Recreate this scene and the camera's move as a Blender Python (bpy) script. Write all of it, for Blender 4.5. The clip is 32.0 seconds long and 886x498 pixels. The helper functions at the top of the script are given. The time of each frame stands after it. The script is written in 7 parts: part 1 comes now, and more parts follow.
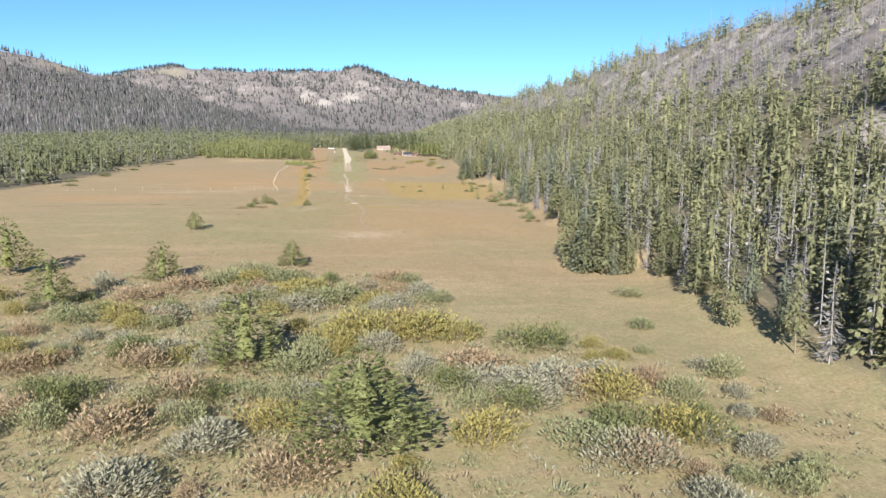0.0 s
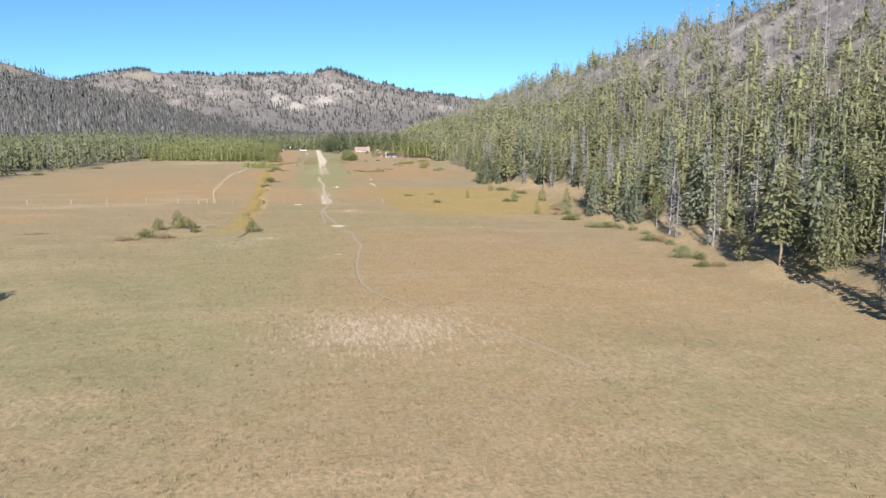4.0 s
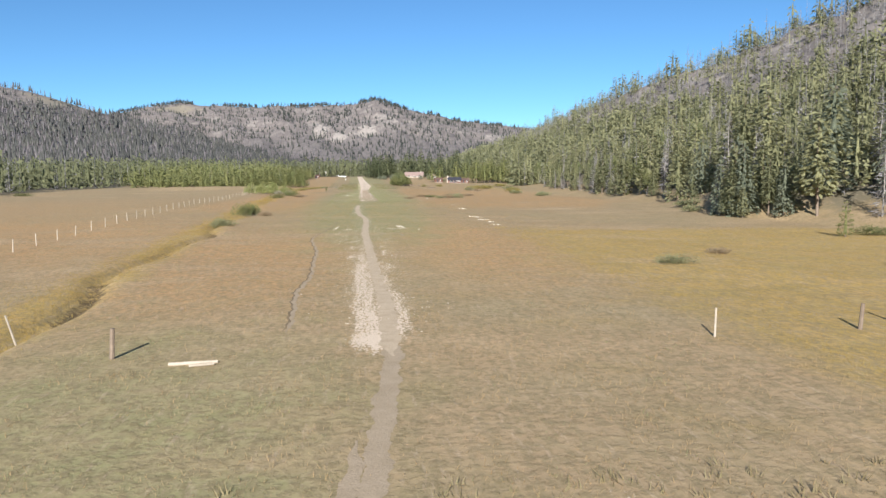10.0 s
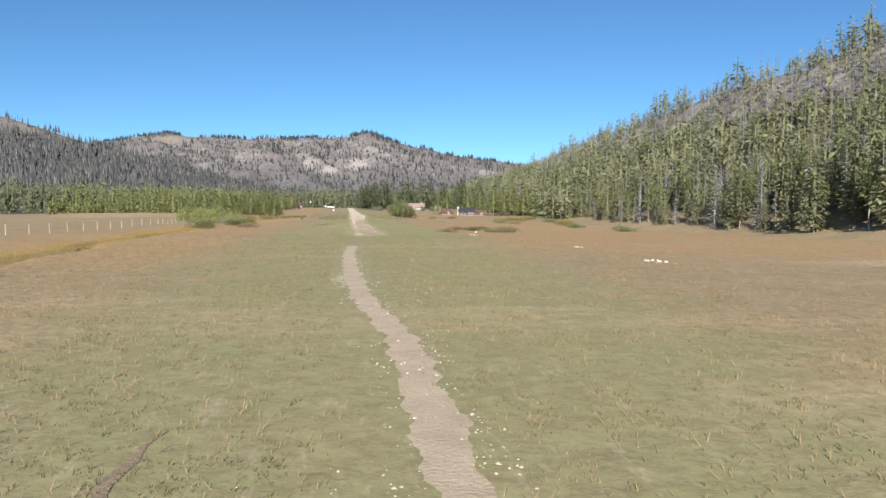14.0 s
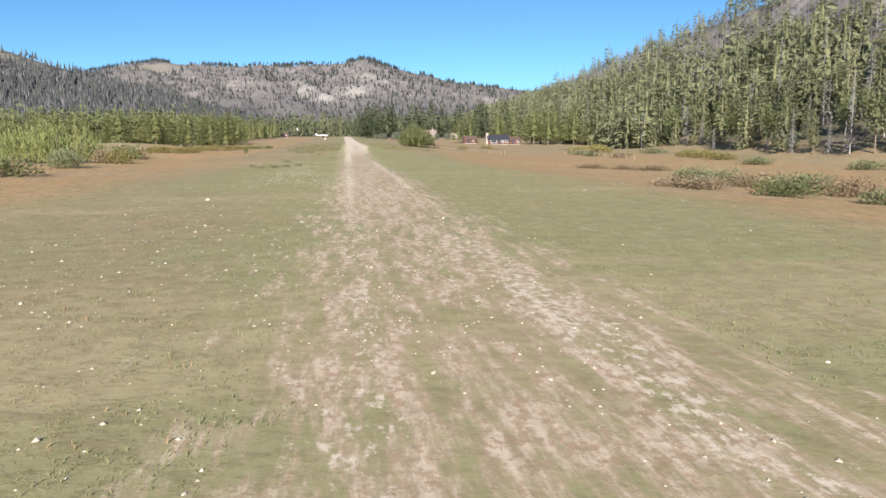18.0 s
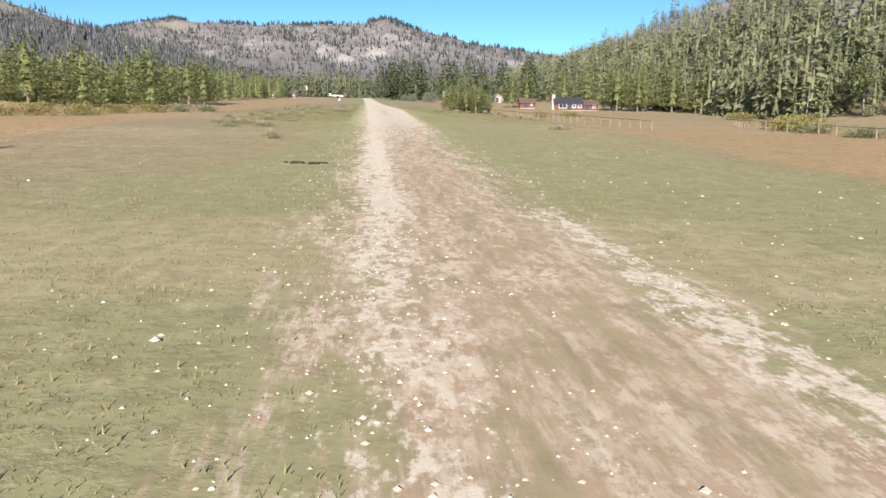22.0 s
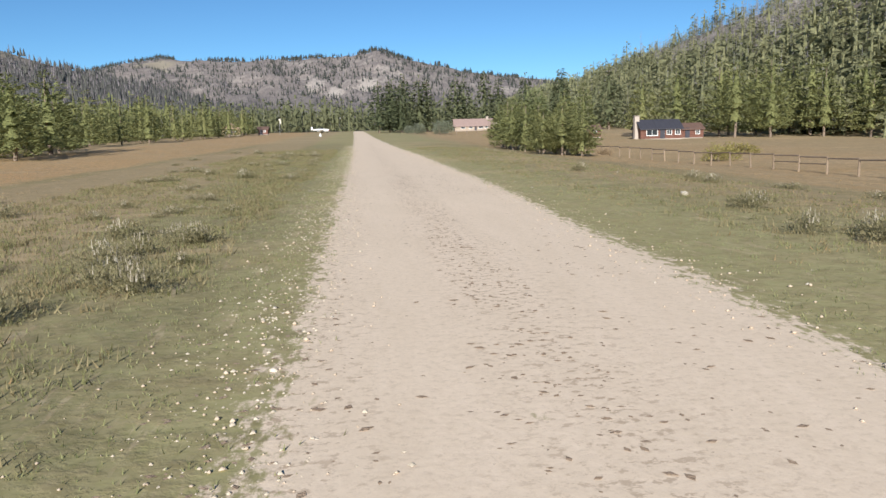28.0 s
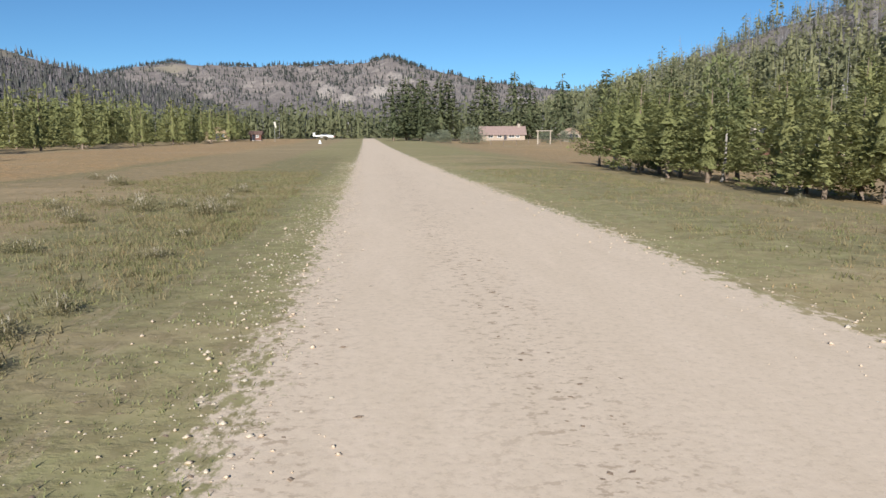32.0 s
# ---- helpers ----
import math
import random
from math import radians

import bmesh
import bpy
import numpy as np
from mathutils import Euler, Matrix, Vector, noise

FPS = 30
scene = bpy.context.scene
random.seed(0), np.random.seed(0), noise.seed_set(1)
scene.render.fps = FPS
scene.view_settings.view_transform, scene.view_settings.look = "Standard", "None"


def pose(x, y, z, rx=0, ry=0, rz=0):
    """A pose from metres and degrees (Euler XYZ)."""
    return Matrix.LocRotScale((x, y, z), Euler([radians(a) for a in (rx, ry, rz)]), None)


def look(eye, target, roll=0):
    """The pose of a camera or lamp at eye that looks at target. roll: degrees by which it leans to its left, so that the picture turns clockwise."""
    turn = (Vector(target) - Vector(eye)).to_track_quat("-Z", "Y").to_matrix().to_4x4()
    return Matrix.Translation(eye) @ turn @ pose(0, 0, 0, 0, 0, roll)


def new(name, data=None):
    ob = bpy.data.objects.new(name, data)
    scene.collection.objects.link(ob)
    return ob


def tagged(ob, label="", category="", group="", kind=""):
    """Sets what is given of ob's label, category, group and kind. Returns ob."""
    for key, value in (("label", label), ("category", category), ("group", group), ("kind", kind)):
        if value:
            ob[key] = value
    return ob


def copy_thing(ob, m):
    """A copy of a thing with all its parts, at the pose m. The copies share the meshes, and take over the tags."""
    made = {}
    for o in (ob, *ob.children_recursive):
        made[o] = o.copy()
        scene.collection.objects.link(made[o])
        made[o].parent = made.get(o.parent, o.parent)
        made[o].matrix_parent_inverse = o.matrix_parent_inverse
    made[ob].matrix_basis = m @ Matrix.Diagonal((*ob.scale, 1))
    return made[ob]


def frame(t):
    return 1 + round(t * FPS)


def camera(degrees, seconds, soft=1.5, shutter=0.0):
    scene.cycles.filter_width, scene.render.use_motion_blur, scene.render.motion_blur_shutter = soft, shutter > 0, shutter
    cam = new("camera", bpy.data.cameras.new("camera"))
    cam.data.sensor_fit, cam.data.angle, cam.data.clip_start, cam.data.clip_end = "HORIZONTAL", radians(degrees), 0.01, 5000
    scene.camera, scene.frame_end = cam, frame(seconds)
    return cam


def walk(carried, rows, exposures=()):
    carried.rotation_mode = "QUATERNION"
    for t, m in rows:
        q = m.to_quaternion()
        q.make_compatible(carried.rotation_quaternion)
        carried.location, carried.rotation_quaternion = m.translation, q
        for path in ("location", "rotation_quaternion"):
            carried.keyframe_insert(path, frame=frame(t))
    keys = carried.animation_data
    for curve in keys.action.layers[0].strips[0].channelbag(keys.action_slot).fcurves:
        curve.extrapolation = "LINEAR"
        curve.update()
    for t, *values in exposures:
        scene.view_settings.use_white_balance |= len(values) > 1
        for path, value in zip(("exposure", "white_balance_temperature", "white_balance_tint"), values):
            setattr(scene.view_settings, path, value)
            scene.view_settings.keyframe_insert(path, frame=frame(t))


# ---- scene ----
cam = camera(59.0, 32.0)
PATH = [
    (0, (-4.542, -5.483, 22.293), (-4.281, -3.522, 22.001), 0.4),
    (0.5, (-4.78, 8.659, 21.513), (-4.525, 10.622, 21.229), 0.7),
    (1, (-4.908, 23.11, 20.675), (-4.659, 25.076, 20.403), 1.2),
    (1.5, (-5.087, 37.426, 19.774), (-4.848, 39.393, 19.505), 0.4),
    (2, (-5.024, 51.109, 18.997), (-4.799, 53.074, 18.704), -3.0),
    (2.5, (-4.901, 63.854, 18.356), (-4.653, 65.815, 18.052), -2.0),
    (4.5, (-3.806, 117.067, 14.625), (-3.476, 119.021, 14.351), 0.1),
    (5, (-3.317, 131.286, 13.572), (-3.047, 133.248, 13.3), 1.6),
    (5.5, (-2.939, 145.088, 12.696), (-2.718, 147.058, 12.432), 0.4),
    (6, (-2.508, 158.723, 11.787), (-2.301, 160.698, 11.546), -0.2),
    (6.5, (-2.244, 172.268, 10.928), (-2.029, 174.244, 10.705), 0.3),
    (7, (-1.939, 185.585, 10.253), (-1.726, 187.56, 10.02), 1.3),
    (7.5, (-1.837, 199.056, 9.594), (-1.631, 201.031, 9.356), 2.6),
    (8, (-1.703, 212.279, 8.9), (-1.515, 214.257, 8.679), 3.2),
    (8.5, (-1.686, 226.035, 8.181), (-1.513, 228.015, 7.964), 2.2),
    (9, (-1.743, 239.228, 7.609), (-1.557, 241.209, 7.413), -0.2),
    (9.5, (-1.89, 251.919, 7.198), (-1.675, 253.899, 7.008), 0.3),
    (10, (-1.894, 264.374, 6.871), (-1.675, 266.352, 6.675), -0.5),
    (10.5, (-1.743, 276.939, 6.376), (-1.515, 278.915, 6.176), -1.1),
    (11, (-1.684, 289.157, 5.883), (-1.433, 291.131, 5.68), -0.7),
    (11.5, (-1.745, 301.336, 5.436), (-1.47, 303.308, 5.249), -0.4),
    (12, (-1.744, 313.908, 4.897), (-1.459, 315.879, 4.717), -1.0),
    (12.5, (-1.718, 326.37, 4.23), (-1.434, 328.344, 4.085), 0.3),
    (13, (-1.797, 338.837, 3.782), (-1.514, 340.814, 3.666), 0.6),
    (13.5, (-1.79, 350.676, 3.403), (-1.523, 352.655, 3.299), 0.0),
    (14, (-1.865, 362.674, 3.239), (-1.617, 364.656, 3.135), 0.3),
    (14.5, (-1.942, 374.812, 2.814), (-1.715, 376.796, 2.718), -0.0),
    (16.5, (-1.136, 425.78, 2.425), (-0.934, 427.77, 2.405), 1.3),
    (17, (-0.066, 438.195, 2.157), (0.126, 440.181, 2.011), -0.3),
    (17.5, (-0.132, 450.443, 2.01), (0.087, 452.412, 1.735), 0.9),
    (18, (-0.332, 461.768, 2.098), (-0.084, 463.733, 1.817), -0.1),
    (18.5, (-0.266, 472.867, 1.826), (-0.045, 474.828, 1.504), -0.1),
    (19, (-0.253, 483.563, 1.661), (-0.037, 485.525, 1.338), 0.5),
    (19.5, (-0.115, 494.452, 1.633), (0.116, 496.412, 1.31), 0.2),
    (20, (-0.027, 505.38, 1.643), (0.18, 507.341, 1.306), -0.7),
    (20.5, (0.066, 516.01, 1.66), (0.267, 517.974, 1.342), 0.5),
    (21, (0.029, 525.282, 1.46), (0.236, 527.243, 1.127), -0.1),
    (21.5, (-0.005, 534.155, 1.369), (0.2, 536.112, 1.01), -1.4),
    (22, (-0.071, 542.416, 1.247), (0.131, 544.371, 0.879), 0.8),
    (22.5, (-0.186, 550.945, 1.324), (-0.02, 552.915, 1.022), -1.3),
    (23, (-0.291, 558.921, 1.27), (-0.113, 560.885, 0.938), -0.5),
    (23.5, (-0.288, 566.51, 1.334), (-0.086, 568.469, 0.988), -2.4),
    (24, (0.45, 573.756, 1.476), (0.678, 575.715, 1.141), -1.6),
    (24.5, (0.538, 580.835, 1.727), (0.758, 582.803, 1.448), -1.5),
    (26.5, (0.909, 608.24, 1.863), (1.133, 610.209, 1.591), -1.4),
    (27, (0.934, 614.936, 1.834), (1.152, 616.905, 1.559), -1.1),
    (27.5, (0.946, 621.295, 1.832), (1.156, 623.262, 1.535), -1.2),
    (28, (0.967, 627.499, 1.873), (1.176, 629.466, 1.577), -1.4),
    (28.5, (1.066, 633.643, 1.873), (1.275, 635.612, 1.594), -0.2),
    (29, (1.081, 639.915, 1.866), (1.279, 641.886, 1.586), -1.1),
    (29.5, (1.082, 646.225, 1.846), (1.293, 648.198, 1.597), -0.7),
    (30, (1.109, 651.982, 1.812), (1.329, 653.951, 1.54), -0.6),
    (30.5, (1.173, 657.739, 1.814), (1.388, 659.71, 1.55), -0.8),
    (31, (1.182, 663.421, 1.851), (1.39, 665.39, 1.571), -0.6),
    (31.5, (1.331, 669.042, 1.843), (1.525, 671.011, 1.551), -0.4),
    (32, (1.39, 674.67, 1.827), (1.578, 676.642, 1.554), -0.4),
]
walk(cam, [(t, look(eye, target, roll)) for t, eye, target, roll in PATH],
     [(0, 1.17), (3, 1.08), (6, 0.95), (13, 0.82), (17, 0.74), (19, 1.0), (24, 0.95), (28, 0.6), (32, 0.52)])

# ---- world, sun and sky ----
SUN_AZ, SUN_EL = 13.5, 23.5
world = bpy.data.worlds.new("world")
scene.world = world
world.use_nodes = True
sky = world.node_tree.nodes.new("ShaderNodeTexSky")
sky.sky_type, sky.sun_disc = "NISHITA", False
sky.sun_elevation, sky.sun_rotation = radians(SUN_EL), radians(180 + SUN_AZ)
sky.altitude, sky.air_density, sky.dust_density, sky.ozone_density = 1800, 0.8, 0.0, 5.0
clear = world.node_tree.nodes.new("ShaderNodeMix")
clear.data_type, clear.blend_type = "RGBA", "MULTIPLY"
clear.inputs[0].default_value, clear.inputs[7].default_value = 1.0, (0.80, 1.03, 1.04, 1)
world.node_tree.links.new(sky.outputs[0], clear.inputs[6])
world.node_tree.links.new(clear.outputs[2], world.node_tree.nodes["Background"].inputs[0])
world.node_tree.nodes["Background"].inputs[1].default_value = 0.07
sun = new("sun", bpy.data.lights.new("sun", "SUN"))
sun.data.energy, sun.data.angle, sun.data.color = 5.0, radians(0.53), (1.0, 0.98, 0.94)
sun.matrix_world = look((0, 0, 300), (math.sin(radians(SUN_AZ)), math.cos(radians(SUN_AZ)), 300 - math.tan(radians(SUN_EL))))

# ---- materials ----
def node_mat(name, rough=0.9, metal=0.0):
    m = bpy.data.materials.new(name)
    m.use_nodes = True
    b = m.node_tree.nodes["Principled BSDF"]
    b.inputs["Roughness"].default_value, b.inputs["Metallic"].default_value = rough, metal
    b.inputs["Specular IOR Level"].default_value = 0.25
    return m, m.node_tree.nodes, m.node_tree.links, b


def add(nt, kind, **values):
    n = nt.nodes.new(kind)
    for k, v in values.items():
        if k in ("operation", "blend_type", "data_type", "attribute_name", "attribute_type", "noise_dimensions", "feature"):
            setattr(n, k, v)
        else:
            n.inputs[k].default_value = v
    return n


def noise_fac(nt, coords, scale, lo, hi, detail=4.0, rough=0.6):
    """Noise between lo and hi spread to 0..1."""
    n = add(nt, "ShaderNodeTexNoise", Scale=scale, Detail=detail, Roughness=rough)
    nt.links.new(coords, n.inputs["Vector"])
    r = nt.nodes.new("ShaderNodeMapRange")
    r.inputs["From Min"].default_value, r.inputs["From Max"].default_value = lo, hi
    nt.links.new(n.outputs["Fac"], r.inputs["Value"])
    return r.outputs[0]


def blend(nt, fac, a, b):
    """A mix of two colours; each a tuple or a socket, fac a number or a socket."""
    m = nt.nodes.new("ShaderNodeMix")
    m.data_type = "RGBA"
    for i, v in ((0, fac), (6, a), (7, b)):
        if isinstance(v, (int, float)):
            m.inputs[i].default_value = v
        elif isinstance(v, tuple):
            m.inputs[i].default_value = (*v, 1)
        else:
            nt.links.new(v, m.inputs[i])
    return m.outputs[2]


def calc(nt, op, a, b=0.0, c=0.0):
    m = nt.nodes.new("ShaderNodeMath")
    m.operation = op
    m.use_clamp = op in ("ADD", "SUBTRACT", "MULTIPLY_ADD") and c == "clamp"
    for i, v in enumerate((a, b)):
        if isinstance(v, (int, float)):
            m.inputs[i].default_value = v
        else:
            nt.links.new(v, m.inputs[i])
    return m.outputs[0]


def bump(nt, bsdf, height, strength, distance):
    n = nt.nodes.new("ShaderNodeBump")
    n.inputs["Strength"].default_value, n.inputs["Distance"].default_value = strength, distance
    nt.links.new(height, n.inputs["Height"])
    nt.links.new(n.outputs[0], bsdf.inputs["Normal"])


def surface(name, a, b, scale=3.0, rough=0.85, grain=None, metal=0.0, relief=0.3, depth=0.02, random_tone=0.0):
    """A plain two-tone surface with fine grain and relief."""
    m, nodes, links, bs = node_mat(name, rough, metal)
    nt = m.node_tree
    tc = nodes.new("ShaderNodeTexCoord").outputs["Object"]
    col = blend(nt, noise_fac(nt, tc, scale, 0.35, 0.65), a, b)
    fine = noise_fac(nt, tc, scale * 9, 0.3, 0.7)
    col = blend(nt, calc(nt, "MULTIPLY", fine, 0.35), col, grain or tuple(v * 0.6 for v in a))
    if random_tone:
        info = nodes.new("ShaderNodeObjectInfo").outputs["Random"]
        hsv = nodes.new("ShaderNodeHueSaturation")
        links.new(calc(nt, "ADD", calc(nt, "MULTIPLY", info, random_tone), 1 - random_tone / 2), hsv.inputs["Value"])
        links.new(col, hsv.inputs["Color"])
        col = hsv.outputs[0]
    links.new(col, bs.inputs["Base Color"])
    bump(nt, bs, fine, relief, depth)
    return m


def leaf_mat(name, a, b, c, through_leaf=0.25, clumps=3.0, depth=0.25):
    """Foliage: each leaf clump its own tone, each plant its own tint."""
    m, nodes, links, bs = node_mat(name, 0.75)
    nt = m.node_tree
    isl = nodes.new("ShaderNodeNewGeometry").outputs["Random Per Island"]
    tone = add(nt, "ShaderNodeAttribute", attribute_name="tone").outputs["Fac"]
    info = nodes.new("ShaderNodeObjectInfo").outputs["Random"]
    plant = calc(nt, "FRACT", calc(nt, "ADD", tone, info))
    col = blend(nt, plant, a, b)
    col = blend(nt, calc(nt, "MULTIPLY", isl, 0.55), col, c)
    if not clumps:
        clumps, depth = 30.0, 0.002
    # sprays and twigs: light tips, and the shade of hollows mixed into the colour
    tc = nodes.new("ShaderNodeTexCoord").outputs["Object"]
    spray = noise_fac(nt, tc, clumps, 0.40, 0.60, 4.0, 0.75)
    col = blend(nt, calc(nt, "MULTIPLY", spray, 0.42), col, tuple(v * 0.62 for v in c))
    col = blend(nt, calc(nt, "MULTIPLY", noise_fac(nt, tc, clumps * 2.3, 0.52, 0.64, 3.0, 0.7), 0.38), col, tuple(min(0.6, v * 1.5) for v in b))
    bump(nt, bs, spray, 0.5, depth)
    links.new(col, bs.inputs["Base Color"])
    tr = nodes.new("ShaderNodeBsdfTranslucent")
    links.new(col, tr.inputs["Color"])
    mix = nodes.new("ShaderNodeMixShader")
    mix.inputs[0].default_value = through_leaf
    links.new(bs.outputs[0], mix.inputs[1])
    links.new(tr.outputs[0], mix.inputs[2])
    links.new(mix.outputs[0], nodes["Material Output"].inputs["Surface"])
    return m


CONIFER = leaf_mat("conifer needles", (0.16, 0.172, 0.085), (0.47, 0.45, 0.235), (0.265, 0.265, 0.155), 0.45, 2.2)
# the spur's needles are greyed to carry the haze of distance
FAR_NEEDLES = leaf_mat("haze greyed far needles", (0.085, 0.088, 0.085), (0.15, 0.145, 0.12), (0.08, 0.082, 0.08), 0.2, 0.4)
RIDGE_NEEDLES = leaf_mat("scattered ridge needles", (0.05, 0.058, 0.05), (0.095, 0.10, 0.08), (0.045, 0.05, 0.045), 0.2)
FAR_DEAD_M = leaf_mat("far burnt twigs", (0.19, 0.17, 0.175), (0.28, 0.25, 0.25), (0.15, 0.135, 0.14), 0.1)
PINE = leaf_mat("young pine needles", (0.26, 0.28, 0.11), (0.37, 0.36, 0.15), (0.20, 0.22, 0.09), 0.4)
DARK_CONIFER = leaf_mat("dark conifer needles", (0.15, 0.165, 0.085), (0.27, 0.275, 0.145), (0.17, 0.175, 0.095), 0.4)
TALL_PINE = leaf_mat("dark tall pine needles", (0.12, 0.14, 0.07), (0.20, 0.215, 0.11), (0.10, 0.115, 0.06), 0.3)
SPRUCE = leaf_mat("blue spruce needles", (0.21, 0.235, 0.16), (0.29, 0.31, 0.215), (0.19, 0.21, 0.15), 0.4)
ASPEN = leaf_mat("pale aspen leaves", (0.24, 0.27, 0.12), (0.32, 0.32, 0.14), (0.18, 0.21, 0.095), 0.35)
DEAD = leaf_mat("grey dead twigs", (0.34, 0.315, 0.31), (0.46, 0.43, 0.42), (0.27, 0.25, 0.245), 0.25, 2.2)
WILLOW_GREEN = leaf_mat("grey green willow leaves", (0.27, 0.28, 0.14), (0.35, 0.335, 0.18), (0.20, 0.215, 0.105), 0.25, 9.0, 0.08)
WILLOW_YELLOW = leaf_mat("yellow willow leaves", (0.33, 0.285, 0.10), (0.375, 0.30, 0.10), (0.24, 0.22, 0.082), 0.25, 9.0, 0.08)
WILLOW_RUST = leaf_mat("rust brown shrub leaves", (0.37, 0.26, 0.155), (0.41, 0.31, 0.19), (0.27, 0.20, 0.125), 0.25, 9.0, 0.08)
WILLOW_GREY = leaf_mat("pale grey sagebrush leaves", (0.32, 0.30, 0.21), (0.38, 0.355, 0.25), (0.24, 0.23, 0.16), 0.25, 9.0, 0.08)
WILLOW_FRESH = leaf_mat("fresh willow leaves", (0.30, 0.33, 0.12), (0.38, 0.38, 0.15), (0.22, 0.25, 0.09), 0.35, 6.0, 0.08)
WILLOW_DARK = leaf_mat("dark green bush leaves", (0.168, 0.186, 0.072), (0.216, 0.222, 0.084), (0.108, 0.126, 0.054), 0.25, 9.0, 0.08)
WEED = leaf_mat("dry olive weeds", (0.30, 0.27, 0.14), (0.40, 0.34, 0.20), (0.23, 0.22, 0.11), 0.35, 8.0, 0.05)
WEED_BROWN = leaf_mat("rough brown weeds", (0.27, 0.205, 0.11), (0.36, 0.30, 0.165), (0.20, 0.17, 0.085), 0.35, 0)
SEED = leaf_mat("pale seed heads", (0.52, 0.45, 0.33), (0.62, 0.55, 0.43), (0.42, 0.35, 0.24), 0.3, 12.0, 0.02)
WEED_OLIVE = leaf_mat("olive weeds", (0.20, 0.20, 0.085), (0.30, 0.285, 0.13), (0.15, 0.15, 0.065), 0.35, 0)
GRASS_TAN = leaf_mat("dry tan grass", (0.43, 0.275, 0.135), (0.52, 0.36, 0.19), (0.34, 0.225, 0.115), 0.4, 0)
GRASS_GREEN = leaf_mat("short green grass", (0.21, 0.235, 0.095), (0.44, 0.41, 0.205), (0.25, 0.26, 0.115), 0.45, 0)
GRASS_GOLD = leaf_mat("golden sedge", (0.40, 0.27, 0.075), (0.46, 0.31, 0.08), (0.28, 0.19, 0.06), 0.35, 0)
BARK = surface("brown bark", (0.20, 0.15, 0.11), (0.27, 0.21, 0.16), 2.0, relief=0.6)
TRUNK_GREY = surface("grey standing dead trunks", (0.36, 0.33, 0.31), (0.26, 0.24, 0.23), 2.0, relief=0.5)
BARK_PALE = surface("bleached dead wood", (0.38, 0.345, 0.31), (0.29, 0.26, 0.235), 2.0, relief=0.5, random_tone=0.4)
STONE = surface("white stone", (0.66, 0.58, 0.47), (0.50, 0.43, 0.34), 4.0, relief=0.5, random_tone=0.35)
POST = surface("weathered fence wood", (0.25, 0.19, 0.14), (0.18, 0.135, 0.10), 3.0, relief=0.5, random_tone=0.3)
# lighter copy of the fence wood, with sunlight put into its tone
POST_TAN = surface("sunlit fence wood", (0.28, 0.21, 0.145), (0.22, 0.165, 0.115), 3.0, relief=0.5, random_tone=0.3)
POST_WHITE = surface("whitewashed post", (0.47, 0.40, 0.32), (0.38, 0.32, 0.25), 3.0, random_tone=0.3)
LOG = surface("red brown log", (0.20, 0.095, 0.07), (0.15, 0.075, 0.055), 2.0, relief=0.5, random_tone=0.2)
LOG_PALE = surface("pale log", (0.50, 0.37, 0.25), (0.40, 0.29, 0.19), 2.0, relief=0.5, random_tone=0.2)
ROOF_DARK = surface("dark slate blue roofing", (0.055, 0.055, 0.068), (0.045, 0.045, 0.055), 1.5, rough=0.6)
ROOF_RED = surface("faded red brown roofing", (0.34, 0.245, 0.215), (0.28, 0.20, 0.175), 1.5, rough=0.7)
ROOF_TAN = surface("weathered tan roofing", (0.45, 0.33, 0.24), (0.37, 0.27, 0.20), 1.5, rough=0.7)
CREAM = surface("cream painted boards", (0.40, 0.32, 0.25), (0.34, 0.27, 0.21), 2.0, rough=0.6)
WHITE = surface("white paint", (0.80, 0.79, 0.76), (0.74, 0.73, 0.70), 3.0, rough=0.35, relief=0.05)
MASONRY = surface("pale chimney stone", (0.44, 0.38, 0.32), (0.36, 0.30, 0.25), 3.0, relief=0.6, random_tone=0.3)
METAL = surface("galvanised steel", (0.55, 0.55, 0.55), (0.48, 0.48, 0.48), 3.0, rough=0.4, metal=0.8)
RUBBER = surface("black rubber", (0.03, 0.03, 0.03), (0.04, 0.04, 0.04), 5.0, rough=0.8)
RED = surface("red paint", (0.45, 0.06, 0.04), (0.38, 0.05, 0.035), 3.0, rough=0.4)
ROOF_BROWN = surface("dark brown roofing", (0.16, 0.10, 0.08), (0.12, 0.075, 0.06), 1.5, rough=0.7)
BLUE = surface("dark blue paint", (0.05, 0.08, 0.16), (0.04, 0.065, 0.13), 3.0, rough=0.4)
DUNG = surface("dark dried dung", (0.075, 0.055, 0.035), (0.11, 0.08, 0.05), 6.0, relief=0.8)
OCHRE = surface("orange windsock cloth", (0.72, 0.66, 0.56), (0.66, 0.60, 0.50), 4.0)
glass_m, _, _, glass_b = node_mat("window glass", 0.05)
glass_b.inputs["Base Color"].default_value = (0.03, 0.035, 0.04, 1)
glass_b.inputs["Specular IOR Level"].default_value = 0.5
GLASS = glass_m

# ---- the lie of the land ----
def ramp(v, xs, ys):
    return np.interp(v, xs, ys)


def smooth(v, a, b):
    t = np.clip((v - a) / (b - a), 0, 1)
    return t * t * (3 - 2 * t)


_rng = np.random.RandomState(3)
WAVES = [(_rng.uniform(0, 6.283), _rng.uniform(0, 6.283), 0.75 ** k) for k in range(9)]


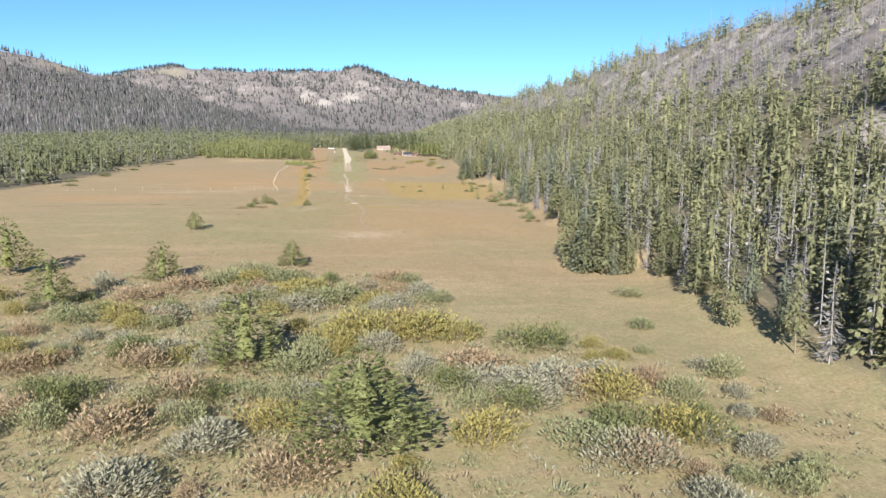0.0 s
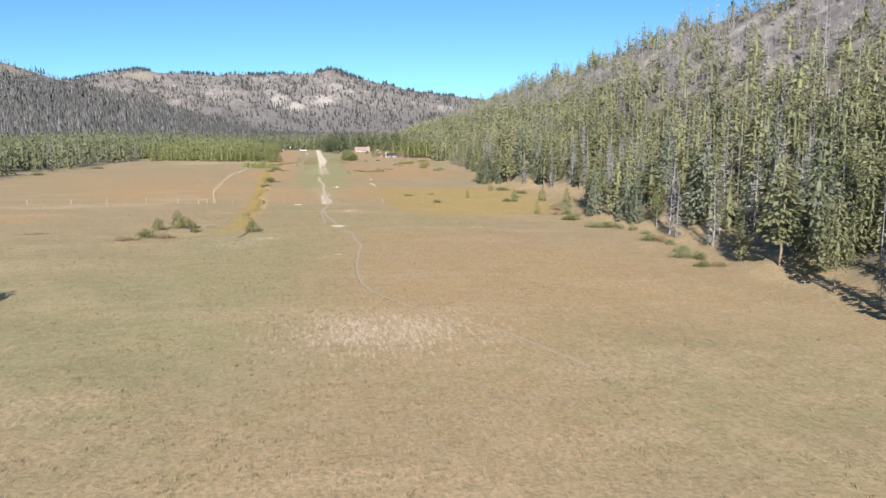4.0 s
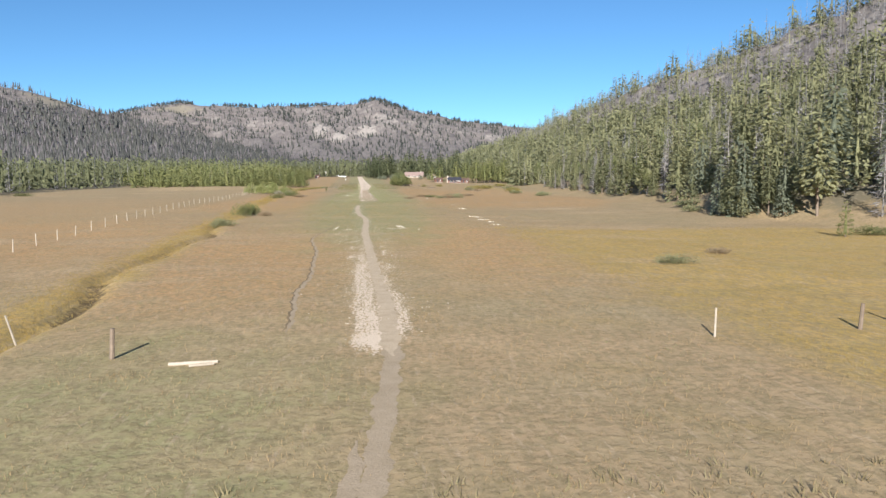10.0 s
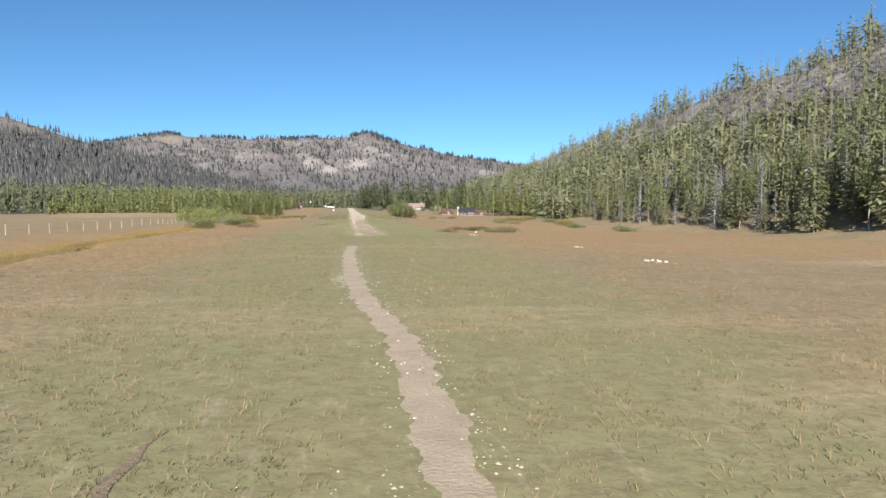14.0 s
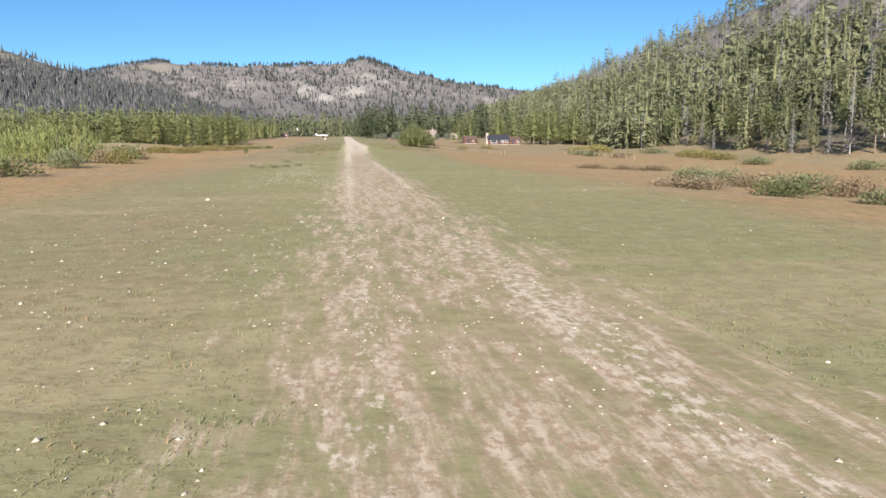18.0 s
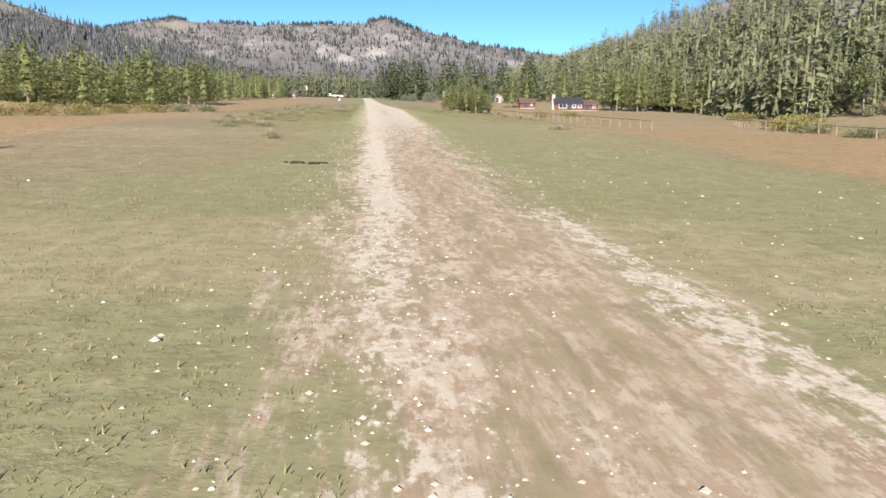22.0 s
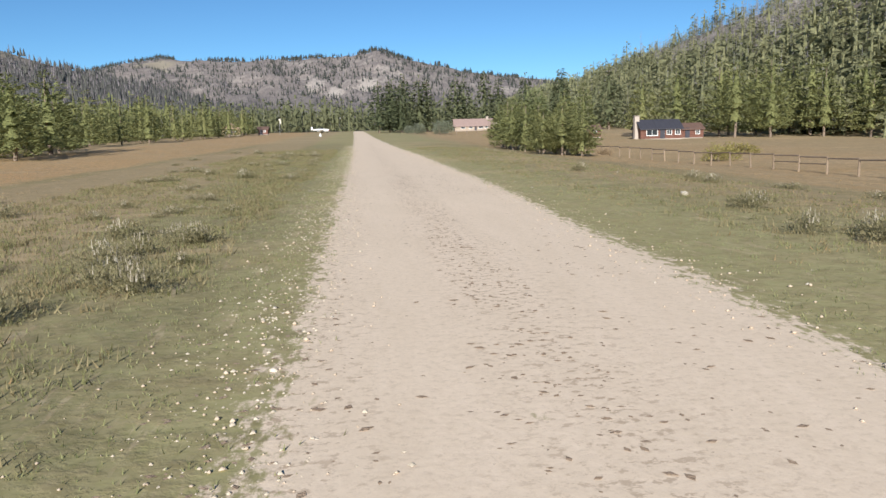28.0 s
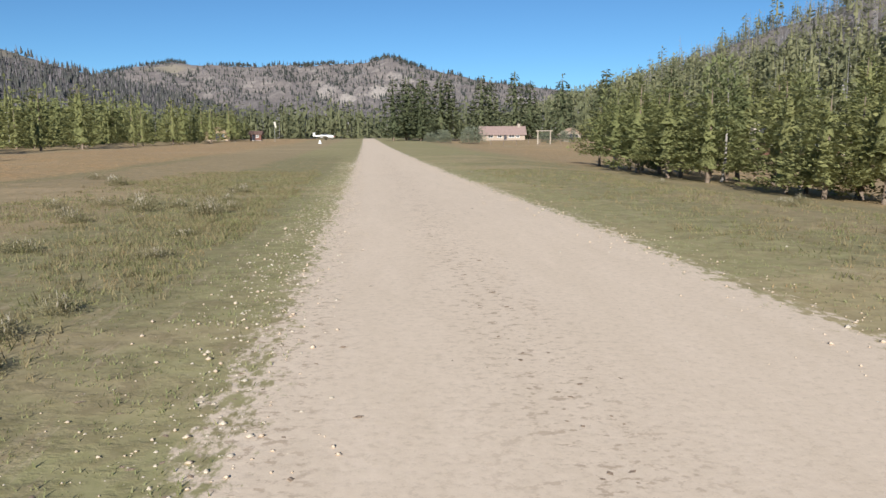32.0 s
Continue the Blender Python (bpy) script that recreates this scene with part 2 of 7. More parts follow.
def lumps(x, y, size, octaves=9):
    """Smooth pseudo-random relief of about -1..1 with features of that size."""
    out = 0
    for k, (a, b, w) in enumerate(WAVES[:octaves]):
        f = 6.283 / size * 1.5 ** k * 0.6
        ang = a + k
        out = out + w * np.sin(f * (x * math.cos(ang) + y * math.sin(ang)) + b + 1.3 * np.sin(f * 0.6 * (y * math.cos(ang) - x * math.sin(ang)) + a))
    return out / 2.6


def foot(y):
    """Where the wooded hill begins, east of the strip."""
    return ramp(y, [-500, 60, 97, 110, 121, 128, 135, 148, 180, 190, 205, 232, 250, 265, 284, 300, 320, 340, 356, 370, 384, 400, 430, 500, 580, 700, 800, 1000, 2000, 4500],
                [36, 38, 40, 42.5, 43, 34.5, 34.5, 42, 48, 47, 51, 53.5, 51, 52, 58, 70, 75, 69, 65, 61, 56, 58, 66, 76, 82, 98, 106, 112, 120, 150])


def land(x, y):
    """Height of the ground."""
    x, y = np.asarray(x, float), np.asarray(y, float)
    z = ramp(y, [0, 430, 450, 484, 505, 525, 545, 560, 568, 575, 582, 608, 675, 720, 800, 900, 988, 1300, 2800],
             [0, 0.1, 0.15, -0.2, -0.2, -0.4, -0.57, -0.57, -0.5, -0.35, -0.13, 0, 0, 0.1, 0.8, 2, 3, 5, 14])
    z = z - np.minimum(1.7, 0.085 * np.maximum(0, x - 12)) * (0.4 + 0.6 * smooth(y, 440, 560)) * (1 - 0.2 * smooth(y, 745, 785) - 0.45 * smooth(y, 815, 850))
    off = smooth(np.abs(x - 2), 7, 25)
    z = z + lumps(x, y, 23, 4) * (0.03 + 0.12 * off) + lumps(x, y, 12, 3) * 0.03 * (0.3 + off)
    # the ditch on the west side
    ditch = ramp(y, [255, 280, 300, 322, 373, 453, 520], [-16.4, -16.6, -17.1, -17.8, -20.1, -23.4, -26])
    z = z - 0.55 * np.exp(-((x - ditch - 0.8 * np.sin(y / 9.0) - 0.5 * np.sin(y / 3.7)) / 0.6) ** 2) * smooth(y, 255, 275) * (1 - smooth(y, 470, 520))
    # a low grassy bank beyond the western fence
    z = z + 1.25 * np.exp(-((y - 624 - 0.06 * x) / 8.0) ** 2) * smooth(-x, 27, 40) * (1 - smooth(-x, 84, 100))
    # the wooded hill in the east
    f = foot(y)
    t = np.maximum(0, (x - f) / (200 - f))
    crest = ramp(y, [-400, 100, 350, 460, 560, 620, 700, 800, 900, 1000, 1080, 1170, 1300, 1500, 1900, 2400], [88, 82, 77, 77, 75, 72, 69, 65, 61, 55, 50, 43.5, 36.5, 27, 10, 0])
    rise = np.where(t < 1, t ** 1.1, 1 - 0.1 * (t - 1))
    z = z + crest * np.maximum(rise, 0.2 * (t > 1)) + lumps(x, y, 60) * 3 * np.minimum(1, t * 3)
    # the wooded spur in the west
    spur = ramp(x, [-3500, -1800, -1062, -962, -861, -768, -621, -498, -372, -245, -120, 0], [420, 360, 262, 246, 216, 184, 145, 113, 74, 35, 8, 0])
    a = np.clip((y - 1250) / 1450, 0, 1)
    z = z + spur * np.where(y < 2700, a ** 1.35, np.maximum(0.25, 1 - (y - 2700) / 1200)) * (1 + 0.07 * lumps(x, y, 260) * (1 - a * a))
    # the bare ridge that closes the valley
    ridge_y = ramp(x, [-1500, -978, -400, 113, 700, 1500, 3500], [4500, 4650, 4300, 3996, 4000, 4100, 4200])
    top = ramp(x, [-3500, -1400, -1293, -1140, -931, -779, -503, -243, -111, 3, 114, 254, 454, 627, 775, 1100, 3500],
               [420, 320, 312, 350, 386, 360, 342, 332, 328, 335, 341, 297, 255, 226, 214, 200, 260])
    top = top + 4 + 5 * lumps(x, x * 0, 160)
    b = np.clip((y - 2750) / (ridge_y - 2750), 0, 1)
    gully = 1 - 0.24 * np.abs(lumps(x + 0.3 * y, y * 0.35, 330)) * np.sin(b * math.pi)
    m = top * (b ** 0.95) * gully
    m = np.where(y > ridge_y, top * np.maximum(0.3, 1 - (y - ridge_y) / 900), m)
    return np.where(y > 2750, np.maximum(z, m), z)


def land1(x, y):
    return float(land(x, y))


def slide(x, y):
    """How far inside a bare gully or stony patch of the hillside, in metres; negative outside them."""
    u = np.clip(((x - 119) * 38 + (y - 737) * 53) / (38 * 38 + 53 * 53), 0, 1)
    gully = 7 + 2 * lumps(x, y, 22) - np.hypot(x - 119 - 38 * u, y - 737 - 53 * u)
    patches = [r + 2 * lumps(x, y, 18) - np.hypot(x - cx, (y - cy) * 0.6) for cx, cy, r in ((89, 124, 5), (130, 891, 3), (182, 425, 5), (181, 589, 6), (178, 659, 6), (160, 672, 4))]
    return np.maximum.reduce([gully] + patches)


# ---- mesh helpers ----
def from_arrays(name, verts, faces, material, tone=None, smooth_shade=False):
    """A mesh object from arrays of corners and of triangles or quads."""
    verts, faces = np.asarray(verts, np.float32), np.asarray(faces, np.int32)
    me = bpy.data.meshes.new(name)
    n, k = faces.shape
    me.vertices.add(len(verts))
    me.vertices.foreach_set("co", verts.ravel())
    me.loops.add(n * k)
    me.loops.foreach_set("vertex_index", faces.ravel())
    me.polygons.add(n)
    me.polygons.foreach_set("loop_start", np.arange(n, dtype=np.int32) * k)
    if smooth_shade:
        me.polygons.foreach_set("use_smooth", np.ones(n, bool))
    me.update(calc_edges=True)
    if tone is not None:
        me.attributes.new("tone", "FLOAT", "POINT").data.foreach_set("value", np.asarray(tone, np.float32))
    me.materials.append(material)
    return new(name, me)


def part(name, bm, material, parent, label=""):
    """One mesh of a thing or of a part, in the parent's own space."""
    me = bpy.data.meshes.new(name)
    bm.to_mesh(me)
    bm.free()
    me.materials.append(material)
    ob = new(name, me)
    ob.parent = parent
    return tagged(ob, label) if label else ob


def slab(bm, x0, x1, y0, y1, z0, z1, bevel=0.0, turn=None):
    """Adds a box, its edges bevelled."""
    made = bmesh.ops.create_cube(bm, size=1)["verts"]
    for v in made:
        v.co = Vector(((x0 + x1) / 2 + v.co.x * (x1 - x0), (y0 + y1) / 2 + v.co.y * (y1 - y0), (z0 + z1) / 2 + v.co.z * (z1 - z0)))
        if turn is not None:
            v.co = turn @ v.co
    if bevel:
        edges = list({e for v in made for e in v.link_edges})
        bmesh.ops.bevel(bm, geom=edges, offset=bevel, segments=1, affect="EDGES")
    return bm


def rod(bm, a, b, r0, r1, sides=8):
    """Adds a tapered round bar from a to b."""
    a, b = Vector(a), Vector(b)
    d = b - a
    turn = Matrix.Translation((a + b) / 2) @ d.to_track_quat("Z", "Y").to_matrix().to_4x4()
    bmesh.ops.create_cone(bm, cap_ends=True, segments=sides, radius1=r0, radius2=r1, depth=d.length, matrix=turn)
    return bm


def anchor(name, x, y, turn=0.0, z=None, label="", category="", group=""):
    e = new(name)
    e.matrix_world = pose(x, y, land1(x, y) if z is None else z, 0, 0, turn)
    e.empty_display_size = 0.3
    return tagged(e, label, category, group)


# ---- ground ----
def lines(*spans):
    out = [np.arange(a, b, s) for a, b, s in spans]
    return np.concatenate(out)


gx = lines((-3200, -1700, 60), (-1700, -400, 34), (-400, -60, 12), (-60, -28, 2.0), (-28, -14, 0.5), (-14, 14, 0.45), (14, 60, 1.6), (60, 460, 8), (460, 1200, 36), (1200, 3201, 70))
gy = lines((-400, 20, 20), (20, 156, 2.5), (156, 300, 2.0), (300, 440, 2.0), (440, 720, 1.2), (720, 1000, 3), (1000, 2000, 20), (2000, 4921, 40))
X, Y = np.meshgrid(gx, gy)
Z = land(X, Y)
idx = np.arange(X.size).reshape(X.shape)
quads = np.stack([idx[:-1, :-1], idx[:-1, 1:], idx[1:, 1:], idx[1:, :-1]], -1).reshape(-1, 4)


def band(x, y, ys, left, right, soft):
    """1 between the two lines left(y) and right(y), falling to 0 over soft metres."""
    l, r = ramp(y, ys, left), ramp(y, ys, right)
    return np.clip((x - l) / soft + 0.5, 0, 1) * np.clip((r - x) / soft + 0.5, 0, 1)


def line_near(x, y, ys, xs, half):
    """1 on a line, 0 at half metres from it and beyond its ends."""
    return np.clip(1 - np.abs(x - ramp(y, ys, xs)) / half, 0, 1) * (y > ys[0]) * (y < ys[-1])


def spot(x, y, cx, cy, rx, ry):
    return np.clip(1.5 - 1.5 * np.sqrt(((x - cx) / rx) ** 2 + ((y - cy) / ry) ** 2), 0, 1)


GRAVEL_Y = [430, 480, 520, 565, 600, 630, 660, 690, 735, 830, 1000]
GRAVEL_L = [-0.8, -0.9, -0.6, -0.2, 0.1, 0.3, 0.4, 0.5, 0.5, 0.4, -0.2]
GRAVEL_R = [2.4, 2.9, 2.9, 3.6, 3.9, 4.9, 5.8, 6.1, 5.7, 5.0, 4.2]
gravel = band(X, Y, GRAVEL_Y, GRAVEL_L, GRAVEL_R, 1.0) * smooth(Y, 542, 612)
worn_tracks = np.maximum.reduce([
    line_near(X, Y, [525, 565, 590, 640], [0.1, 0.3, 0.7, 1.4], 0.95) * (0.35 + 0.65 * smooth(Y, 530, 572)),
    0.56 * spot(X, Y, -0.3, 458, 1.0, 11),
    0.46 * line_near(X, Y, [448, 452, 490, 520, 560, 600], [-0.4, -0.3, -0.1, 0.1, 0.5, 1.2], 0.7),
    0.68 * line_near(X, Y, [455, 462, 474, 482], [2.8, 2.6, 2.1, 2.0], 0.6),
    0.85 * line_near(X, Y, [498, 512, 530, 556], [2.7, 2.8, 2.9, 3.0], 0.55),
    0.66 * line_near(X, Y, [500, 512, 534, 550], [0.0, 0.05, 0.1, 0.2], 0.45)])
stony_tracks = np.maximum.reduce([
    0.5 * line_near(X, Y, [455, 470, 500, 530, 580, 600], [2.4, 2.7, 2.9, 2.7, 2.6, 2.9], 0.55),
    0.45 * line_near(X, Y, [470, 500, 530, 600], [1.4, 1.4, 1.5, 1.8], 0.5),
    0.58 * band(X, Y, [294, 304, 316, 330, 350, 400], [-2.1, -2.3, -2.3, -1.9, -1.7, -1.9], [0.4, 0.7, 0.3, -0.1, -0.5, -0.9], 0.7) * smooth(Y, 294, 297) * (1 - 0.75 * smooth(Y, 318, 365)) * (1 - smooth(Y, 385, 405)),
    0.8 * spot(X, Y, -1.3, 295.5, 1.4, 2.6),
    0.55 * spot(X, Y, -1.6, 397, 1.4, 7),
    0.55 * spot(X, Y, -2.2, 328, 0.9, 3.4), 0.5 * spot(X, Y, -2.3, 335.5, 0.8, 3.2), 0.55 * spot(X, Y, 0.55, 331, 0.8, 3.2), 0.48 * spot(X, Y, 0.5, 336.5, 0.7, 2.6), 0.45 * spot(X, Y, -2.0, 342, 0.8, 3), 0.45 * spot(X, Y, -1.9, 318, 0.9, 4), 0.45 * spot(X, Y, 0.5, 321, 0.7, 4),
    1.0 * spot(X, Y, 0.2, 245.5, 2.2, 2.6)])
pale_tracks = np.maximum.reduce([
    0.36 * spot(X, Y, 1, 167, 11, 10),
    0.36 * spot(X, Y, 25.5, 242.6, 4, 3.5),
    0.33 * spot(X, Y, -16, 223, 8, 9),
    0.4 * spot(X, Y, -12, 229, 5, 4),
    0.8 * spot(X, Y, -1.0, 210.5, 1.0, 0.9),
    0.5 * spot(X, Y, 3.5, 276, 6, 5)])
tracks = np.maximum(np.maximum(worn_tracks, stony_tracks), pale_tracks)
dirt = band(X, Y, [430, 445, 460, 480, 520, 580, 620], [0.2, -0.6, -1.6, -1.2, -0.7, -0.2, 0.3], [1.0, 2.6, 4.2, 3.4, 3.0, 3.0, 3.2], 1.8) * (0.45 * smooth(Y, 442, 455) + 0.12 * smooth(Y, 450, 460) + 0.35 * smooth(Y, 478, 494)) * (1 - smooth(Y, 588, 622))
dirt = np.maximum(dirt, 0.5 * spot(X, Y, 1.5, 166, 14, 12))
trail = np.maximum.reduce([
    0.55 * line_near(X, Y, [300, 314, 337, 352, 366, 376, 390, 403, 440], [-0.4, -0.6, -0.8, -0.95, -0.65, -0.55, -1.1, -1.5, -0.6], 0.9) * (1 - 0.75 * smooth(Y, 382, 404)),
    0.3 * line_near(Y, X, [-24, -13, -11, -7, -3.3, -0.5], [228, 233, 234, 237.5, 239.8, 244], 1.2)])
rut = X * 0
DITCH_Y, DITCH_X = [255, 280, 300, 322, 373, 453, 520], [-16.4, -16.6, -17.1, -17.8, -20.1, -23.4, -26]
bed = X - ramp(Y, DITCH_Y, DITCH_X) - 0.8 * np.sin(Y / 9.0) - 0.5 * np.sin(Y / 3.7)
rut = np.maximum(rut, np.clip(1.15 - np.abs(bed) / 0.8, 0, 1) * (Y > 215) * (Y < 520) * (0.35 + 0.45 * np.sin(Y / 6.0 + np.sin(Y / 2.3))))
rut = np.maximum(rut, 0.8 * line_near(Y, X, [-140, -120, -95, -70, -45], [236, 244, 238, 246, 241], 1.3))
gravel = np.maximum(gravel, tracks * (1 - 0.25 * gravel) * np.where(Y < 430, 1 - 0.4 * np.clip(trail * 1.6, 0, 1), 1))
gravel = gravel * (1 - 0.27 * band(X, Y, [540, 600, 640, 660], [0.9, 1.2, 2.0, 2.4], [3.0, 3.4, 3.4, 3.0], 1.0) * (1 - smooth(Y, 605, 655)))
green = np.clip(band(X, Y, [300, 350, 420, 480, 560, 640, 800, 1000], [-6, -8, -11, -11, -9, -12, -14, -16], [5, 8, 10, 13, 14, 16, 18, 20], 7) * smooth(Y, 300, 380), 0, 1)
sward = green.copy()
weedy = np.maximum(band(X, Y, [612, 630, 690, 760], [-16, -15, -15, -16], [-2.0, -0.5, -0.5, -0.8], 1.6), 0.7 * band(X, Y, [612, 640, 760], [9, 8, 8], [18, 20, 22], 2.5)) * smooth(Y, 606, 634) * (1 - smooth(Y, 735, 775))
green = np.maximum(green, 0.75 * spot(X, Y, -9, 285, 12, 24))
green = np.maximum.reduce([green, 0.6 * spot(X, Y, -55, 190, 55, 75), 0.8 * spot(X, Y, -22, 178, 26, 50), 0.5 * spot(X, Y, 26, 150, 24, 32), 0.75 * spot(X, Y, -14, 212, 18, 75), 0.5 * spot(X, Y, 10, 255, 30, 28), 0.45 * spot(X, Y, 42, 300, 26, 55)])
dry = band(X, Y, [545, 575, 590, 606, 640, 720, 760], [-30, -14, -13, -13, -13, -14, -14], [-4.8, -2.4, -2.6, -4.4, -4.0, -5.8, -6], 1.8) * smooth(Y, 545, 575)
dry = np.maximum.reduce([dry, 0.8 * spot(X, Y, 13, 660, 5, 60), 0.6 * spot(X, Y, -6, 480, 5, 30), 0.7 * spot(X, Y, 12, 590, 4, 40)])
green = np.maximum(green, 0.7 * (1 - smooth(Y, 85, 130)))
gold = np.maximum.reduce([
    1.1 * line_near(X, Y, [238, 255, 272, 287, 301, 322, 373, 453, 520], [-19, -17.2, -17.2, -17.6, -17.8, -18.3, -20.8, -24, -27], 3.2),
    1.05 * band(X, Y, [255, 275, 316, 350, 362], [16, 14.5, 14.8, 16.5, 22], [40, 52, 60, 60, 55], 12) * smooth(Y, 248, 285) * (1 - smooth(Y, 352, 366)),
    0.9 * line_near(Y, X, [-34, -26, -12, -1], [236, 236, 240, 245], 2.6), 0.8 * line_near(Y, X, [1, 14, 24], [246.5, 250, 256], 2.4), 0.7 * spot(X, Y, 66, 640, 8, 60), 0.55 * spot(X, Y, 8, 232, 14, 6)])
rust = np.maximum.reduce([
    band(X, Y, [380, 430, 500, 600, 760], [-40, -36, -34, -36, -40], [-9, -11, -12, -11, -14], 8) * smooth(Y, 380, 430) * (1 - 0.4 * smooth(Y, 640, 720)),
    band(X, Y, [400, 450, 520, 600, 760], [10, 13, 14, 16, 20], [40, 60, 70, 70, 60], 8) * smooth(Y, 400, 440) * (1 - 0.65 * smooth(Y, 590, 670)),
    0.55 * spot(X, Y, -70, 420, 60, 120), 0.6 * spot(X, Y, 20, 190, 40, 70), 0.5 * spot(X, Y, -8, 205, 22, 30), 0.95 * spot(X, Y, -11, 330, 14, 42), 0.9 * spot(X, Y, 9, 340, 12, 45), 0.95 * spot(X, Y, -45, 350, 40, 60),
    0.8 * spot(X, Y, -80, 270, 40, 22)])
pale = np.maximum.reduce([0.8 * spot(X, Y, -40, 318, 14, 16), 0.8 * spot(X, Y, -48, 345, 20, 9), 0.5 * spot(X, Y, -60, 300, 30, 12), 0.5 * spot(X, Y, 45, 410, 30, 14), 0.4 * spot(X, Y, 15, 110, 30, 20)])
near = 1 - smooth(Y, 985, 1005)
gravel, green, rust, gold = gravel * near, green * near, rust * near, gold * near
wood = np.clip((X - foot(Y) - 2) / 8, 0, 1)
wood = np.maximum(wood, np.clip((-128 - X - 12 * lumps(X, Y, 70)) / 10, 0, 1) * smooth(Y + 10 * lumps(X, Y, 50), 288, 312))
wood = np.maximum(wood, smooth(Y, 1000, 1030))
bare = smooth(Y, 2900, 3400) * smooth(Z, 60, 200)
hill = (Y < 1700) & (X > 70)
bare = np.maximum(bare, 0.9 * smooth(Z + 6 * lumps(X, Y, 60), 24, 46) * hill)
litter = np.maximum(np.maximum(line_near(X, Y, [600, 640, 700, 760], [2.2, 2.6, 2.8, 3.0], 0.9), band(X, Y, [540, 600, 640], [0.6, 0.8, 1.8], [3.0, 3.6, 3.6], 1.0) * (1 - smooth(Y, 600, 640))), 0.95 * band(X, Y, GRAVEL_Y, [v - 0.5 for v in GRAVEL_L], [v + 0.55 for v in GRAVEL_L], 0.5)) * (Y > 540)
crag = np.maximum.reduce([0.8 * spot(X, Y, -133, 3540, 60, 130), 0.75 * spot(X, Y, -50, 3370, 70, 90), 0.95 * spot(X, Y, 44, 3420, 50, 130), 0.6 * spot(X, Y, -213, 3900, 60, 80), 0.6 * spot(X, Y, 149, 3630, 80, 90), 0.7 * spot(X, Y, 587, 3570, 70, 80)])
crag = np.maximum(crag, 0.55 * np.clip(0.5 + slide(X, Y) / 5, 0, 1) * (X < 260) * (Y < 950) * (Y > 60))
crag = np.maximum(crag, 0.5 * smooth(Z, 38, 60) * hill * (lumps(X, Y, 50) > 0.2))
bare = np.maximum(bare, crag > 0.05)
bare = np.maximum(bare, 0.9 * smooth(Z, 175, 225) * (X < -740) * (Y > 2200) * (Y < 3000))
ground = from_arrays("ground", np.stack([X, Y, Z], -1).reshape(-1, 3), quads, CREAM, smooth_shade=True)
for label_, layers in (("cover_a", (gravel, dirt, green, gold)), ("cover_b", (trail, rust, pale, wood)), ("cover_c", (bare, smooth(Y, 1100, 1500), litter, crag)), ("cover_d", (rut, dry * near, np.maximum.reduce([spot(X, Y, -830, 2640, 170, 130), spot(X, Y, -900, 4420, 200, 160), 0.8 * spot(X, Y, -80, 3190, 110, 90)]), sward)), ("cover_e", (weedy, rut * 0, rut * 0, rut * 0))):
    att = ground.data.color_attributes.new(label_, "FLOAT_COLOR", "POINT")
    att.data.foreach_set("color", np.stack(layers, -1).astype(np.float32).ravel())
tagged(ground, "valley meadow of dry grass with wooded slopes", "ground", kind="structure")


